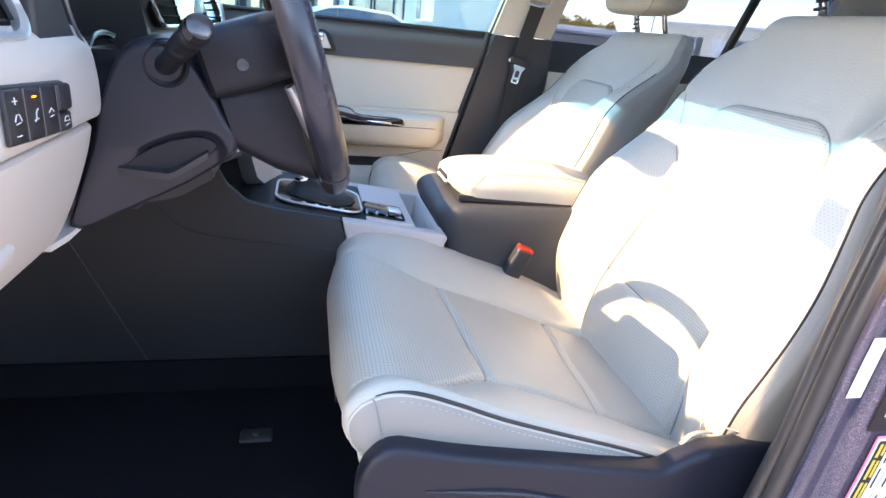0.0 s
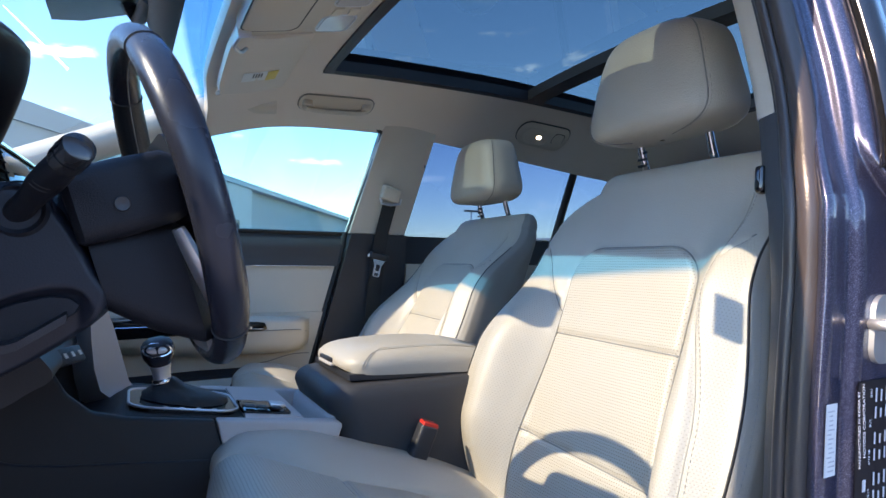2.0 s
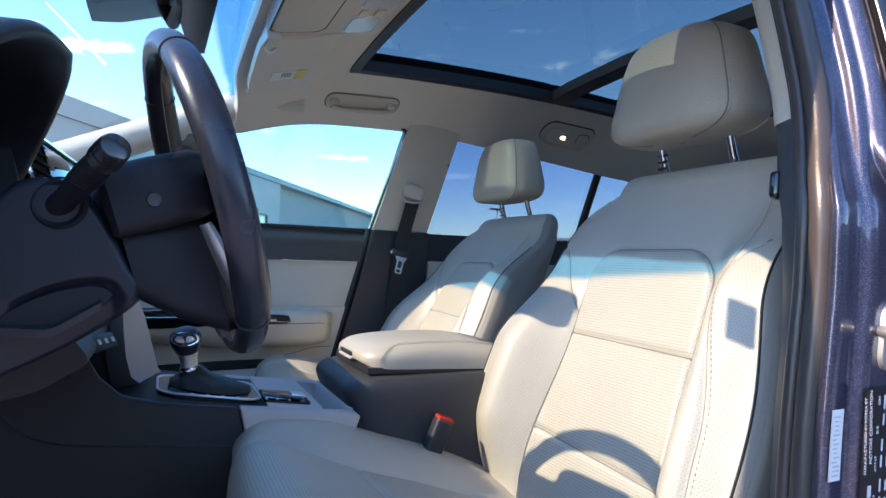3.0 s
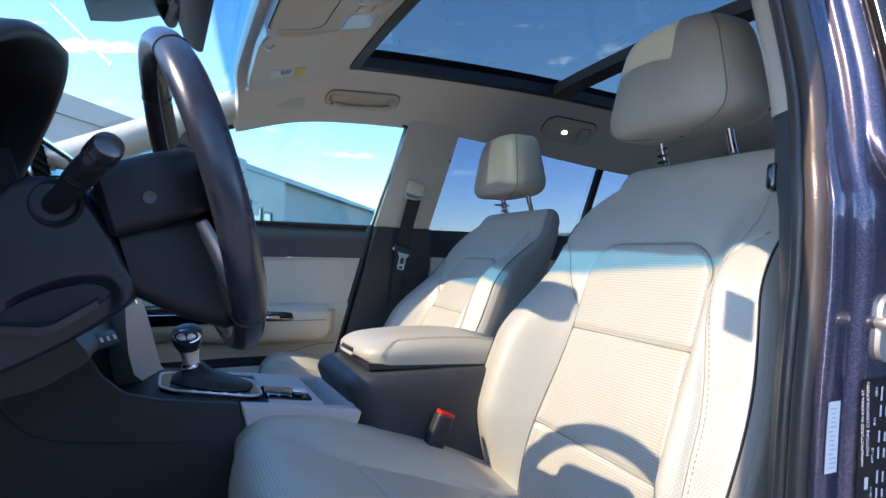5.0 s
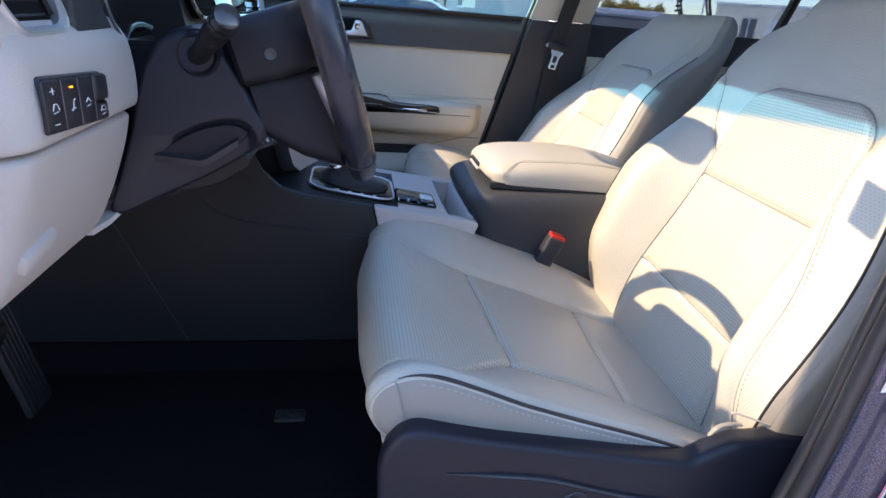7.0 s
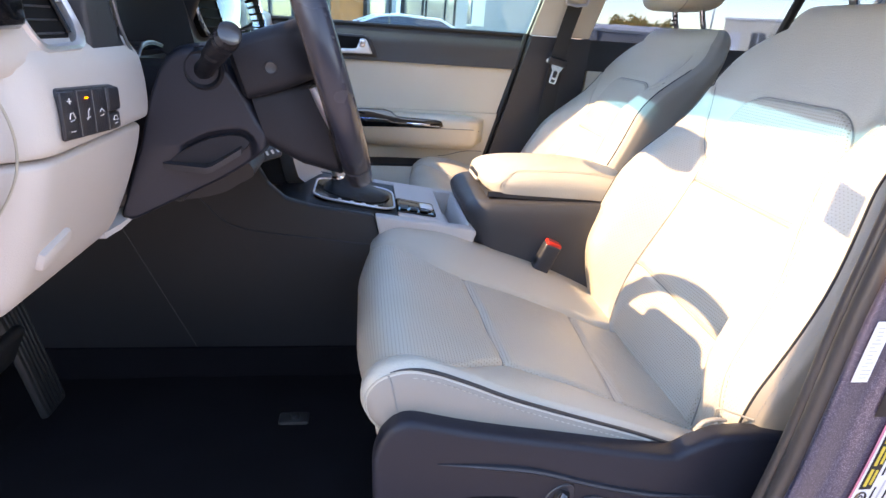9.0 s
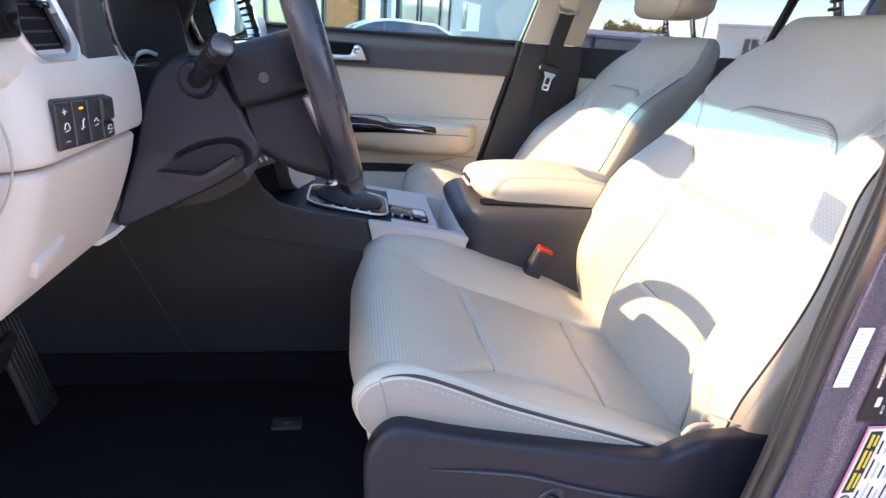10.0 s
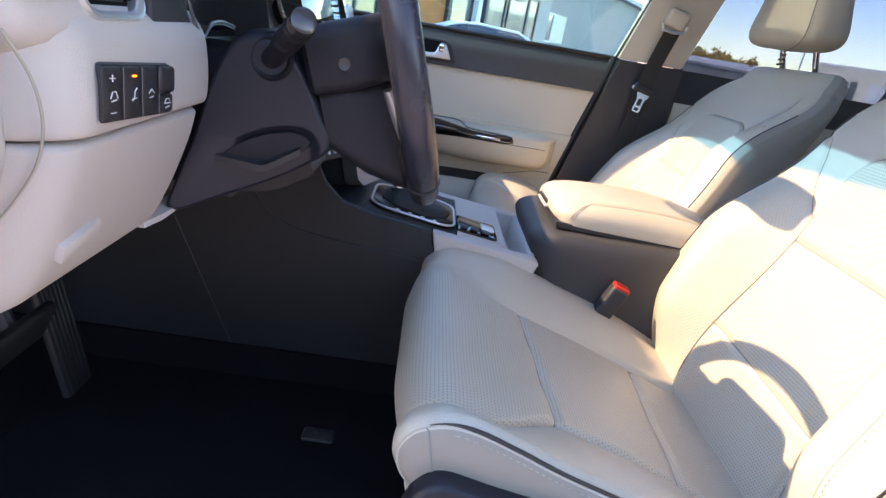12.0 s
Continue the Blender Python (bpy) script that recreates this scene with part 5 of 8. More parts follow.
for h in (0.0500, 0.0545):
    part("stalk_mark", tube([along(sb + sd * h, st + sd) @ Vector((0.0123 * math.cos(a), 0.0096 * math.sin(a), 0)) for a in frange(3.5, 4.6, 6)], 0.00025, 5), BOLT_CAP, stalk)
part("ring_groove", lathe([(0.0116, 0.0), (0.0120, 0.0006), (0.0116, 0.0012)], along(sb + sd * 0.0890, st + sd), 28), VOID, stalk)

# ---- dashboard ----
dash = thing("dashboard", "beige and black dashboard with switch panel and vents", "dashboard", (-0.6, 0, FLOOR))
band_prof = [(-0.62, 1.19), (-0.43, 1.180), (-0.379, 1.168), (-0.361, 1.152), (-0.3555, 1.130), (-0.3545, 1.105), (-0.3565, 1.091), (-0.363, 1.087), (-0.375, 1.086), (-0.39, 1.086), (-0.42, 1.086), (-0.50, 1.086), (-0.62, 1.086)]


def swept(prof, ys, move=None):
    """A cross-section in x and z carried along y; move(y) shifts it."""
    rings = []
    for y in ys:
        s = move(y) if move else (0, 0)
        rings.append([Vector((x + s[0], y, z + s[1])) for x, z in prof])
    return loft(rings)


def end_round(y):
    return (-0.055 * ease((-0.655 - y) / 0.07) ** 1.5 - 0.022 * max(0.0, (y + 0.482) / 0.020) ** 2.5, 0)


band = part("upper_panel", swept(arc2(band_prof, 5), frange(-0.725, -0.482, 26) + frange(-0.479, -0.462, 8), end_round), BEIGE, dash, "beige dash panel with switches", 50)
low_prof = [(-0.62, 1.085), (-0.50, 1.085), (-0.42, 1.085), (-0.380, 1.085), (-0.368, 1.0845), (-0.3625, 1.082), (-0.362, 1.076), (-0.369, 1.05), (-0.386, 1.005), (-0.405, 0.970), (-0.432, 0.952), (-0.50, 0.928), (-0.62, 0.90), (-0.66, 0.95)]
lp = swept(arc2(low_prof, 5), frange(-0.72, -0.492, 24) + frange(-0.490, -0.478, 8), lambda y: (-0.05 * ease((-0.66 - y) / 0.06) ** 1.5 - 0.012 * max(0.0, (y + 0.492) / 0.014) ** 2.5, 0))
part("lower_panel", lp, BEIGE, dash, "beige lower knee panel", 50)
part("cover_gap", tube(spline([(-0.375, -0.708, 1.150), (-0.369, -0.697, 1.125), (-0.368, -0.692, 1.10), (-0.374, -0.691, 1.075), (-0.387, -0.695, 1.05), (-0.400, -0.704, 1.03)], 8), 0.0009, 6), PALE_SEAM, dash)
part("knee_lip", loft([[Vector((x0 - 0.02, y, z0 + 0.001)), Vector((x0, y, z0)), Vector((x0, y, z0 - h)), Vector((x0 - 0.02, y, z0 - h))] for y, x0, z0, h in ((-0.500, -0.404, 0.970, 0.006), (-0.478, -0.396, 0.973, 0.006), (-0.455, -0.388, 0.979, 0.004), (-0.425, -0.378, 0.986, 0.002))]), BEIGE, dash, "beige lip under the column")
cap = prism(resample([(-0.40, 1.19), (-0.375, 1.14), (-0.372, 1.08), (-0.40, 1.02), (-0.45, 0.96), (-0.55, 0.90), (-0.68, 0.90), (-0.72, 1.05), (-0.66, 1.18), (-0.50, 1.21), (-0.4001, 1.1901)], 40)[:-1], "y", -0.735, -0.715, 0.006, 3)
part("end_cover", cap, BEIGE, dash, "beige fuse cover at the dashboard's end")
part("panel_line", tube([(-0.3735, y, 1.0450) for y in frange(-0.63, -0.565, 4)], 0.0006, 5), BEIGE, dash)
part("hatch_pull", one_box((-0.008, -0.022, -0.009), (0.006, 0.022, 0.009), 0.004, 2, pose(-0.385, -0.640, 1.008, 12, 20, 0)), BEIGE, dash, "finger pull of the knee panel")
# switch block
def switch_place(p):
    """The switches are laid out on a drawing of their own: here they are set into the panel."""
    t = (p.y + 0.658) / 0.093
    return Vector((p.x - 0.002, -0.659 + (p.y + 0.658) * 1.055, 1.0965 - 0.006 * t + (p.z - 1.0971) * 0.905))


def switch_box(*a):
    b_ = one_box(*a)
    for v in b_.verts:
        v.co = switch_place(v.co)
    return b_


sw = part("switch_block", switch_box((-0.3585, -0.658, 1.0971), (-0.3495, -0.565, 1.1390), 0.004, 2), BLACK, dash, "black block of four dash switches")
for k in range(4):
    y0 = -0.661 + k * 0.0238
    z0 = 1.0995
    part("switch", switch_box((-0.351, y0, z0), (-0.3475, y0 + 0.0222, 1.1366 if k < 3 else 1.1145), 0.002, 2), BLACK, sw)
    if k == 3:
        part("switch", switch_box((-0.351, y0, 1.1161), (-0.3455, y0 + 0.0222, 1.1374), 0.003, 2), BLACK, sw)


def mark(name, pts, r, parent, material=WHITE_INK):
    return part(name, tube([switch_place(Vector(p)) for p in pts], r, 5), material, parent)


XF = -0.3472
for k in range(1, 4):
    mark("switch_gap", [(XF - 0.0004, -0.6617 + k * 0.0238, z) for z in (1.0995, 1.118, 1.1366)], 0.0003, sw, PRINT_DIM)
mark("plus_mark", [(XF, -0.654, 1.1291), (XF, -0.648, 1.1291)], 0.0004, sw)
mark("plus_mark", [(XF, -0.651, 1.1268), (XF, -0.651, 1.1315)], 0.0004, sw)
mark("minus_mark", [(XF, -0.654, 1.1054), (XF, -0.648, 1.1054)], 0.0004, sw)
for y0, pts in ((-0.650, [(-0.005, -0.002), (-0.002, 0.004), (0.003, 0.004), (0.006, -0.002)]), (-0.6255, [(-0.003, -0.006), (0.0, -0.003), (0.001, 0.003), (0.005, 0.006)]), (-0.602, [(-0.005, 0.0), (0.0, 0.004), (0.005, 0.0)]), (-0.578, [(-0.006, 0.0), (-0.003, 0.005), (0.003, 0.005), (0.006, 0.0), (-0.006, 0.0)])):
    zc = 1.1169 if y0 < -0.58 else 1.1074
    mark("symbol", [(XF, y0 + 0.75 * a, zc + 0.75 * c) for a, c in pts], 0.0004, sw)
    mark("symbol", [(XF, y0 - 0.003, zc - 0.0035), (XF, y0 + 0.003, zc - 0.0025)], 0.0004, sw)
part("indicator_lamp", switch_box((-0.3476, -0.627, 1.1298), (-0.3468, -0.6230, 1.1308)), AMBER, sw, "lit amber lamp")
# black upper dash with the outer vent in a silver frame
top_prof = [(-1.02, 1.10), (-0.80, 1.16), (-0.62, 1.188), (-0.48, 1.20), (-0.42, 1.192), (-0.40, 1.175), (-0.42, 1.150), (-0.62, 1.12), (-1.0, 1.02)]
part("top_pad", swept(arc2(top_prof, 5), frange(-0.71, 0.69, 56), lambda y: (-0.13 * ease((y + 0.56) / 0.03) * ease((-0.19 - y) / 0.03), -0.03 * (y / 0.7) ** 2)), BLACK_SOFT, dash, "soft black dash top", 50)
vm = pose(-0.386, -0.617, 1.210, 0, -20, 0)


def outline_vent(k, grow=0.0):
    """The outer vent's rim: a slanting shape, narrower at its foot."""
    out = []
    for y, z in rrect(0, 0, 0.049 + grow, 0.058 + grow, 0.020):
        out.append((y * ((0.86 + 0.18 * z / 0.058) if y < 0 else (0.86 - 0.12 * z / 0.058)), z))
    return out


rim_o, rim_i = outline_vent(0), outline_vent(0, -0.0065)
rings = [[vm @ Vector((x, y * k, z * k)) for y, z in r] for x, r, k in ((-0.04, rim_o, 1.0), (0.002, rim_o, 1.0), (0.005, rim_o, 0.98), (0.0055, rim_o, 0.94), (0.003, rim_i, 1.0), (-0.003, rim_i, 0.99))]
vf = part("vent_frame", loft(rings, False), SATIN, dash, "satin silver surround of the outer vent")
part("vent_back", loft([[vm @ Vector((x, y * k, z * k)) for y, z in rim_i] for x, k in ((-0.003, 0.99), (-0.032, 0.97), (-0.034, 0.60), (-0.035, 0.02))]), VOID, vf, "black throat of the vent")
for k in range(10):
    zc = -0.044 + k * 0.0098
    lo_, hi_ = -0.0425 * (0.86 + 0.18 * zc / 0.058) + 0.004, 0.0425 * (0.86 - 0.12 * zc / 0.058) - 0.012
    part("vent_slat", one_box((-0.020, lo_, -0.0008), (-0.002, hi_, 0.0008), 0.0005, 1, vm @ pose(0, 0, zc, 0, 16, 0)), BLACK, vf)
slant = [vm @ Vector((0.000, 0.0425 * (0.86 - 0.12 * zc / 0.058) - 0.010, zc)) for zc in frange(-0.044, 0.050, 8)]
part("vent_divider", tube(slant, 0.0022, 8), GLOSS, vf, "gloss black divider")
part("vent_wheel", tube([q + Vector((0.002, 0.005, 0)) for q in slant[2:7]], 0.0034, 8), CHROME, vf, "bright vent wheel")
part("vent_tab", one_box((-0.004, -0.008, -0.005), (0.007, 0.006, 0.001), 0.002, 2, vm @ pose(0, 0.020, -0.012, 0, 16, 0)), GLOSS, vf, "gloss black vent tab")
part("vent_pod", loft([[vm @ Vector((x, y - 0.022, z)) for y, z in rrect(0, 0, w, h, 0.022)] for x, w, h in ((-0.12, 0.080, 0.075), (-0.03, 0.076, 0.072), (-0.006, 0.072, 0.068), (0.001, 0.066, 0.062))] + [[vm @ Vector((0.002, y, z)) for y, z in rim_o]], False), BEIGE, dash, "beige pod round the outer vent")
part("corner_panel", one_box((-0.03, -0.030, -0.026), (0.004, 0.022, 0.060), 0.008, 3, pose(-0.362, -0.688, 1.198)), GLOSS, dash, "gloss black panel at the dashboard's corner")
# dark surround left of the instruments, its bright edge running on into a lip
surround = resample([(-0.566, 1.128), (-0.566, 1.285), (-0.528, 1.285), (-0.524, 1.24), (-0.519, 1.205), (-0.511, 1.183), (-0.498, 1.163), (-0.480, 1.149), (-0.468, 1.144), (-0.464, 1.128), (-0.5659, 1.1279)], 46)[:-1]
part("binnacle_side", prism(surround, "x", -0.46, -0.364, 0.004, 3), BLACK_SOFT, dash, "soft black side of the instrument surround")
edge = spline([(-0.362, -0.527, 1.285), (-0.362, -0.523, 1.24), (-0.362, -0.518, 1.205), (-0.362, -0.510, 1.183), (-0.362, -0.497, 1.163), (-0.362, -0.481, 1.149), (-0.362, -0.470, 1.146), (-0.362, -0.462, 1.151), (-0.363, -0.452, 1.156), (-0.365, -0.430, 1.158), (-0.368, -0.40, 1.157), (-0.372, -0.36, 1.152)], 6)
part("binnacle_trim", tube(edge, 0.0016, 8), EDGE_TRIM, dash, "thin dark satin trim round the instruments")
part("lower_lip", loft([[p_ + Vector((dx, 0, dz)) for dx, dz in ((0, 0), (0.001, -0.003), (-0.03, -0.008), (-0.10, -0.010), (-0.10, -0.006), (-0.03, -0.002))] for p_ in edge[46:]]), BLACK, dash, "rounded lip below the instruments")
# instrument hood
def hood(y, t, inset=0.0):
    k = (y + 0.37) / 0.165
    rise = max(0.0, 1 - abs(k) ** 3.2) ** 0.5
    x = -0.56 + (0.245 - 0.02 * abs(k)) * t - 0.05 * (1 - rise) * t
    return Vector((x, -0.37 + k * (0.165 - inset), 1.165 + (0.130 - inset) * rise * (0.85 + 0.15 * t)))


hy = [-0.37 + 0.165 * math.sin(a) for a in frange(-math.pi / 2, math.pi / 2, 40)]
b = grid(lambda y, t: hood(y, t), hy, frange(0, 1, 10))
grid(lambda y, t: hood(y, t, 0.014), hy, frange(0, 1, 10), bm=b)
grid(lambda y, t: hood(y, 1, 0.014 * t) + Vector((0.006 * math.sin(t * math.pi), 0, 0)), hy, frange(0, 1, 5), bm=b)
bmesh.ops.remove_doubles(b, verts=b.verts, dist=1e-5)
part("instrument_hood", b, BLACK, dash, "black instrument hood", 60)
part("instrument_face", prism([(-0.50, 1.15), (-0.24, 1.15), (-0.25, 1.25), (-0.30, 1.275), (-0.44, 1.275), (-0.49, 1.25)], "x", -0.475, -0.465, 0.003), DISPLAY, dash, "dark instrument glass")
for y in (-0.445, -0.295):
    part("gauge_ring", lathe([(0.046, 0.0), (0.048, 0.004), (0.044, 0.006), (0.043, 0.0)], along((-0.464, y, 1.205), (0, y, 1.30)), 32), SATIN, dash)
part("column_gap", one_box((-0.60, -0.50, 1.00), (-0.40, -0.22, 1.142), 0.02), BLACK, dash, "black dash body behind the column")
# middle of the dash: screen between upright vents, controls below
cs = part("stack_body", swept(arc2([(-0.60, 1.225), (-0.42, 1.235), (-0.392, 1.228), (-0.380, 1.20), (-0.368, 1.14), (-0.350, 1.07), (-0.320, 1.005), (-0.300, 0.972), (-0.32, 0.955), (-0.38, 0.93), (-0.60, 0.90)], 5), frange(-0.228, 0.185, 12)), BLACK_SOFT, dash, "black centre stack", 50)
sm = pose(-0.362, 0.0, 1.203, 0, -15, -3.1)
part("screen_body", loft([[sm @ Vector((x, y, z)) for y, z in rrect(0, 0, 0.206, 0.045, 0.030)] for x in (-0.05, -0.004, 0.000)]), VOID, cs, "black panel with screen and vents")
part("screen", one_box((0.000, -0.104, -0.041), (0.0035, 0.150, 0.038), 0.003, 2, sm), SCREEN, cs, "glossy touch screen reflecting the sky")
part("screen_frame", tube([sm @ Vector((0.002, y, z)) for y, z in rrect(0, 0, 0.208, 0.047, 0.032)], 0.0032, 8, closed=True), CHROME, cs, "bright screen frame")
for y0, y1 in ((-0.198, -0.110), (0.158, 0.198)):
    for k in range(6):
        part("vent_slat", one_box((-0.006, y0, -0.0011), (0.007, y1, 0.0011), 0.0008, 1, sm @ pose(0, 0, -0.033 + k * 0.0130, 0, 15, 0)), VOID, cs)
for k in range(6):
    part("control_key", one_box((-0.003, -0.012, -0.006), (0.006, 0.012, 0.006), 0.002, 2, pose(-0.346, -0.08 + k * 0.032, 1.062, 0, -25, 0)), BLACK, cs)
for k in range(5):
    part("control_key", one_box((-0.003, -0.013, -0.007), (0.007, 0.013, 0.007), 0.002, 2, pose(-0.331, -0.07 + k * 0.034, 1.030, 0, -25, 0)), SATIN if k in (0, 4) else BLACK, cs)
wing = ((-0.286, 1.085, -0.282, 1.088), (-0.282, 1.03, -0.266, 1.035), (-0.279, 0.975, -0.250, 0.99), (-0.274, 0.93, -0.238, 0.945), (-0.265, 0.895, -0.226, 0.90), (-0.245, 0.878, -0.208, 0.874), (-0.20, 0.868, -0.165, 0.866))
part("stack_wing", loft([[Vector((xl, 0.055, zl)), Vector(((xl + xr) / 2, 0.082, (zl + zr) / 2 + 0.006)), Vector((xr, 0.103, zr)), Vector((xr - 0.02, 0.125, zr - 0.02)), Vector((xl - 0.03, 0.10, zl - 0.02))] for xl, zl, xr, zr in wing]), BEIGE, dash, "pale wing of the centre stack")
part("stack_edge", tube(spline([(-0.300, 0.055, 1.14), (-0.288, 0.055, 1.09), (-0.278, 0.066, 1.045), (-0.266, 0.076, 1.012)], 8), [0.0035] * 20 + [0.0045] * 5, 8, flat=0.7), CHROME, dash, "bright edge of the centre stack")
usb = part("socket_panel", one_box((-0.004, -0.035, -0.012), (0.006, 0.035, 0.012), 0.004, 2, pose(-0.300, -0.105, 0.974, 0, -30, -25)), BLACK, dash, "small black panel with socket keys")
for k in range(4):
    part("socket_mark", one_box((0.006, -0.026 + k * 0.016, -0.004), (0.0068, -0.020 + k * 0.016, 0.003), 0, 1, pose(-0.300, -0.105, 0.974, 0, -30, -25)), WHITE_INK, usb)
part("glovebox_side", swept([(-0.70, 1.20), (-0.44, 1.215), (-0.40, 1.20), (-0.385, 1.12), (-0.41, 0.95), (-0.48, 0.84), (-0.70, 0.82)], frange(0.19, 0.70, 6)), BEIGE, dash, "beige passenger dash and glovebox")

# ---- centre console ----
console = thing("centre_console", "charcoal and beige centre console between the seats", "centre console", (0, 0, FLOOR))
side = [(-1.04, 0.56), (-1.04, 1.0), (-0.40, 1.03), (-0.345, 1.005), (-0.318, 0.972), (-0.296, 0.930), (-0.268, 0.904), (-0.225, 0.892), (-0.17, 0.884), (-0.1165, 0.8765), (-0.101, 0.818), (-0.05, 0.80), (0.05, 0.79), (0.052, 0.56)]
for sgn in (-1, 1):
    y0, y1 = sorted((sgn * 0.112, sgn * 0.130))
    part("side_panel", prism(side, "y", y0, y1, 0.005, 3), KICK, console, "charcoal console side")
    part("side_seam", tube(spline([(-0.43, sgn * 0.131, 0.925), (-0.405, sgn * 0.131, 0.898), (-0.372, sgn * 0.131, 0.862), (-0.324, sgn * 0.131, 0.845), (-0.22, sgn * 0.131, 0.833), (-0.115, sgn * 0.131, 0.822)], 8), 0.0013, 6), COLUMN, console)
    part("kick_seam", tube([(-0.56, sgn * 0.1305, 0.90), (-0.504, sgn * 0.1305, 0.774), (-0.434, sgn * 0.1305, 0.616)], 0.0008, 5), BLACK_SOFT, console)
    part("carpet_skirt", one_box((-1.03, sgn * 0.134 - 0.004, FLOOR - 0.01), (-0.02, sgn * 0.134 + 0.004, 0.617), 0.002, 1), CARPET, console, "black carpet along the console's foot")
    pale = [(-0.1155, 0.8770), (-0.02, 0.865), (0.058, 0.856), (0.070, 0.850), (0.052, 0.80), (0.048, 0.785), (-0.098, 0.785), (-0.1015, 0.818)]
    y0, y1 = sorted((sgn * 0.108, sgn * 0.1335))
    part("pale_side", prism(pale, "y", y0, y1, 0.004, 3), BEIGE, console, "pale beige side of the cupholder deck")
deck = [(-0.42, 0.862), (-0.30, 0.864), (-0.245, 0.887), (-0.225, 0.8925), (-0.10, 0.873), (0.0, 0.859), (0.010, 0.8575), (0.010, 0.78), (-0.42, 0.78)]
part("deck", prism(deck, "y", -0.1125, 0.1125, 0.002, 1), KICK, console, "charcoal console deck")


def deck_z(x):
    return lerp_table([(-0.42, 0.862), (-0.30, 0.864), (-0.245, 0.887), (-0.225, 0.8925), (-0.10, 0.873), (0.0, 0.859), (0.075, 0.848)], x)


part("pale_deck", loft([[Vector((x, y, deck_z(x) + h)) for y, h in ((-0.108, 0.0), (-0.104, 0.005), (0.104, 0.005), (0.108, 0.0))] for x in (-0.072, 0.0, 0.0135)]), BEIGE, console, "pale beige deck round the cupholders")
# shifter in a chrome bezel
tilt = Matrix.Translation((-0.152, -0.025, deck_z(-0.152) + 0.004)) @ pose(0, 0, 0, 0, 8.9, 0)
bez = [tilt @ Vector((y, z, 0.003)) for y, z in rrect(0, 0, 0.075, 0.070, 0.03)]
bezel = part("shifter_bezel", tube(bez, 0.0021, 8, closed=True), SATIN, console, "satin silver shifter surround")
part("shifter_plate", loft([[tilt @ Vector((y, z, h)) for y, z in rrect(0, 0, 0.073, 0.068, 0.03)] for h in (-0.004, 0.003)]), GLOSS, bezel, "gloss black shifter plate")
for k in range(4):
    part("gate_mark", one_box((-0.030 + k * 0.022, -0.061, 0.003), (-0.024 + k * 0.022, -0.057, 0.0036), 0, 1, tilt), WHITE_INK, bezel)
gear = thing("gear_selector", "gear selector with chrome-trimmed knob and black leather gaiter", "gear selector", (-0.15, -0.015, 0.88))
gt = []
for h, rx, ry, ox in ((0.0, 0.062, 0.052, 0.004), (0.007, 0.058, 0.047, 0.002), (0.012, 0.047, 0.038, -0.004), (0.017, 0.034, 0.028, -0.014), (0.022, 0.023, 0.020, -0.023), (0.029, 0.016, 0.015, -0.028), (0.032, 0.013, 0.012, -0.029)):
    gt.append([tilt @ Vector((ox + rx * math.cos(k) * (1 + 0.06 * math.sin(6 * k + h * 260)), ry * math.sin(k) * (1 + 0.06 * math.cos(5 * k + h * 190)), 0.004 + h)) for k in [2 * math.pi * i / 40 for i in range(40)]])
part("gaiter", loft(gt), RUBBER, gear, "creased black leather gaiter")
kb, kt = Vector((-0.179, -0.028, 0.910)), Vector((-0.192, -0.030, 0.988))
km = along(kb, kt)
part("collar", lathe([(0.0, 0.004), (0.0135, 0.004), (0.0145, 0.006), (0.0145, 0.012), (0.0130, 0.014), (0.0, 0.014)], km, 24), CHROME, gear, "chrome collar")
stem_rings = [[km @ Vector((rx * math.cos(k), ry * math.sin(k), h)) for k in [2 * math.pi * i / 24 for i in range(24)]] for h, rx, ry in ((0.012, 0.0120, 0.0120), (0.026, 0.0128, 0.0130), (0.038, 0.0150, 0.0160), (0.046, 0.0175, 0.0190))]
part("stem", loft(stem_rings), SATIN, gear, "satin silver stem")
head_rings = [[km @ Vector((rx * math.cos(k), ry * math.sin(k), h)) for k in [2 * math.pi * i / 28 for i in range(28)]] for h, rx, ry in ((0.030, 0.0120, 0.0125), (0.040, 0.0185, 0.0175), (0.047, 0.0235, 0.0215), (0.056, 0.0258, 0.0235), (0.065, 0.0245, 0.0225), (0.072, 0.0190, 0.0175), (0.0755, 0.0100, 0.0090))]
knob = part("knob", loft(head_rings), WHEEL_LEATHER, gear, "black knob with silver trim")
ov = Matrix.Translation(km @ Vector((0, 0, 0.0565))) @ pose(0, 0, 0, -8, 0, -6)
part("knob_trim", tube([ov @ Vector((0.0185 * math.cos(k), -0.0215 + 0.006 * math.cos(k) ** 2, 0.0095 * math.sin(k))) for k in [2 * math.pi * i / 28 for i in range(28)]], 0.0022, 8, closed=True), CHROME, knob, "chrome ring round the button")
part("knob_button", loft([[ov @ Vector((0.0140 * q * math.cos(k), d, 0.0064 * q * math.sin(k))) for k in [2 * math.pi * i / 24 for i in range(24)]] for d, q in ((-0.014, 1.0), (-0.0235, 1.0), (-0.0250, 0.8), (-0.0252, 0.3))]), SATIN, knob, "silver release button")
part("knob_cap", loft([[km @ Vector((rx * math.cos(k), rx * 0.9 * math.sin(k), h)) for k in [2 * math.pi * i / 24 for i in range(24)]] for h, rx in ((0.0660, 0.0250), (0.0725, 0.0200), (0.0762, 0.0110))]), BLACK, knob, "black knob top")
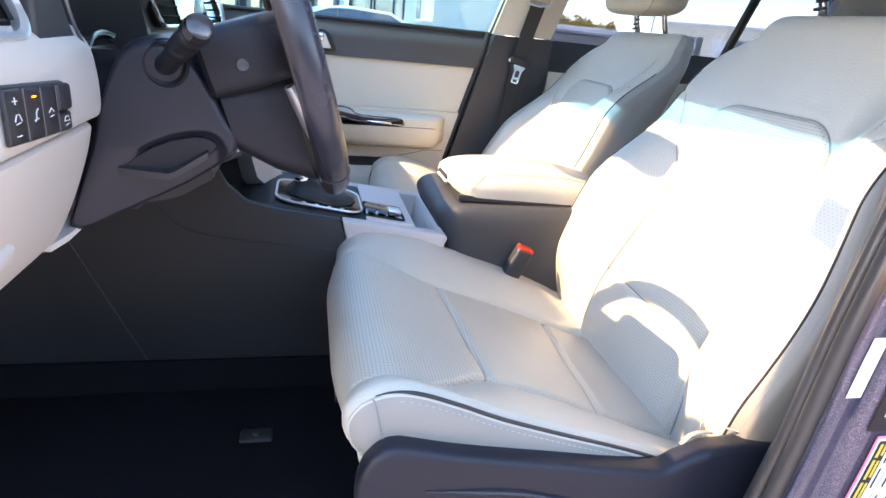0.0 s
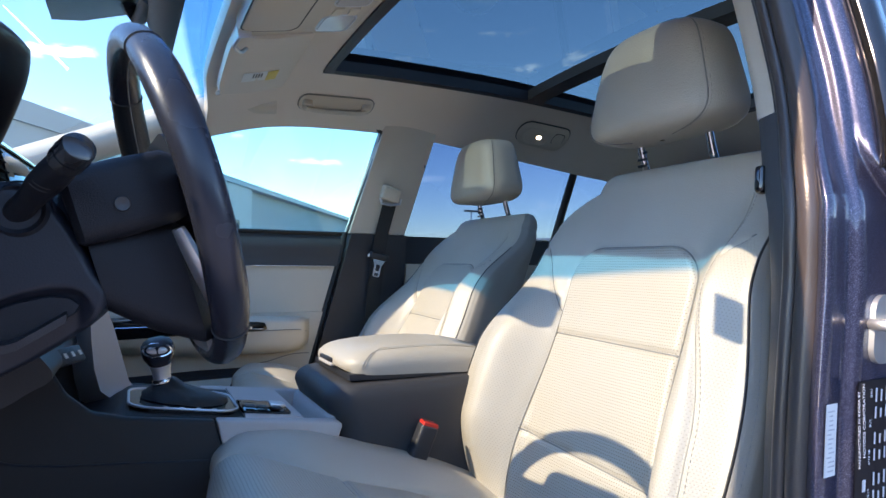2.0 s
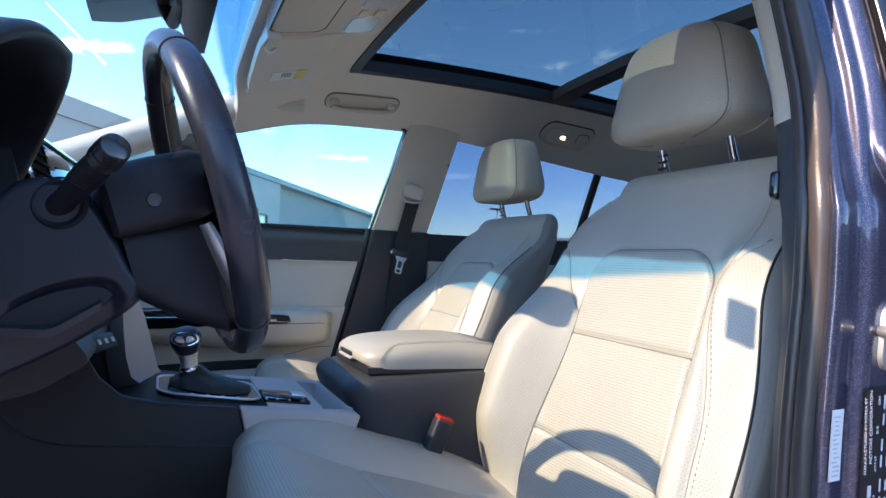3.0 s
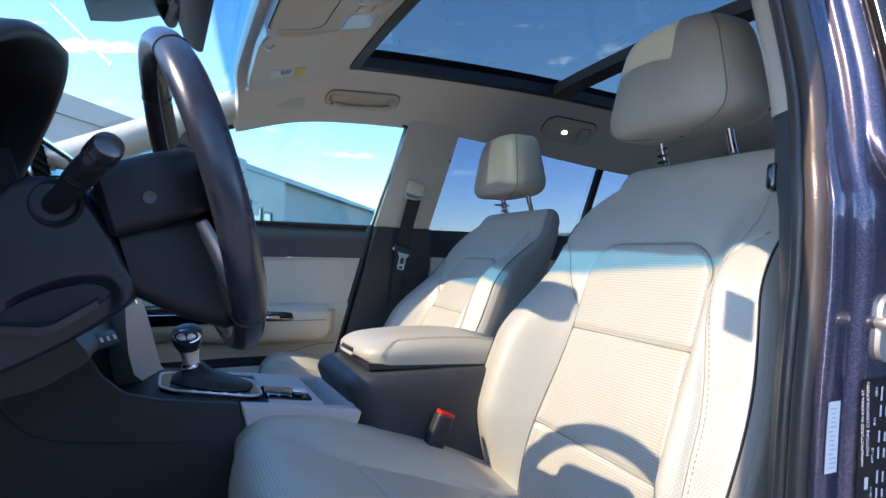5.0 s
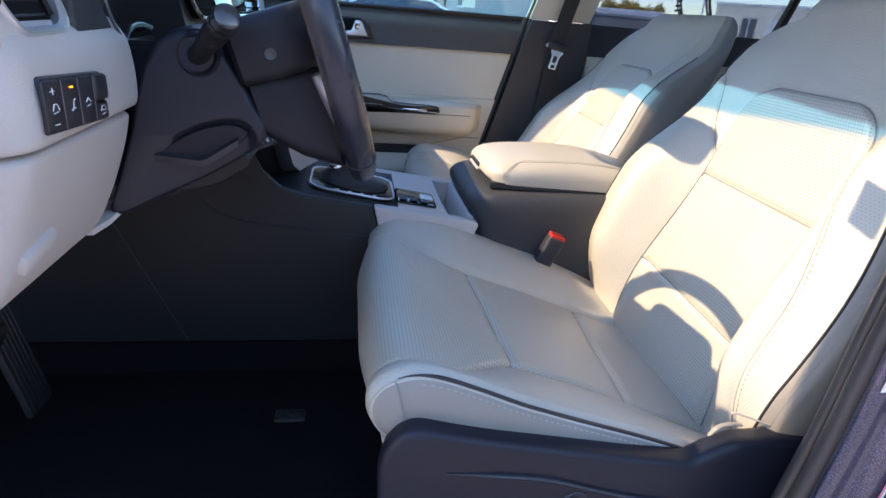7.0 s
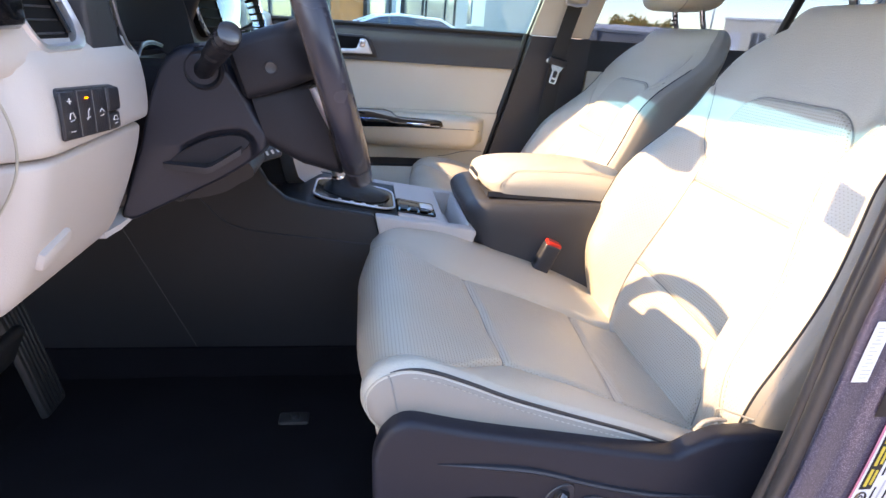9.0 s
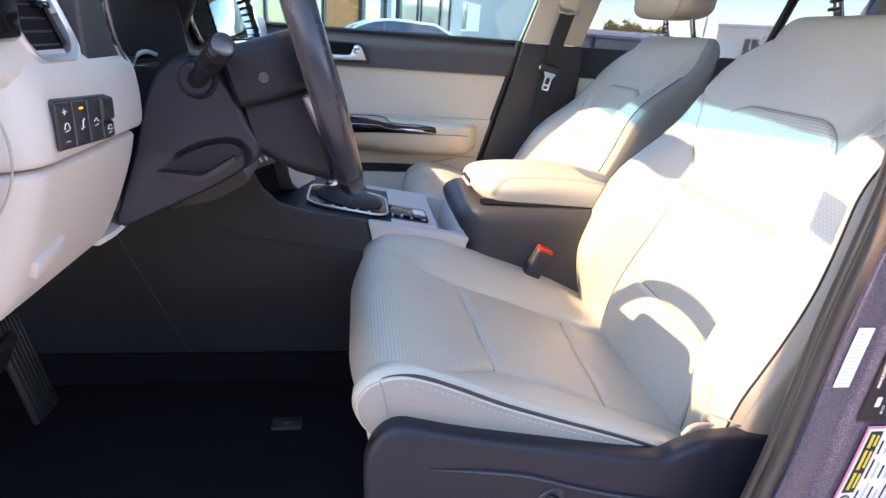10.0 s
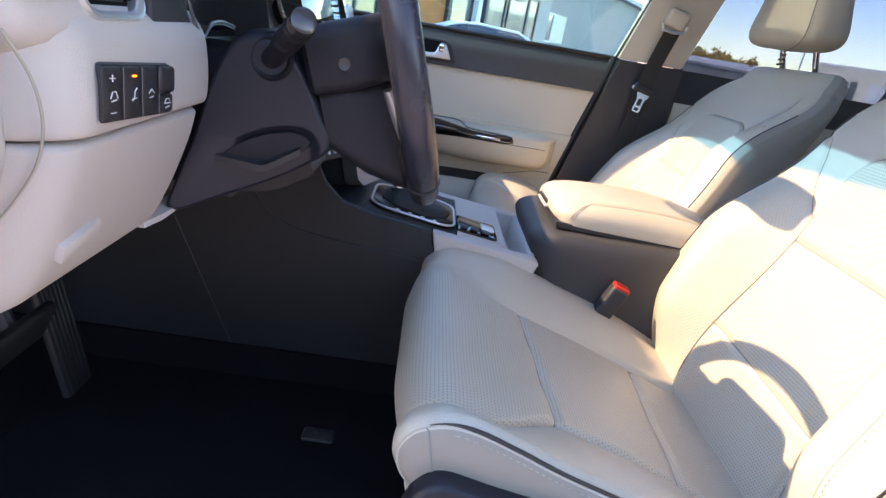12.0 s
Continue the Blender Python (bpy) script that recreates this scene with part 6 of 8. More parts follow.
# switch pad and cupholder behind it
part("switch_pad", one_box((-0.038, -0.040, 0.0), (0.034, 0.040, 0.007), 0.006, 3, Matrix.Translation((-0.036, -0.055, deck_z(-0.036) + 0.002)) @ pose(0, 0, 0, 0, 8.5, 0)), GLOSS, console, "gloss black pad with parking brake switch")
part("brake_switch", one_box((-0.012, -0.03, 0.008), (0.012, -0.005, 0.013), 0.002, 2, Matrix.Translation((-0.020, -0.045, deck_z(-0.036) + 0.001)) @ pose(0, 0, 0, 0, 9.3, 0)), SATIN, console, "small silver brake switch")
for k in range(3):
    part("pad_key", one_box((-0.040 + k * 0.02, -0.052, 0.008), (-0.024 + k * 0.02, -0.036, 0.0105), 0.001, 1, Matrix.Translation((-0.032, -0.040, deck_z(-0.036) + 0.003)) @ pose(0, 0, 0, 0, 9.3, 0)), BLACK, console)
part("cupholder_floor", one_box((0.008, -0.1085, 0.800), (0.062, 0.1085, 0.808), 0.001, 1), BEIGE, console, "pale floor of the cupholder well")
part("cupholder_wall", prism([(0.044, 0.800), (0.050, 0.845), (0.053, 0.8555), (0.057, 0.8585), (0.070, 0.857), (0.070, 0.800)], "y", -0.1085, 0.1085, 0.002, 2), BEIGE, console, "pale rear wall of the cupholder well")
part("cupholder_front", one_box((0.0102, -0.1080, 0.806), (0.0132, 0.1080, 0.8590), 0.0006, 1), BEIGE, console, "pale front wall of the cupholder well")
# bin and armrest
def bin_ring(front, z, half=0.1325, r=0.042):
    """The bin's outline in plan at a height, with rounded front corners."""
    return [Vector((x, y, z)) for x, y in rrect((front + 0.45) / 2, 0.0, (0.45 - front) / 2, half, r, 8)]


part("bin", loft([bin_ring(f, z, h) for f, z, h in ((0.068, 0.56, 0.1325), (0.068, 0.80, 0.1325), (0.066, 0.832, 0.1325), (0.061, 0.852, 0.1325), (0.053, 0.870, 0.132), (0.049, 0.882, 0.131), (0.050, 0.890, 0.130), (0.056, 0.898, 0.128), (0.064, 0.903, 0.125), (0.072, 0.905, 0.120))]), GREY_PLASTIC, console, "charcoal storage bin under the armrest", 60)
ARM = [math.pi * i / 24 for i in range(25)]


def arm_ring(x, w, top, low):
    """Cross-section of the padded lid: upright rounded sides and a gently domed top."""
    ring = []
    for k in ARM:
        c, s = -math.cos(k), math.sin(k)
        y = w * math.copysign(abs(c) ** 0.52, c)
        ring.append(Vector((x, y * (0.965 + 0.035 * math.sin(math.pi * min(1.0, s * 1.6) * 0.5)), low + (top - low) * s ** 0.66)))
    return ring


armrest = thing("armrest", "pale leather padded armrest lid", "armrest", (0.25, 0, 0.91))
arm_x = [(0.083, 0.048, 0.9345, 0.928), (0.085, 0.068, 0.9395, 0.925), (0.09, 0.083, 0.9445, 0.922), (0.098, 0.094, 0.9495, 0.919), (0.11, 0.102, 0.954, 0.917), (0.128, 0.106, 0.9575, 0.9155), (0.16, 0.107, 0.9605, 0.914), (0.2, 0.107, 0.9625, 0.9125), (0.26, 0.107, 0.9625, 0.91), (0.3, 0.107, 0.9595, 0.908), (0.34, 0.106, 0.9535, 0.906), (0.38, 0.104, 0.9425, 0.904), (0.41, 0.099, 0.9305, 0.903), (0.43, 0.09, 0.9165, 0.903)]
lid = part("lid", loft([arm_ring(*a) for a in arm_x]), LEATHER, armrest, "pale leather lid", 60)


def arm_at(x):
    """The lid's cross-section at x."""
    return arm_ring(x, *[lerp_table([(a[0], a[k]) for a in arm_x], x) for k in (1, 2, 3)])


for near in (True, False):
    for off in (0.0, 0.005):
        path_ = [arm_at(0.110 + off + 0.0006 * k * k)[k if near else 24 - k] for k in (1, 2, 3, 4, 5, 6)] + [arm_at(x)[7 if near else 17] for x in [0.145 + off] + frange(0.17, 0.42, 16)]
        part("seam", tube(spline([p + Vector((0, (-0.0003 if near else 0.0003), 0.0003)) + (Vector((0, off * (1 if near else -1), off * 0.25)) if i_ > 5 else Vector()) for i_, p in enumerate(path_)], 3), 0.0007, 5), PALE_SEAM, lid)
part("latch", one_box((0.080, -0.030, 0.928), (0.096, 0.040, 0.936), 0.003, 2), BLACK, armrest, "black latch in the lid's front")
part("latch_lip", one_box((0.0785, -0.032, 0.9225), (0.094, 0.042, 0.9275), 0.002, 2), BEIGE, armrest, "pale lip under the latch")
part("lid_gap", prism([(0.090, 0.909), (0.430, 0.899), (0.430, 0.9035), (0.090, 0.9195)], "y", -0.100, 0.100, 0, 1), BLACK, armrest)
# buckle
buckle_m = pose(0.192, -0.146, 0.790, 6, 20, 0) @ Matrix.Scale(1.15, 4)
for k, (dx, dy, dz) in enumerate(((0, 0, 0), (0.135, 0.30, -0.028))):
    m = Matrix.Translation((dx, dy, dz)) @ buckle_m
    bk = thing("seatbelt_buckle", "black seat belt buckle with red release button", "seat belt buckle", m.translation, "seat belt buckles")
    body = part("body", one_box((-0.014, -0.010, -0.045), (0.014, 0.010, 0.045), 0.005, 3, m), BLACK, bk)
    part("button", one_box((-0.0125, -0.0085, 0.038), (0.0125, 0.0085, 0.048), 0.002, 2, m), RED, bk, "red release button")
    part("slot", one_box((-0.011, -0.002, 0.0475), (0.011, 0.002, 0.0485), 0, 1, m), BLACK, bk)
    part("stalk", one_box((-0.010, -0.004, -0.14), (0.010, 0.004, -0.04), 0.002, 1, m), BLACK, bk)
# pedals
ped = thing("accelerator_pedal", "black rubber accelerator pedal", "pedal", (-0.66, -0.30, 0.62))
part("pad", one_box((-0.028, -0.026, -0.092), (-0.016, 0.030, 0.09), 0.004, 2, pose(-0.590, -0.315, 0.715, 0, -12, 0)), RUBBER, ped, "ribbed pedal pad")
for k in range(6):
    part("rib", one_box((-0.017, -0.020 + k * 0.0085, -0.085), (-0.0135, -0.016 + k * 0.0085, 0.08), 0.001, 1, pose(-0.590, -0.315, 0.715, 0, -12, 0)), RUBBER, ped)
part("arm", tube([(-0.63, -0.315, 0.79), (-0.68, -0.31, 0.92), (-0.75, -0.30, 1.0)], 0.008, 8), RUBBER, ped)
ped = thing("brake_pedal", "wide black rubber brake pedal", "pedal", (-0.66, -0.43, 0.70))
part("pad", one_box((-0.010, -0.055, -0.03), (0.006, 0.055, 0.03), 0.008, 3, pose(-0.585, -0.43, 0.77, 0, 25, 0)), RUBBER, ped, "ribbed brake pad")
part("arm", tube([(-0.59, -0.43, 0.77), (-0.64, -0.42, 0.88), (-0.72, -0.40, 1.0)], 0.010, 8), BLACK, ped)
clip = thing("mat_clip", "small black floor-mat clip", "mat clip", (-0.245, -0.27, FLOOR))
part("clip_base", one_box((-0.272, -0.285, FLOOR + 0.004), (-0.222, -0.255, FLOOR + 0.016), 0.004, 2), RUBBER, clip)
part("clip_knob", lathe([(0.0, 0), (0.008, 0), (0.007, 0.006), (0.0, 0.007)], pose(-0.245, -0.27, FLOOR + 0.015), 14), RUBBER, clip)
mat_b = grid(lambda x, y: Vector((x, y, FLOOR + 0.012 + 0.004 * noise.noise((x * 16, y * 16, 3)))), frange(-0.70, -0.06, 30), frange(-0.66, -0.14, 30))
solo("floor_mat", mat_b, CARPET, "black carpet floor mat in the footwell", "floor mat")


# ---- far front door, closed ----
door = thing("passenger_door", "closed front door with beige panel and dark upper trim", "car door", (0, 0.70, 0.6))
DOOR_REAR = [(0.56, 0.185), (0.60, 0.195), (0.84, 0.262), (1.09, 0.328), (1.19, 0.350)]


def rear_x(z):
    return lerp_table(DOOR_REAR, z) - 0.012


def dpanel(z0, z1, x0, off, th, rows=10, cols=24):
    top = [(x0 + (rear_x(z1) - x0) * i / cols, z1) for i in range(cols + 1)]
    bot = [(x0 + (rear_x(z0) - x0) * i / cols, z0) for i in range(cols + 1)]
    return strip(top, bot, lambda x, z: right(x, z) + off(z), th, rows)


upper = part("upper_trim", dpanel(1.092, 1.190, -0.85, lambda z: -0.012 + 0.028 * ease((z - 1.15) / 0.04) - 0.004 * ease((1.12 - z) / 0.03), 0.05), DOOR_TOP, door, "dark soft upper door trim")
part("middle_panel", dpanel(0.955, 1.0905, -0.85, lambda z: -0.004, 0.04), BEIGE_DOOR, door, "beige door panel")
part("lower_panel", dpanel(0.60, 0.9545, -0.85, lambda z: -0.010, 0.04), BEIGE_DOOR, door, "beige lower door panel")
part("door_edge", tube([(rear_x(z) + 0.006, right(rear_x(z), z) - 0.004, z) for z in frange(0.58, 1.195, 20)], 0.009, 8), RUBBER, door, "black rubber along the door's rear edge")
part("window_channel", tube([(x, right(x, BELT) + 0.012, BELT) for x in frange(-0.80, 0.34, 20)], 0.006, 8), RUBBER, door)
# armrest: a rounded pad standing out from the panel
def arm_sec(x):
    k = ease((0.235 - x) / 0.05)
    depth = 0.012 + 0.075 * (k ** 0.5)
    y = right(x, 0.9) - 0.012
    zt, zb = 0.950 - 0.012 * (1 - k), 0.842 + 0.020 * (1 - k) + 0.02 * ease((0.0 - x) / 0.3)
    p = [(y + 0.01, zt - 0.004), (y - depth * 0.55, zt), (y - depth * 0.92, zt - 0.006), (y - depth, zt - 0.022), (y - depth * 0.98, zt - 0.05), (y - depth * 0.80, zb + 0.022), (y - depth * 0.45, zb + 0.004), (y + 0.01, zb)]
    return [Vector((x, a, c)) for a, c in [(v.x, v.y) for v in spline([Vector((a, c, 0)) for a, c in p], 4)]]


part("armrest", loft([arm_sec(x) for x in frange(-0.55, 0.20, 24) + [0.21, 0.22, 0.228, 0.2345]]), BEIGE_DOOR, door, "beige padded door armrest", 60)
part("armrest_seam", tube([arm_sec(x)[14] + Vector((0, -0.0006, 0)) for x in frange(-0.5, 0.215, 24)], 0.0012, 5), SEAM, door)
swp = part("switch_panel", prism(resample([(-0.30, 0.960), (-0.10, 0.964), (-0.060, 0.962), (-0.036, 0.945), (0.085, 0.939), (0.097, 0.927), (0.085, 0.915), (-0.05, 0.914), (-0.30, 0.910), (-0.3001, 0.9599)], 40)[:-1], "y", right(0, 0.93) - 0.104, right(0, 0.93) - 0.088, 0.003, 2), GLOSS, door, "gloss black switch panel")
part("window_switch", one_box((-0.01, right(0, 0.93) - 0.108, 0.922), (0.06, right(0, 0.93) - 0.100, 0.930), 0.003, 2), CHROME, swp, "chrome-tipped window switch")
part("switch_trim", tube(spline([(-0.30, right(0, 0.93) - 0.1052, 0.937), (-0.09, right(0, 0.93) - 0.1052, 0.936), (-0.060, right(0, 0.93) - 0.1052, 0.930), (-0.03, right(0, 0.93) - 0.1052, 0.926), (0.088, right(0, 0.93) - 0.1052, 0.921)], 6), 0.0012, 6), CHROME, swp, "thin chrome line")
# inner handle in its recess
hx = -0.165
hy_ = right(hx, 1.12)
cup = part("handle_cup", prism([(-0.285, 1.162), (-0.135, 1.160), (-0.118, 1.150), (-0.098, 1.108), (-0.100, 1.103), (-0.285, 1.098)], "y", hy_ - 0.021, hy_ - 0.006, 0.003, 2), BLACK, door, "black surround of the inner handle")
# no hollow here: a flat black plate gives the recess its shade
part("handle_recess", prism([(-0.278, 1.156), (-0.138, 1.154), (-0.128, 1.146), (-0.114, 1.113), (-0.278, 1.107)], "y", hy_ - 0.0225, hy_ - 0.020), VOID, cup, "black plate for the shade behind the handle")
part("inner_handle", prism([(-0.276, 1.107), (-0.112, 1.110), (-0.129, 1.147), (-0.138, 1.151), (-0.148, 1.150), (-0.152, 1.138), (-0.158, 1.124), (-0.170, 1.1215), (-0.276, 1.1205)], "y", hy_ - 0.034, hy_ - 0.0215, 0.003, 3), SATIN, door, "satin silver inner door handle")
part("lock_button", one_box((-0.150, hy_ - 0.040, 1.128), (-0.134, hy_ - 0.033, 1.149), 0.003, 3), CHROME, door, "chrome lock tab")
part("door_pocket", loft([[Vector((x, right(x, 0.72) - 0.012 - d, z)) for d, z in ((0.0, 0.80 - 0.03 * k), (0.03, 0.79 - 0.03 * k), (0.045, 0.74 - 0.03 * k), (0.040, 0.63), (0.0, 0.62))] for k, x in ((1, -0.6), (0.6, -0.3), (0.3, -0.05), (0.2, 0.08), (0.9, 0.15))]), BEIGE_DOOR, door, "beige door pocket", 60)
# solid black strip on the pocket's top, in place of the shade inside it
part("pocket_mouth", loft([[Vector((x, right(x, 0.8) - d, 0.800 - 0.022 * k + h)) for d, h in ((0.0125, -0.004), (0.038, -0.010), (0.038, -0.002), (0.0125, 0.012))] for k, x in ((1, -0.55), (0.6, -0.3), (0.3, -0.06), (0.3, 0.055))]), BLACK, door, "black strip for the shade in the door pocket")
part("panel_gap", tube([(x, right(x, 0.825) - 0.0105, 0.815 + 0.02 * ease((x - 0.1) / 0.1)) for x in frange(0.10, rear_x(0.82) - 0.005, 6)], 0.0012, 5), SEAM, door)

# ---- belts on the far pillar ----
belt = thing("seat_belt", "black seat belt hanging from the far pillar with steel tongue", "seat belt", (0.45, 0.64, 1.30))
ring_c = Vector((0.462, right(0.46, 1.31) - 0.036, 1.312))
part("ring_cover", one_box((-0.030, -0.014, -0.022), (0.030, 0.014, 0.024), 0.010, 3, Matrix.Translation(ring_c) @ pose(0, 0, 0, 16, 14, 0)), PILLAR_BEIGE, belt, "beige belt guide cover")
part("guide_loop", tube([ring_c + Vector((x, -0.006, z)) for x, z in ((-0.034, -0.014), (-0.030, -0.030), (0.0, -0.034), (0.030, -0.030), (0.034, -0.014))], 0.004, 8), SATIN, belt, "steel guide loop")


def webbing(pts, half, parent, name="webbing"):
    rings = []
    for x, y, z, tx in pts:
        rings.append([Vector((x - half, y, z)), Vector((x + half, y, z + tx)), Vector((x + half, y + 0.0016, z + tx)), Vector((x - half, y + 0.0016, z))])
    return part(name, loft(rings), WEBBING, parent, "black woven webbing")


webbing([(0.462, right(0.46, 1.28) - 0.044, 1.285, -0.004), (0.448, right(0.45, 1.2) - 0.046, 1.20, 0), (0.436, right(0.44, 1.12) - 0.046, 1.12, 0), (0.425, right(0.42, 0.95) - 0.044, 0.95, 0), (0.415, right(0.41, 0.7) - 0.04, 0.70, 0)], 0.022, belt)
tong = part("tongue", prism([(-0.0185, 0.030), (-0.0185, 0.024), (-0.0120, 0.012), (-0.0115, -0.020), (-0.0085, -0.024), (0.0085, -0.024), (0.0115, -0.020), (0.0120, 0.012), (0.0185, 0.024), (0.0185, 0.030)], "y", -0.0015, 0.0015), CHROME, belt, "steel belt tongue")
tong.matrix_parent_inverse = tong.matrix_parent_inverse @ pose(0.432, right(0.43, 1.08) - 0.052, 1.083, 0, 12, 0)
slot = part("tongue_slot", prism(rrect(0, 0.004, 0.006, 0.010, 0.004), "y", -0.0022, 0.0022), BLACK, belt)
slot.matrix_parent_inverse = slot.matrix_parent_inverse @ pose(0.432, right(0.43, 1.08) - 0.052, 1.083, 0, 12, 0)
slot = part("tongue_slot", prism(rrect(0, -0.0165, 0.006, 0.0045, 0.002), "y", -0.0022, 0.0022), BLACK, belt)
slot.matrix_parent_inverse = slot.matrix_parent_inverse @ pose(0.432, right(0.43, 1.08) - 0.052, 1.083, 0, 12, 0)
part("tongue_grip", one_box((-0.030, -0.008, -0.011), (0.030, 0.008, 0.011), 0.005, 3, pose(0.437, right(0.43, 1.12) - 0.050, 1.122, 0, 12, 0)), BLACK, belt, "black plastic tongue grip")
part("belt_stop", lathe([(0.0, 0), (0.006, 0), (0.005, 0.004), (0.0, 0.005)], along((0.408, right(0.41, 1.125) - 0.046, 1.125), (0.40, 0.0, 1.125)), 12), LABEL_WHITE, belt)
hook = thing("coat_hook", "small dark coat hook on the pillar", "coat hook", (0.565, 0.63, 1.42))
part("hook", tube([(0.566, right(0.56, 1.42) - 0.004, 1.425), (0.572, right(0.56, 1.42) - 0.012, 1.415), (0.576, right(0.56, 1.42) - 0.012, 1.402)], 0.004, 8), BLACK, hook)
# near belt on the driver's pillar
nb = thing("driver_belt", "black seat belt running down inside the near pillar", "seat belt", (0.36, -0.63, 1.2))
part("belt_guide", one_box((-0.008, -0.006, -0.015), (0.008, 0.006, 0.015), 0.005, 3, pose(0.356, -0.627, 1.192, 0, 8, 20)), GLOSS, nb, "black belt guide")
webbing([(0.405, -0.628, 1.19, 0), (0.41, -0.622, 1.05, 0), (0.415, -0.622, 0.88, 0), (0.42, -0.622, 0.66, 0)], 0.020, nb)

# ---- roof things ----
visor = thing("sun_visor", "folded warm grey sun visor with warning label", "sun visor", (0.03, 0.28, 1.52))


def visor_pt(u, v, h):
    """u from the inner to the outer end, v from front to back."""
    x = -0.075 + 0.165 * v + 0.010 * u
    y = 0.115 + 0.315 * u
    return Vector((x, y, roof_z(x, y) - 0.014 - h - 0.004 * (1 - v)))


def visor_ring(u):
    k = 1 - (abs(2 * u - 1)) ** 8
    pts = [(0.0, 0.002), (0.02, -0.001), (0.5, -0.003), (0.96, 0.0), (1.0, 0.007), (0.97, 0.014), (0.5, 0.017), (0.03, 0.014)]
    return [visor_pt(u, 0.5 + (v - 0.5) * (0.90 + 0.10 * k), h) for v, h in pts]


vb = part("visor_board", loft([visor_ring(u) for u in [0, 0.015, 0.05] + frange(0.1, 0.9, 10) + [0.95, 0.985, 1.0]]), VISOR, visor, "cloth-covered visor board", 50)
part("label", loft([[visor_pt(u, v, 0.0182) for v in (0.30, 0.76)] + [visor_pt(u, v, 0.0176) for v in (0.76, 0.30)] for u in (0.62, 0.80)]), LABEL_WHITE, vb, "white and yellow warning label")
part("label_band", loft([[visor_pt(u, v, 0.0186) for v in (0.62, 0.76)] + [visor_pt(u, v, 0.0180) for v in (0.76, 0.62)] for u in (0.62, 0.80)]), LABEL_YELLOW, vb)
for k in range(4):
    part("label_line", loft([[visor_pt(u, v, 0.0187) for v in (0.43 + 0.035 * k, 0.447 + 0.035 * k)] + [visor_pt(u, v, 0.0183) for v in (0.447 + 0.035 * k, 0.43 + 0.035 * k)] for u in (0.64, 0.72)]), DARK_INK, vb)
clipm = Matrix.Translation(visor_pt(0.0, 0.10, 0.012))
clip = part("clip", loft([[clipm @ Vector((x, y, z)) for x, z in ((-0.012, 0.012), (0.012, 0.012), (0.018, -0.008), (-0.006, -0.014))] for y in (-0.034, -0.010, 0.024)]), VISOR, visor, "plastic visor clip")
part("clip_hook", tube(spline([clipm @ Vector(q) for q in ((-0.004, -0.030, -0.010), (-0.010, -0.006, -0.020), (0.004, 0.014, -0.022), (0.016, 0.022, -0.010))], 5), 0.0038, 8), SATIN, clip, "bare hook of the visor clip")
part("pivot", tube([visor_pt(1.0, 0.08, 0.008), visor_pt(1.06, 0.05, 0.0)], 0.006, 8), BEIGE, visor)


def roof_panel(pts, h0, h1, round_=0.01):
    """A flat-bottomed panel hung under the headliner; pts are (x, y)."""
    n = len(pts)
    cx, cy = sum(p[0] for p in pts) / n, sum(p[1] for p in pts) / n
    rings = [[Vector((x, y, roof_z(x, y) + 0.004)) for x, y in pts], [Vector((x, y, roof_z(x, y) - h0)) for x, y in pts],
             [Vector((cx + (x - cx) * 0.96, cy + (y - cy) * 0.96, roof_z(x, y) - h1)) for x, y in pts]]
    return loft(rings)


oh = thing("overhead_console", "warm grey overhead console with two map lamps", "overhead console", (0.06, 0, 1.57))
shape = [(x, y) for x, y in rrect(0.045, 0.0, 0.115, 0.125, 0.04)]
body = part("console_body", roof_panel(shape, 0.018, 0.026), PILLAR_BEIGE, oh, "moulded overhead console")
part("glasses_door", roof_panel([(x, y) for x, y in rrect(-0.012, 0.0, 0.050, 0.085, 0.02)], 0.0285, 0.030), PILLAR_BEIGE, oh, "spectacle holder lid")
gap = [(x, y) for x, y in rrect(-0.012, 0.0, 0.052, 0.087, 0.02)]
part("lid_gap", tube([Vector((x, y, roof_z(x, y) - 0.0272)) for x, y in gap], 0.0016, 5, closed=True), BLACK, oh)
for y in (0.062, -0.062):
    lamp = part("map_lamp", roof_panel([(x, yy) for x, yy in rrect(0.108, y, 0.030, 0.040, 0.016)], 0.029, 0.031), LENS, oh, "clear map lamp lens")
    part("lamp_rim", tube([Vector((x, yy, roof_z(x, yy) - 0.029)) for x, yy in rrect(0.108, y, 0.032, 0.042, 0.018)], 0.002, 6, closed=True), SATIN, lamp)
for k in range(2):
    part("roof_switch", roof_panel([(x, yy) for x, yy in rrect(0.093 + 0.03 * k, 0.0, 0.009, 0.016, 0.004)], 0.029, 0.033), BEIGE_DOOR, oh)


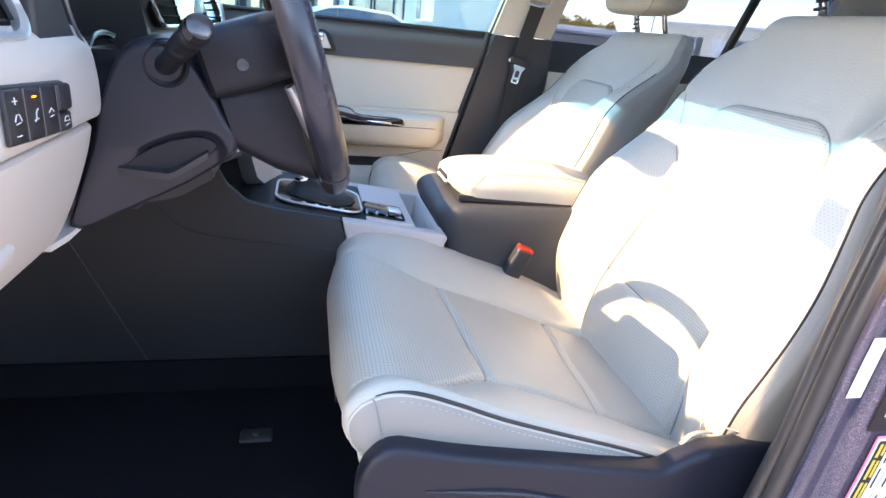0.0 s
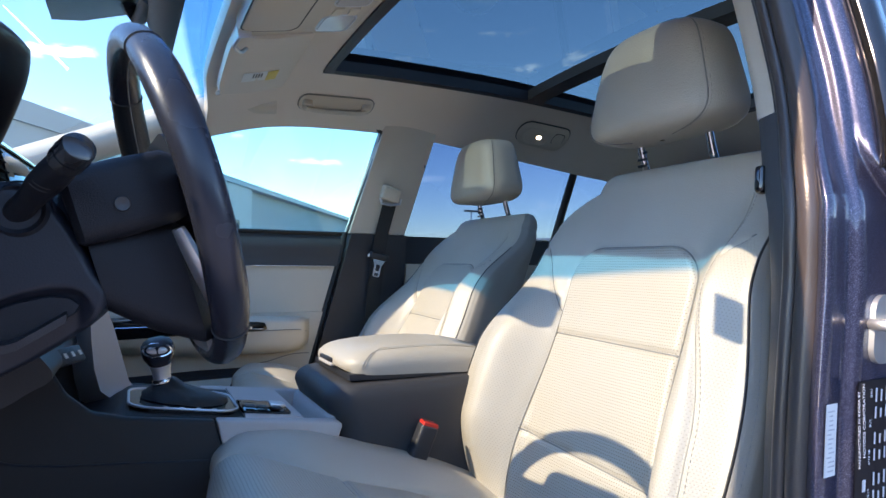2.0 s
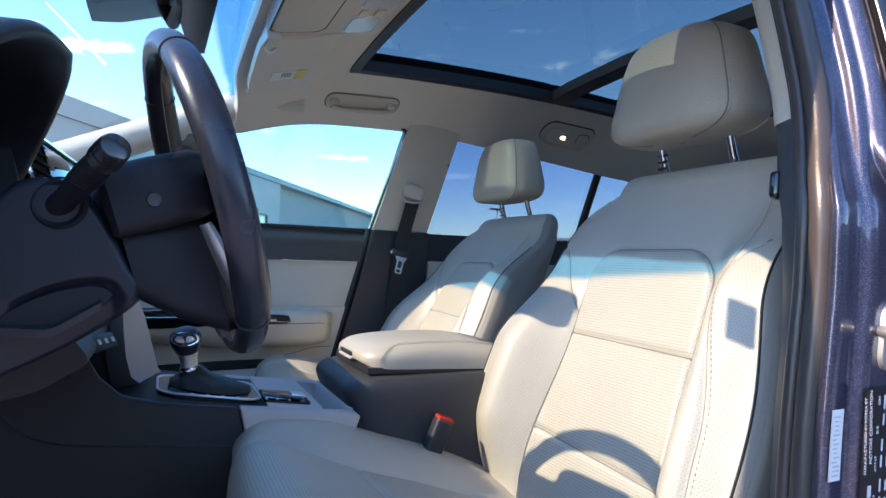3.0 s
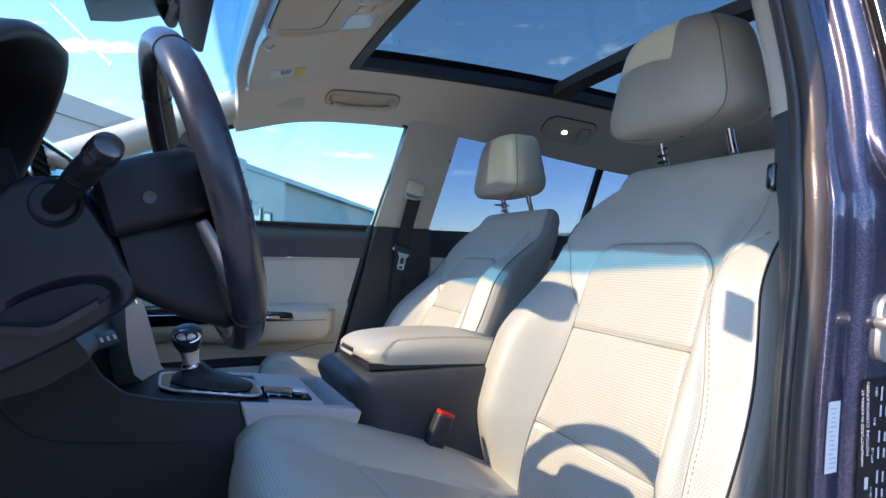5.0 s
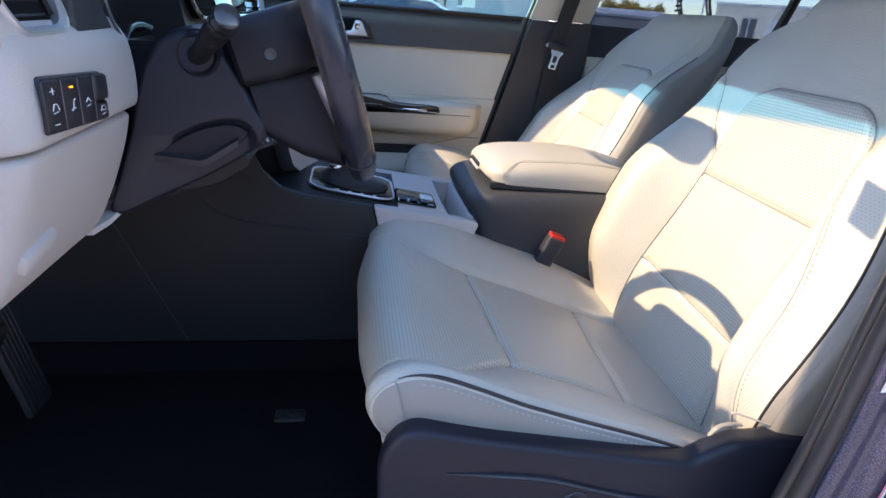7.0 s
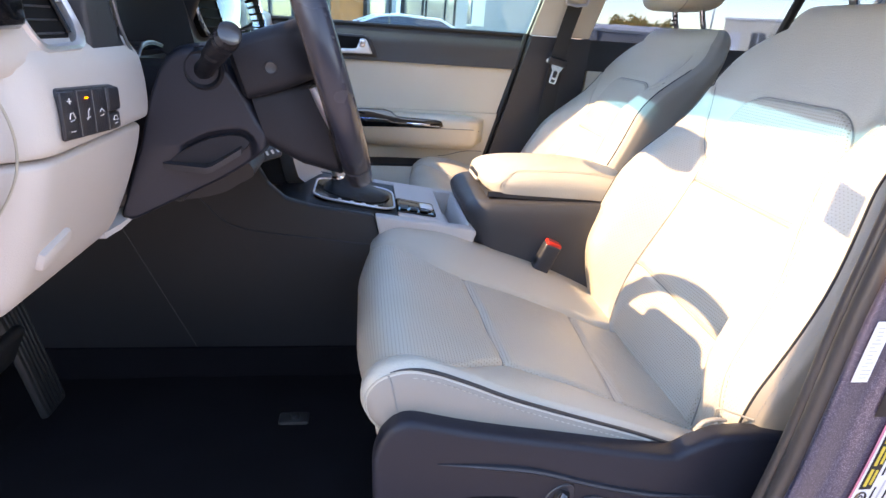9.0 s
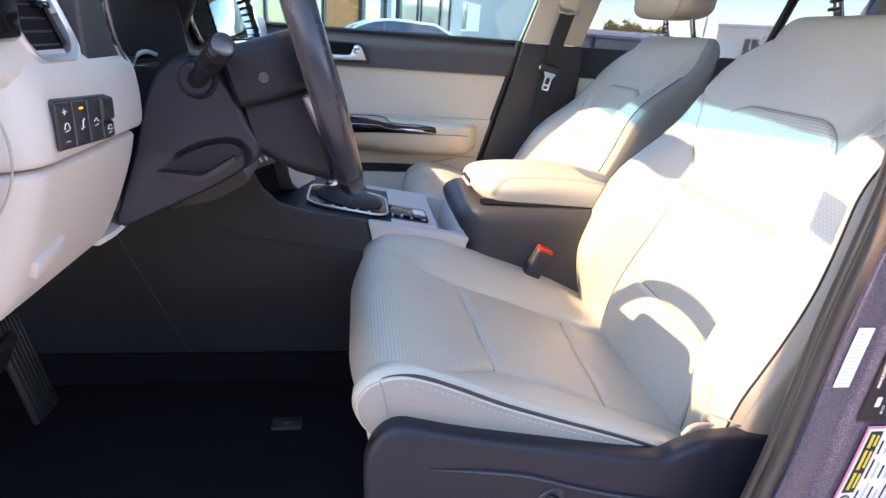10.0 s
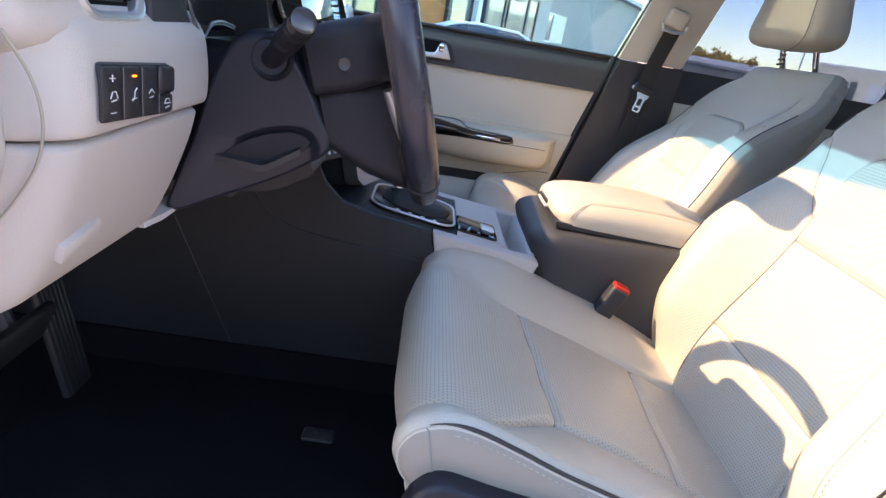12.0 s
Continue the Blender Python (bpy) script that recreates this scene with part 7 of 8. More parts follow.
def grab_handle(x0, x1):
    """A handle folded flat into its shallow bezel."""
    xc, y, hx2 = (x0 + x1) / 2, 0.528, (x1 - x0) / 2
    h = thing("grab_handle", "warm grey roof grab handle, folded up", "grab handle", (xc, y, 1.53), "grab handles")
    rim_ = [(a, b) for a, b in rrect(xc, y, hx2, 0.026, 0.022)]
    part("bezel", roof_panel(rim_, 0.003, 0.006), PILLAR_BEIGE, h, "shallow handle bezel")
    part("bezel_gap", tube([Vector((a, b, roof_z(a, b) - 0.002)) for a, b in rim_], 0.0022, 6, closed=True), SEAM, h)
    part("grip", tube(spline([(a, b, roof_z(a, b) - 0.015) for a, b in ((x0 + 0.018, 0.531), (x0 + 0.04, 0.539), (xc, 0.542), (x1 - 0.04, 0.539), (x1 - 0.018, 0.531))], 6), 0.0085, 12, flat=0.7), PILLAR_BEIGE, h, "plastic grip")
    for a in (x0 + 0.022, x1 - 0.022):
        part("foot", one_box((-0.013, -0.012, -0.011), (0.013, 0.012, 0.006), 0.005, 3, Matrix.Translation((a, 0.525, roof_z(a, 0.525) - 0.006))), PILLAR_BEIGE, h)
    return h


grab_handle(0.155, 0.365)
dome = thing("dome_lamp", "lit oval reading lamp in the headliner", "reading lamp", (0.94, 0.49, 1.53))
dsh = [(x, y) for x, y in rrect(0.962, 0.518, 0.100, 0.036, 0.034)]
dbody = part("housing", roof_panel(dsh, 0.005, 0.009), PILLAR_BEIGE, dome, "oval lamp housing")
part("housing_gap", tube([Vector((x, y, roof_z(x, y) - 0.001)) for x, y in dsh], 0.0028, 6, closed=True), PIPING, dbody, "dark gap round the housing")
lamp_pan = part("lamp_pan", roof_panel([(x, y) for x, y in rrect(0.934, 0.520, 0.052, 0.025, 0.024)], 0.0095, 0.0105), VISOR, dome, "grey reflector pan")
part("pan_rim", tube([Vector((x, y, roof_z(x, y) - 0.0105)) for x, y in rrect(0.934, 0.520, 0.052, 0.025, 0.024)], 0.0022, 6, closed=True), PILLAR_BEIGE, lamp_pan)
part("bulb", roof_panel([(x, y) for x, y in rrect(0.946, 0.521, 0.0085, 0.005, 0.0048)], 0.011, 0.013), DOME, dome, "glowing lamp lens")
part("lamp_button", roof_panel([(x, y) for x, y in rrect(1.020, 0.515, 0.020, 0.016, 0.010)], 0.0095, 0.0125), PILLAR_BEIGE, dome, "lamp switch")
part("button_gap", tube([Vector((x, y, roof_z(x, y) - 0.0095)) for x, y in rrect(1.020, 0.515, 0.021, 0.017, 0.011)], 0.0014, 6, closed=True), PIPING, dome)
mirror = thing("rear_view_mirror", "black rear-view mirror on the windscreen", "rear-view mirror", (-0.19, 0.0, 1.45))
mm = pose(-0.182, -0.085, 1.479, 0, -6, 1)
part("mirror_shell", loft([[mm @ Vector((x, y, z)) for y, z in rrect(0, 0, w, h, 0.02)] for x, w, h in ((-0.032, 0.07, 0.018), (-0.022, 0.115, 0.034), (-0.004, 0.126, 0.042), (0.004, 0.126, 0.042))]), BLACK, mirror, "black mirror shell")
part("mirror_glass", loft([[mm @ Vector((x, y, z)) for y, z in rrect(0, 0, 0.120, 0.036, 0.018)] for x in (0.0035, 0.0055)]), MIRROR, mirror, "mirror glass")
part("mirror_arm", tube([mm @ Vector((-0.03, 0, 0.0)), (-0.225, 0.01, 1.475), (-0.245, 0.0, 1.50)], 0.011, 10), BLACK, mirror)
part("camera_housing", loft([[Vector((x, y, z)) for y, z in rrect(0.0, zc, w, h, 0.012)] for x, zc, w, h in ((-0.34, 1.472, 0.045, 0.010), (-0.30, 1.486, 0.055, 0.014), (-0.22, 1.517, 0.055, 0.015), (-0.19, 1.525, 0.045, 0.012))]), BLACK, mirror, "black camera housing behind the mirror")

# ---- labels and striker on the near pillar ----
def on_pillar(x, z, out=0.0):
    """A place on the painted pillar's flat face."""
    return Vector((x, -0.7325 - out, z)) + pillar_shift(z)


def pillar_plate(name, x0, x1, z0, z1, material, parent, out, th=0.0004, label=""):
    b = grid(lambda x, z: on_pillar(x, z, out), [x0, x1], frange(z0, z1, 6))
    grid(lambda x, z: on_pillar(x, z, out + th), [x0, x1], frange(z0, z1, 6), bm=b)
    return part(name, b, material, parent, label)


def words(text, size, parent, x, z, material, out=0.0012):
    """Lettering that climbs the pillar, read from its foot upwards."""
    c = bpy.data.curves.new("lettering", "FONT")
    c.body, c.size, c.align_x, c.extrude = text, size, "LEFT", 0.0001
    tmp = new("lettering", c)
    deps = bpy.context.evaluated_depsgraph_get()
    me = bpy.data.meshes.new_from_object(tmp.evaluated_get(deps))
    bpy.data.objects.remove(tmp)
    m = Matrix.Translation(on_pillar(x, z, out)) @ Matrix(((0, -1, 0, 0), (0, 0, -1, 0), (1, 0, 0, 0), (0, 0, 0, 1)))
    me.transform(m)
    me.materials.append(material)
    ob = new("lettering", me)
    ob.parent = parent
    ob.matrix_parent_inverse = Matrix.Translation(-parent.location) if parent.parent is None else Matrix.Identity(4)
    return ob


plate = thing("maker_plate", "black certification label with white print on the door pillar", "label", (0.36, -0.733, 0.94))
pillar_plate("plate", 0.3175, 0.385, 0.894, 1.003, LABEL_BLACK, plate, 0.0004, label="black foil label")
words("MANUFACTURED IN KOREA BY", 0.0046, plate, 0.3255, 0.930, WHITE_INK)
words("MOTORS CORPORATION", 0.0055, plate, 0.3330, 0.938, WHITE_INK)
words("4773 LB", 0.0040, plate, 0.3400, 0.931, WHITE_INK)
words("BU2", 0.0040, plate, 0.3400, 0.963, WHITE_INK)
words("GBU", 0.0040, plate, 0.3400, 0.988, WHITE_INK)
words("09/19", 0.0040, plate, 0.3400, 0.902, WHITE_INK)
pillar_plate("maker_mark", 0.3280, 0.3330, 0.910, 0.920, WHITE_INK, plate, 0.0012)
for r in range(4):
    x = 0.3450 + r * 0.0085
    for z0, z1 in ((0.900, 0.909), (0.913, 0.924), (0.934, 0.944), (0.948, 0.958), (0.970, 0.980), (0.984, 0.996)):
        pillar_plate("print_bar", x, x + 0.0022, z0, z1 - 0.002 * ((r * 3) % 2), WHITE_INK, plate, 0.0012)
tyre_label = thing("tyre_label", "white and yellow tyre pressure label with pink edge", "label", (0.36, -0.733, 0.82))
pillar_plate("plate", 0.3330, 0.400, 0.790, 0.888, LABEL_PINK, tyre_label, 0.0004)
pillar_plate("field", 0.3352, 0.398, 0.7925, 0.8855, LABEL_WHITE, tyre_label, 0.0010)
pillar_plate("heading", 0.3372, 0.3500, 0.812, 0.8830, DARK_INK, tyre_label, 0.0016, label="black heading")
for k, (z0, z1) in enumerate(((0.816, 0.836), (0.840, 0.862), (0.865, 0.880))):
    pillar_plate("print_bar", 0.3395, 0.3425, z0, z1, LABEL_YELLOW, tyre_label, 0.0022)
    pillar_plate("print_bar", 0.3450, 0.3475, z0 + 0.002, z1 - 0.001, LABEL_YELLOW, tyre_label, 0.0022)
part("tyre_symbol", tube([on_pillar(0.3436 + 0.0052 * math.cos(a), 0.8020 + 0.0062 * math.sin(a), 0.0020) for a in [2 * math.pi * i / 20 for i in range(20)]], 0.0009, 6, closed=True), DARK_INK, tyre_label, "round tyre symbol")
part("tyre_hub", tube([on_pillar(0.3436 + 0.0022 * math.cos(a), 0.8020 + 0.0026 * math.sin(a), 0.0020) for a in [2 * math.pi * i / 14 for i in range(14)]], 0.0006, 6, closed=True), DARK_INK, tyre_label)
for k in range(6):
    for z0, z1 in ((0.797, 0.822), (0.828, 0.851), (0.857, 0.880)):
        pillar_plate("print_bar", 0.3540 + k * 0.0070, 0.3558 + k * 0.0070, z0, z1 - 0.004 * ((k + int(z0 * 1000)) % 3), PRINT_GREY if k % 2 else DARK_INK, tyre_label, 0.0016)
strip_label = thing("barcode_sticker", "narrow white sticker with faint print on the pillar flange", "sticker", (0.30, -0.723, 0.955))
b = grid(lambda x, z: Vector((x, -0.7238, z)) + pillar_shift(z), [0.2885, 0.3045], frange(0.925, 0.985, 6))
grid(lambda x, z: Vector((x, -0.7243, z)) + pillar_shift(z), [0.2885, 0.3045], frange(0.925, 0.985, 6), bm=b)
part("sticker", b, LABEL_WHITE, strip_label)
rnd = random.Random(5)
for k in range(14):
    z0 = 0.929 + k * 0.0038
    x0 = 0.2905 + rnd.uniform(0, 0.003)
    b = grid(lambda x, z: Vector((x, -0.7246, z)) + pillar_shift(z), [x0, x0 + rnd.uniform(0.005, 0.010)], [z0, z0 + 0.0012])
    part("print_bar", b, PRINT_GREY, strip_label)
striker = thing("door_striker", "galvanised steel door striker bolted to the pillar", "door striker", (0.375, -0.733, 1.045))
part("base_plate", loft([[on_pillar(x, z, o) for x, z in rrect(0.358, 1.047, 0.026, 0.030, 0.014)] for o in (-0.001, 0.004)]), STEEL, striker, "steel striker plate")
part("loop", tube(spline([on_pillar(0.334, 1.052, 0.0), on_pillar(0.326, 1.052, 0.014), on_pillar(0.342, 1.052, 0.026), on_pillar(0.365, 1.052, 0.026), on_pillar(0.376, 1.052, 0.0)], 6), 0.0052, 10), STEEL, striker, "steel striker loop")
for z in (1.066, 1.024):
    part("bolt", lathe([(0.0, 0), (0.008, 0), (0.008, 0.003), (0.005, 0.004), (0.0, 0.004)], along(on_pillar(0.368, z, 0.003), on_pillar(0.368, z, 0.1)), 12), STEEL, striker)

# ---- rear seat, seen between and over the front seats ----
bench = thing("rear_bench", "pale leather rear bench with head restraints", "bench seat", (1.2, 0, FLOOR))
part("bench_cushion", one_box((0.85, -0.62, 0.60), (1.35, 0.62, 0.82), 0.05, 4), LEATHER, bench, "pale leather bench cushion")
part("bench_back", one_box((-0.07, -0.62, 0.0), (0.07, 0.62, 0.52), 0.05, 4, pose(1.42, 0, 0.72, 0, 20, 0)), LEATHER, bench, "pale leather bench back")
for y in (-0.36, 0.36):
    part("headrest", one_box((-0.045, -0.13, -0.075), (0.045, 0.13, 0.075), 0.04, 4, pose(1.60, y, 1.36, 0, 14, 0)), LEATHER, bench, "pale leather rear head restraint")
    for d in (-0.06, 0.06):
        part("headrest_post", tube([(1.575, y + d, 1.18), (1.60, y + d, 1.31)], 0.006, 10), CHROME, bench)
solo("parcel_cover", one_box((1.55, -0.60, 1.02), (1.95, 0.60, 1.05), 0.01), BLACK_SOFT, "dark luggage cover behind the rear seat", "luggage cover")


# ---- outside: car park, long showroom building, parked cars, tree, far buildings ----
solo("ground", grid(lambda x, y: Vector((x, y, GROUND + 0.0 * x)), frange(-900, 900, 12), frange(-900, 900, 12)), ASPHALT, "car park ground, paled for bounce light, reaching the horizon", "ground", "structure")

# the long building: its front runs along WALL_DIR from near the car into the distance
WALL_P, WALL_DIR = Vector((5.5, 32.3, 0)), Vector((0.535, 0.845, 0)).normalized()
WALL_OUT = Vector((WALL_DIR.y, -WALL_DIR.x, 0))
TOP_Z = 5.15


def wall(k, out, z):
    """A place k metres along the building's front, out in front of it, at a height."""
    return WALL_P + WALL_DIR * k + WALL_OUT * out + Vector((0, 0, z))


def wbox(k0, k1, o0, o1, z0, z1):
    b = bmesh.new()
    v = [b.verts.new(wall(k, o, z)) for k in (k0, k1) for o in (o0, o1) for z in (z0, z1)]
    for f in ((0, 1, 3, 2), (4, 6, 7, 5), (0, 4, 5, 1), (2, 3, 7, 6), (0, 2, 6, 4), (1, 5, 7, 3)):
        b.faces.new([v[i] for i in f])
    return b


hall = thing("showroom_building", "long pale stucco building with dark roof coping", "building", wall(0, 0, GROUND))
part("wall", wbox(-24.3, -0.02, -9, 0.0, GROUND, TOP_Z), STUCCO, hall, "pale stucco front")
part("wall", wbox(0.02, 34, -9, -0.45, GROUND, TOP_Z), STUCCO_SHADED, hall, "stucco wing, darkened for its shade")
part("parapet", wbox(-30, -5.0, -4, 0.12, TOP_Z - 0.2, TOP_Z + 0.42), STUCCO, hall, "raised parapet")
part("end_wing", wbox(-40, -24.4, -9, 0.3, GROUND, TOP_Z + 0.3), STUCCO_SHADED, hall, "darkened wing nearest the car")
part("coping", wbox(-5.0, 34, -0.6, 0.10, TOP_Z, TOP_Z + 0.28), COPING, hall, "dark metal coping")
part("roof", wbox(-24, 34, -9, -0.5, TOP_Z - 0.1, TOP_Z - 0.02), COPING, hall)
part("recess", wbox(0.4, 3.6, -0.448, -0.40, 1.5, 3.0), CREAM, hall, "cream window recess")
part("vent_box", wbox(-4.6, -3.8, 0.0, 0.25, 3.0, 3.7), COPING, hall, "grey wall box")


def front_window(k0, k1, z0, z1, frame_mat, mullions, out=0.03):
    w = part("window", wbox(k0, k1, out - 0.02, out, z0, z1), WINDOW_DARK, hall, "dark reflecting window")
    t = 0.10
    for a, b_, c, d in ((k0 - t, k0, z0 - t, z1 + t), (k1, k1 + t, z0 - t, z1 + t), (k0, k1, z1, z1 + t), (k0, k1, z0 - t, z0)):
        part("frame", wbox(a, b_, out - 0.02, out + 0.06, c, d), frame_mat, w)
    for i in range(1, mullions + 1):
        k = k0 + (k1 - k0) * i / (mullions + 1)
        part("mullion", wbox(k - t / 2, k + t / 2, out, out + 0.05, z0, z1), frame_mat, w)


front_window(-7.25, -5.5, 1.45, 3.4, FRAME_DARK, 0)
front_window(-5.05, -3.05, 1.45, 3.4, FRAME_DARK, 0)
front_window(-2.85, -1.85, 1.45, 3.2, FRAME_DARK, 0)
front_window(0.6, 1.5, 1.55, 2.9, FRAME_WHITE, 0, -0.39)
front_window(-17.0, -14.8, 0.4, 2.7, FRAME_DARK, 1)
front_window(-14.2, -12.9, 0.4, 2.7, FRAME_DARK, 1)
front_window(-10.3, -8.55, 0.5, 3.4, FRAME_DARK, 0)
part("orange_panel", wbox(-20.5, -17.4, 0.0, 0.08, GROUND, 2.9), BRICK_ORANGE, hall, "orange cladding by the entrance")
part("orange_panel", wbox(-12.75, -10.6, 0.0, 0.08, GROUND, 3.6), BRICK_ORANGE, hall, "orange cladding by the entrance")
part("white_pier", wbox(-8.42, -8.06, 0.02, 0.30, GROUND, 3.6), FRAME_WHITE, hall)
for k in (-17.2, -14.5, -10.5, -7.5):
    part("pier", wbox(k - 0.12, k + 0.12, 0.02, 0.25, GROUND, 3.0), FRAME_DARK, hall)
part("kerb_band", wbox(-24, 34, 0.0, 0.5, GROUND, GROUND + 0.15), STUCCO, hall)


def parked_car(name, label, m, length, width, height, paint_mat, boxy=False, rails=False, glass_mat=CAR_GLASS):
    """A simple parked car: body, glasshouse, wheels, rails; m lays it out, x along the car."""
    car = thing(name, label, "car", m.translation)
    h = height
    belt_z = h * 0.60
    L, W = length / 2, width / 2
    prof = [(-L, 0.28), (-L + 0.02, 0.62), (-L + 0.25, belt_z * 0.86), (-L * 0.42, belt_z), (L * 0.80, belt_z + 0.02), (L - 0.05, belt_z * 0.95), (L, 0.55), (L - 0.03, 0.28)]
    rings = []
    for y, s in ((-W, 0.94), (-W + 0.06, 1.0), (W - 0.06, 1.0), (W, 0.94)):
        rings.append([m @ Vector((x * s, y, 0.28 + (z - 0.28) * (0.97 if s < 1 else 1))) for x, z in prof])
    body = part("body", loft(rings), paint_mat, car, "", 50)
    if boxy:
        gh = [(-L * 0.46, belt_z), (-L * 0.24, h - 0.06), (-L * 0.1, h), (L * 0.72, h - 0.03), (L * 0.88, belt_z)]
    else:
        gh = [(-L * 0.62, belt_z), (-L * 0.40, h - 0.22), (-L * 0.20, h - 0.05), (L * 0.02, h), (L * 0.50, h - 0.05), (L * 0.92, belt_z + 0.02)]
    rings = [[m @ Vector((x + (0.02 if i else 0), sgn * w, z)) for i, (x, z) in enumerate(gh)] for sgn, w in ((-1, W - 0.16), (-1, W - 0.22), (1, W - 0.22), (1, W - 0.16))]
    b = bmesh.new()
    lowr = [[m @ Vector((x, sgn * (W - 0.06 if z <= belt_z + 0.03 else W - 0.20), z)) for x, z in gh] for sgn in (-1, 1)]
    loft(lowr, True, b)
    part("glasshouse", b, glass_mat, car, "car windows")
    top = [p for p in gh if p[1] > belt_z + 0.1]
    for sgn in (-1, 1):
        part("roof_edge", tube([m @ Vector((x, sgn * (W - 0.205 if z > belt_z + 0.05 else W - 0.07), z)) for x, z in gh], 0.085 if boxy else 0.035, 8), paint_mat, car)
        mid = gh[2][0] + 0.25
        part("door_post", tube([m @ Vector((mid, sgn * (W - 0.055), belt_z)), m @ Vector((mid, sgn * (W - 0.195), h - 0.05))], 0.035, 6), BLACK, car)
    rp = [m @ Vector((x, y, z + 0.012)) for x, z in top for y in (-W + 0.19, W - 0.19)]
    b = bmesh.new()
    vs = [b.verts.new(p) for p in rp]
    for i in range(0, len(vs) - 2, 2):
        b.faces.new((vs[i], vs[i + 1], vs[i + 3], vs[i + 2]))
    part("roof", b, paint_mat, car)
    for x in (-L * 0.62, L * 0.62):
        for sgn in (-1, 1):
            c, o = m @ Vector((x, sgn * (W - 0.2), 0.33)), m @ Vector((x, sgn * W, 0.33))
            wh = part("wheel", lathe([(0.0, 0.0), (0.33, 0.0), (0.34, 0.04), (0.34, 0.17), (0.31, 0.21), (0.22, 0.215), (0.0, 0.20)], along(c, o), 24), TYRE, car)
            part("wheel_rim", lathe([(0.21, 0.212), (0.20, 0.222), (0.05, 0.212), (0.0, 0.22)], along(c, o), 18), SATIN, wh)
    if rails:
        for sgn in (-1, 1):
            part("roof_rail", tube([m @ Vector((x, sgn * (W - 0.28), h + 0.07)) for x in (-L * 0.10, L * 0.3, L * 0.66)], 0.022, 6), LABEL_WHITE, car, "pale roof rail")
            for x in (-L * 0.05, L * 0.6):
                part("rail_foot", one_box((x - 0.05, sgn * (W - 0.28) - 0.02, h - 0.04), (x + 0.05, sgn * (W - 0.28) + 0.02, h + 0.09), 0.01, 1, m), BLACK, car)
    return car


parked_car("white_car", "white hatchback parked across the lane", pose(0.65, 15.6, GROUND, 0, 0, 8), 4.6, 1.8, 1.36, CAR_WHITE)
parked_car("parked_suv", "pale warm-white off-road car with pale roof rails", pose(5.8, 13.77, GROUND, 0, 0, -24.7), 4.9, 1.9, 1.38, CAR_CREAM, True, True, CAR_GLASS_WARM)
parked_car("dark_suv", "dark car parked in the far row", pose(-3.6, 15.5, GROUND, 0, 0, 95), 4.5, 1.8, 1.12, CAR_SILVER, True)


def building(name, label, centre, size, turn, wall_mat, windows):
    m = pose(*centre, GROUND, 0, 0, turn)
    o = thing(name, label, "building", m.translation)
    part("wall", one_box((-size[0] / 2, -size[1] / 2, 0), (size[0] / 2, size[1] / 2, size[2]), 0.02, 1, m), wall_mat, o)
    part("roof", one_box((-size[0] / 2 - 0.1, -size[1] / 2 - 0.1, size[2]), (size[0] / 2 + 0.1, size[1] / 2 + 0.1, size[2] + 0.25), 0.02, 1, m), FRAME_WHITE, o, "pale roof edge")
    for k in range(windows):
        x = -size[0] / 2 + size[0] * (k + 0.5) / windows
        w = part("window", one_box((x - 0.7, -size[1] / 2 - 0.03, size[2] * 0.15), (x + 0.7, -size[1] / 2 + 0.1, size[2] * 0.72), 0, 1, m), WINDOW_DARK if k % 2 else FRAME_WHITE, o)
        part("frame", one_box((x - 0.05, -size[1] / 2 - 0.06, size[2] * 0.15), (x + 0.05, -size[1] / 2 - 0.02, size[2] * 0.72), 0, 1, m), FRAME_WHITE, w)
    return o


building("cream_building", "flat-roofed cream building across the road", (45.0, 58.0), (12.0, 9.0, 4.0), -52, CREAM, 5)
pole = thing("light_pole", "tall car-park light pole with twin lamp heads", "street lamp", (31.5, 52, GROUND))
part("pole", tube([(31.5, 52, GROUND), (31.5, 52, 6.9)], 0.08, 8), SATIN, pole)
for sgn in (-1, 1):
    part("lamp_head", one_box((31.5 + sgn * 0.3 - 0.55, 51.8, 6.75), (31.5 + sgn * 0.3 + 0.55, 52.2, 6.92), 0.03, 1), FRAME_DARK, pole)


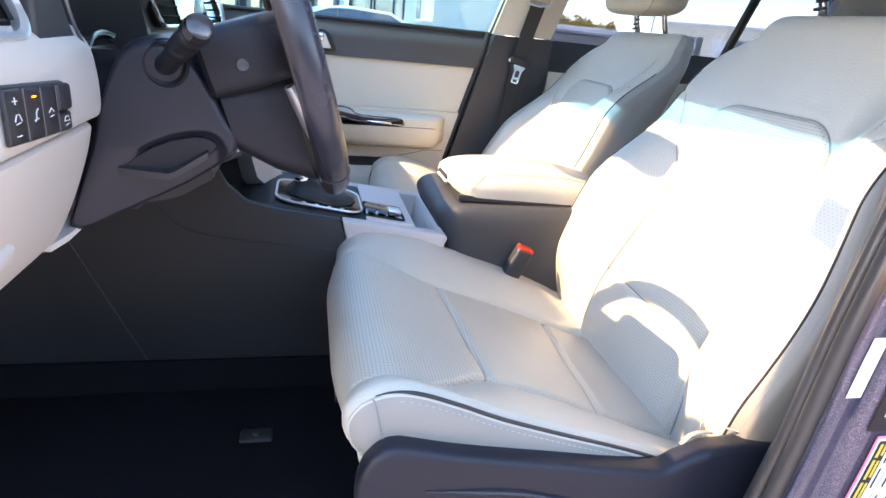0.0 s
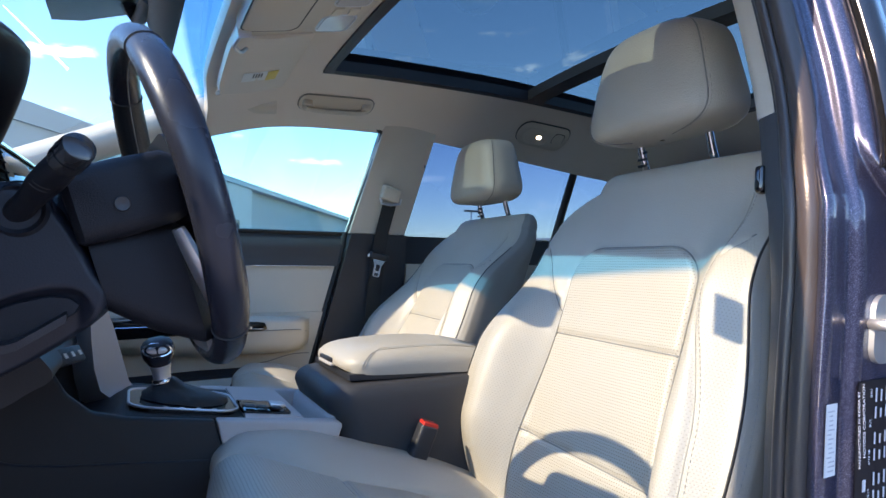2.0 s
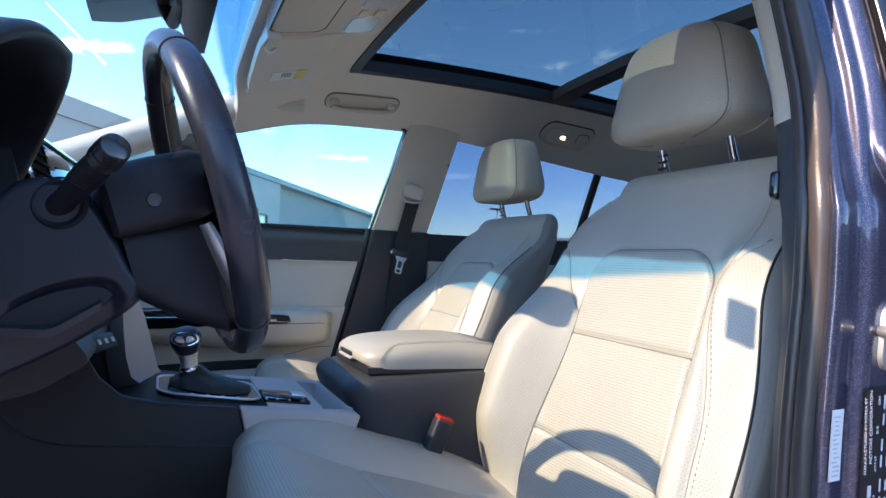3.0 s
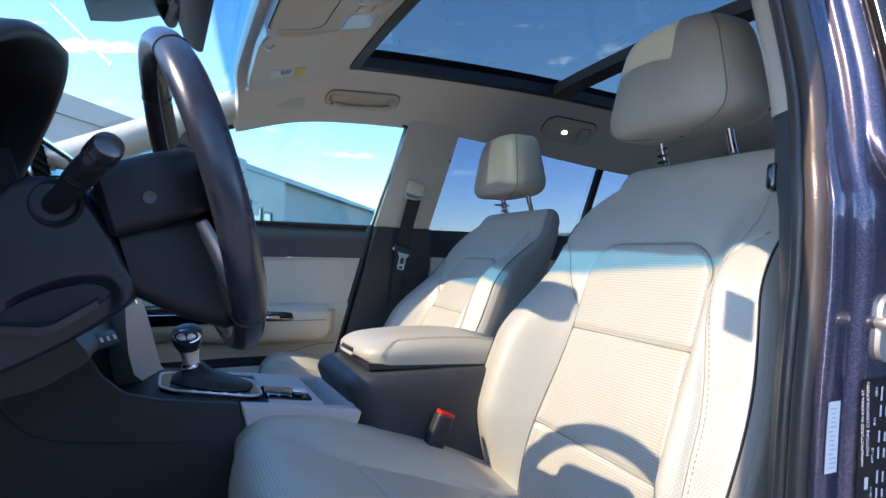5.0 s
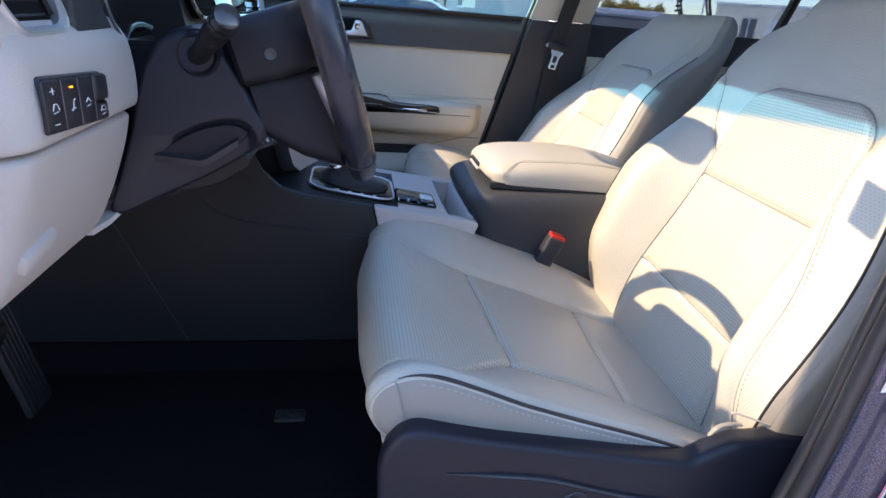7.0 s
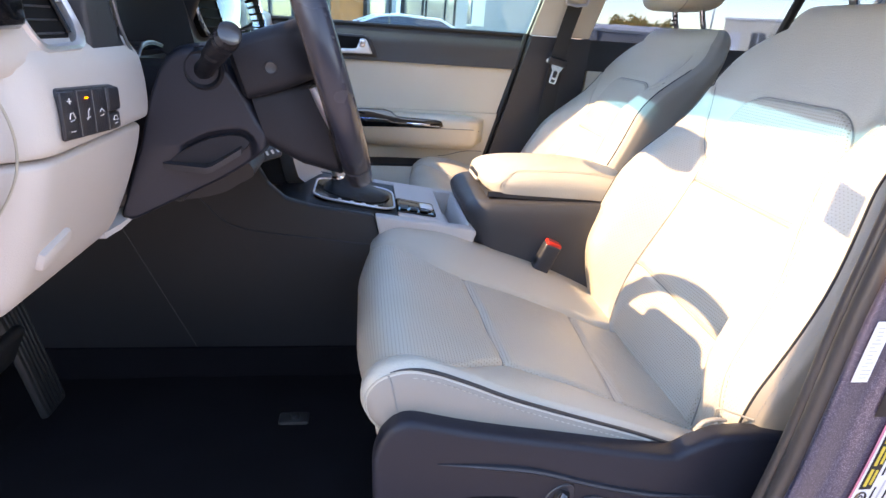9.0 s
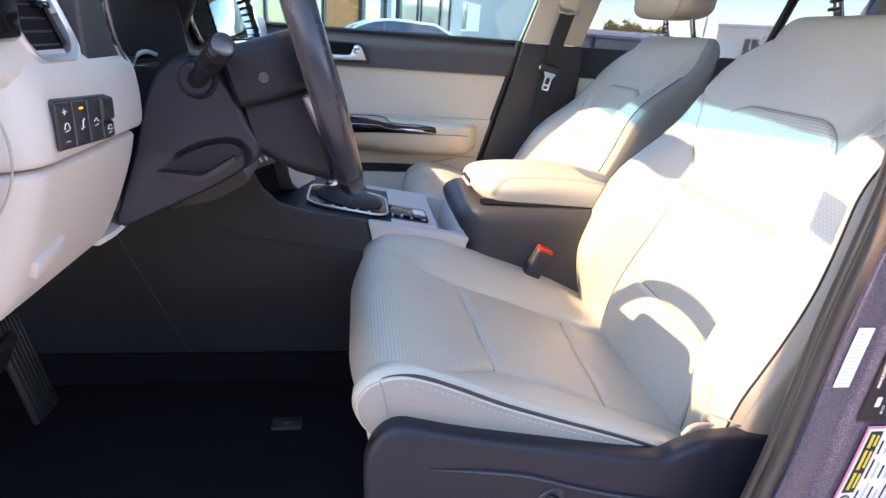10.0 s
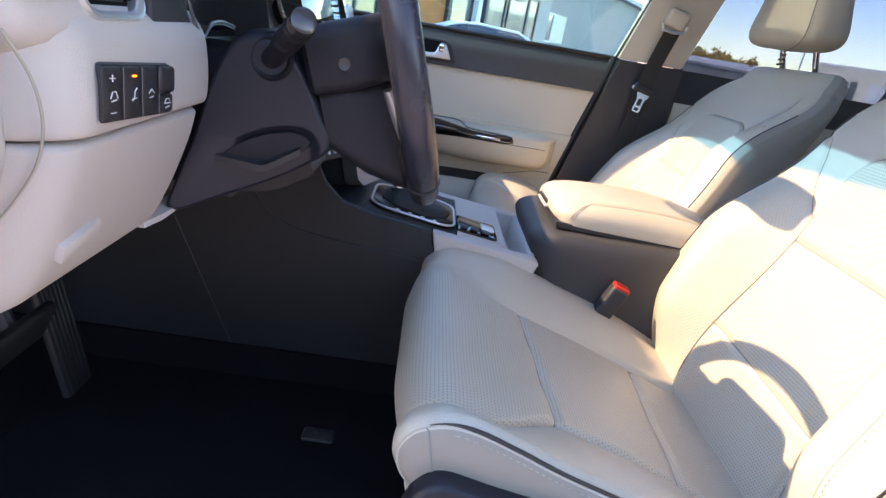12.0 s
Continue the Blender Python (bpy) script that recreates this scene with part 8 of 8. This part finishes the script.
def tree(at, height, spread, seed):
    rnd = random.Random(seed)
    at = Vector(at)
    t = thing("tree", "bushy tree with yellow autumn leaves", "tree", at)
    trunk = tube([at, at + Vector((0.05, 0, height * 0.3)), at + Vector((-0.05, 0.05, height * 0.7))], [0.16, 0.12, 0.05], 8)
    leaves = bmesh.new()
    for k in range(9):
        a = k * 2.4
        tip = at + Vector((math.cos(a) * spread * rnd.uniform(0.5, 0.9), math.sin(a) * spread * rnd.uniform(0.5, 0.9), height * rnd.uniform(0.55, 0.95)))
        root = at + Vector((0, 0, height * rnd.uniform(0.25, 0.5)))
        tube([root, root.lerp(tip, 0.5) + Vector((0, 0, 0.15)), tip], [0.06, 0.04, 0.015], 6, bm=trunk)
        for j in range(520):
            p = root.lerp(tip, rnd.uniform(0.45, 1.08)) + Vector([rnd.gauss(0, spread * 0.18) for _ in range(3)])
            s = rnd.uniform(0.09, 0.19)
            q = Euler((rnd.uniform(0, 6), rnd.uniform(0, 6), rnd.uniform(0, 6))).to_matrix()
            leaves.faces.new([leaves.verts.new(p + q @ Vector(c) * s) for c in ((-1, 0, 0), (0, -0.6, 0.1), (1, 0, 0), (0, 0.6, 0.1))])
    part("trunk", trunk, BARK, t)
    part("crown", leaves, LEAF, t, "yellow autumn leaves")
    return t


tree((23.0, 50.0, GROUND), 3.1, 1.7, 3)
tree((25.5, 51.0, GROUND), 2.7, 1.5, 4)
tree((44.0, 70.0, GROUND), 2.2, 1.6, 5)
b = bmesh.new()
rnd = random.Random(8)
for k in range(2600):
    x, y = rnd.uniform(20, 75), rnd.uniform(60, 68)
    h = rnd.uniform(0.4, 1.0)
    b.faces.new([b.verts.new(p) for p in ((x - 0.12, y, GROUND), (x + 0.12, y, GROUND), (x + rnd.uniform(-0.2, 0.2), y, GROUND + h))])
solo("dry_grass", b, GRASS, "strip of dry yellow grass beyond the car park", "grass", "stuff")
# the trail's glow stands in for sunlight on it
trail = tube([(-640, 3760, 1345), (-355, 3890, 1090)], [2.5, 7], 6)
solo("backdrop_vapour_trail", trail, glow("vapour trail", (1, 1, 1), 0.55), "thin white vapour trail high in the sky, its sunlight given as glow", "backdrop", "structure")

# unseen dark wall, added to cut the light entering at the open door
solo("wall_yard", one_box((-16.0, -7.35, GROUND), (18.0, -7.0, GROUND + 2.4), 0.03), DARK_WALL, "unseen dark wall added to hold back light on the door side", "wall", "structure")
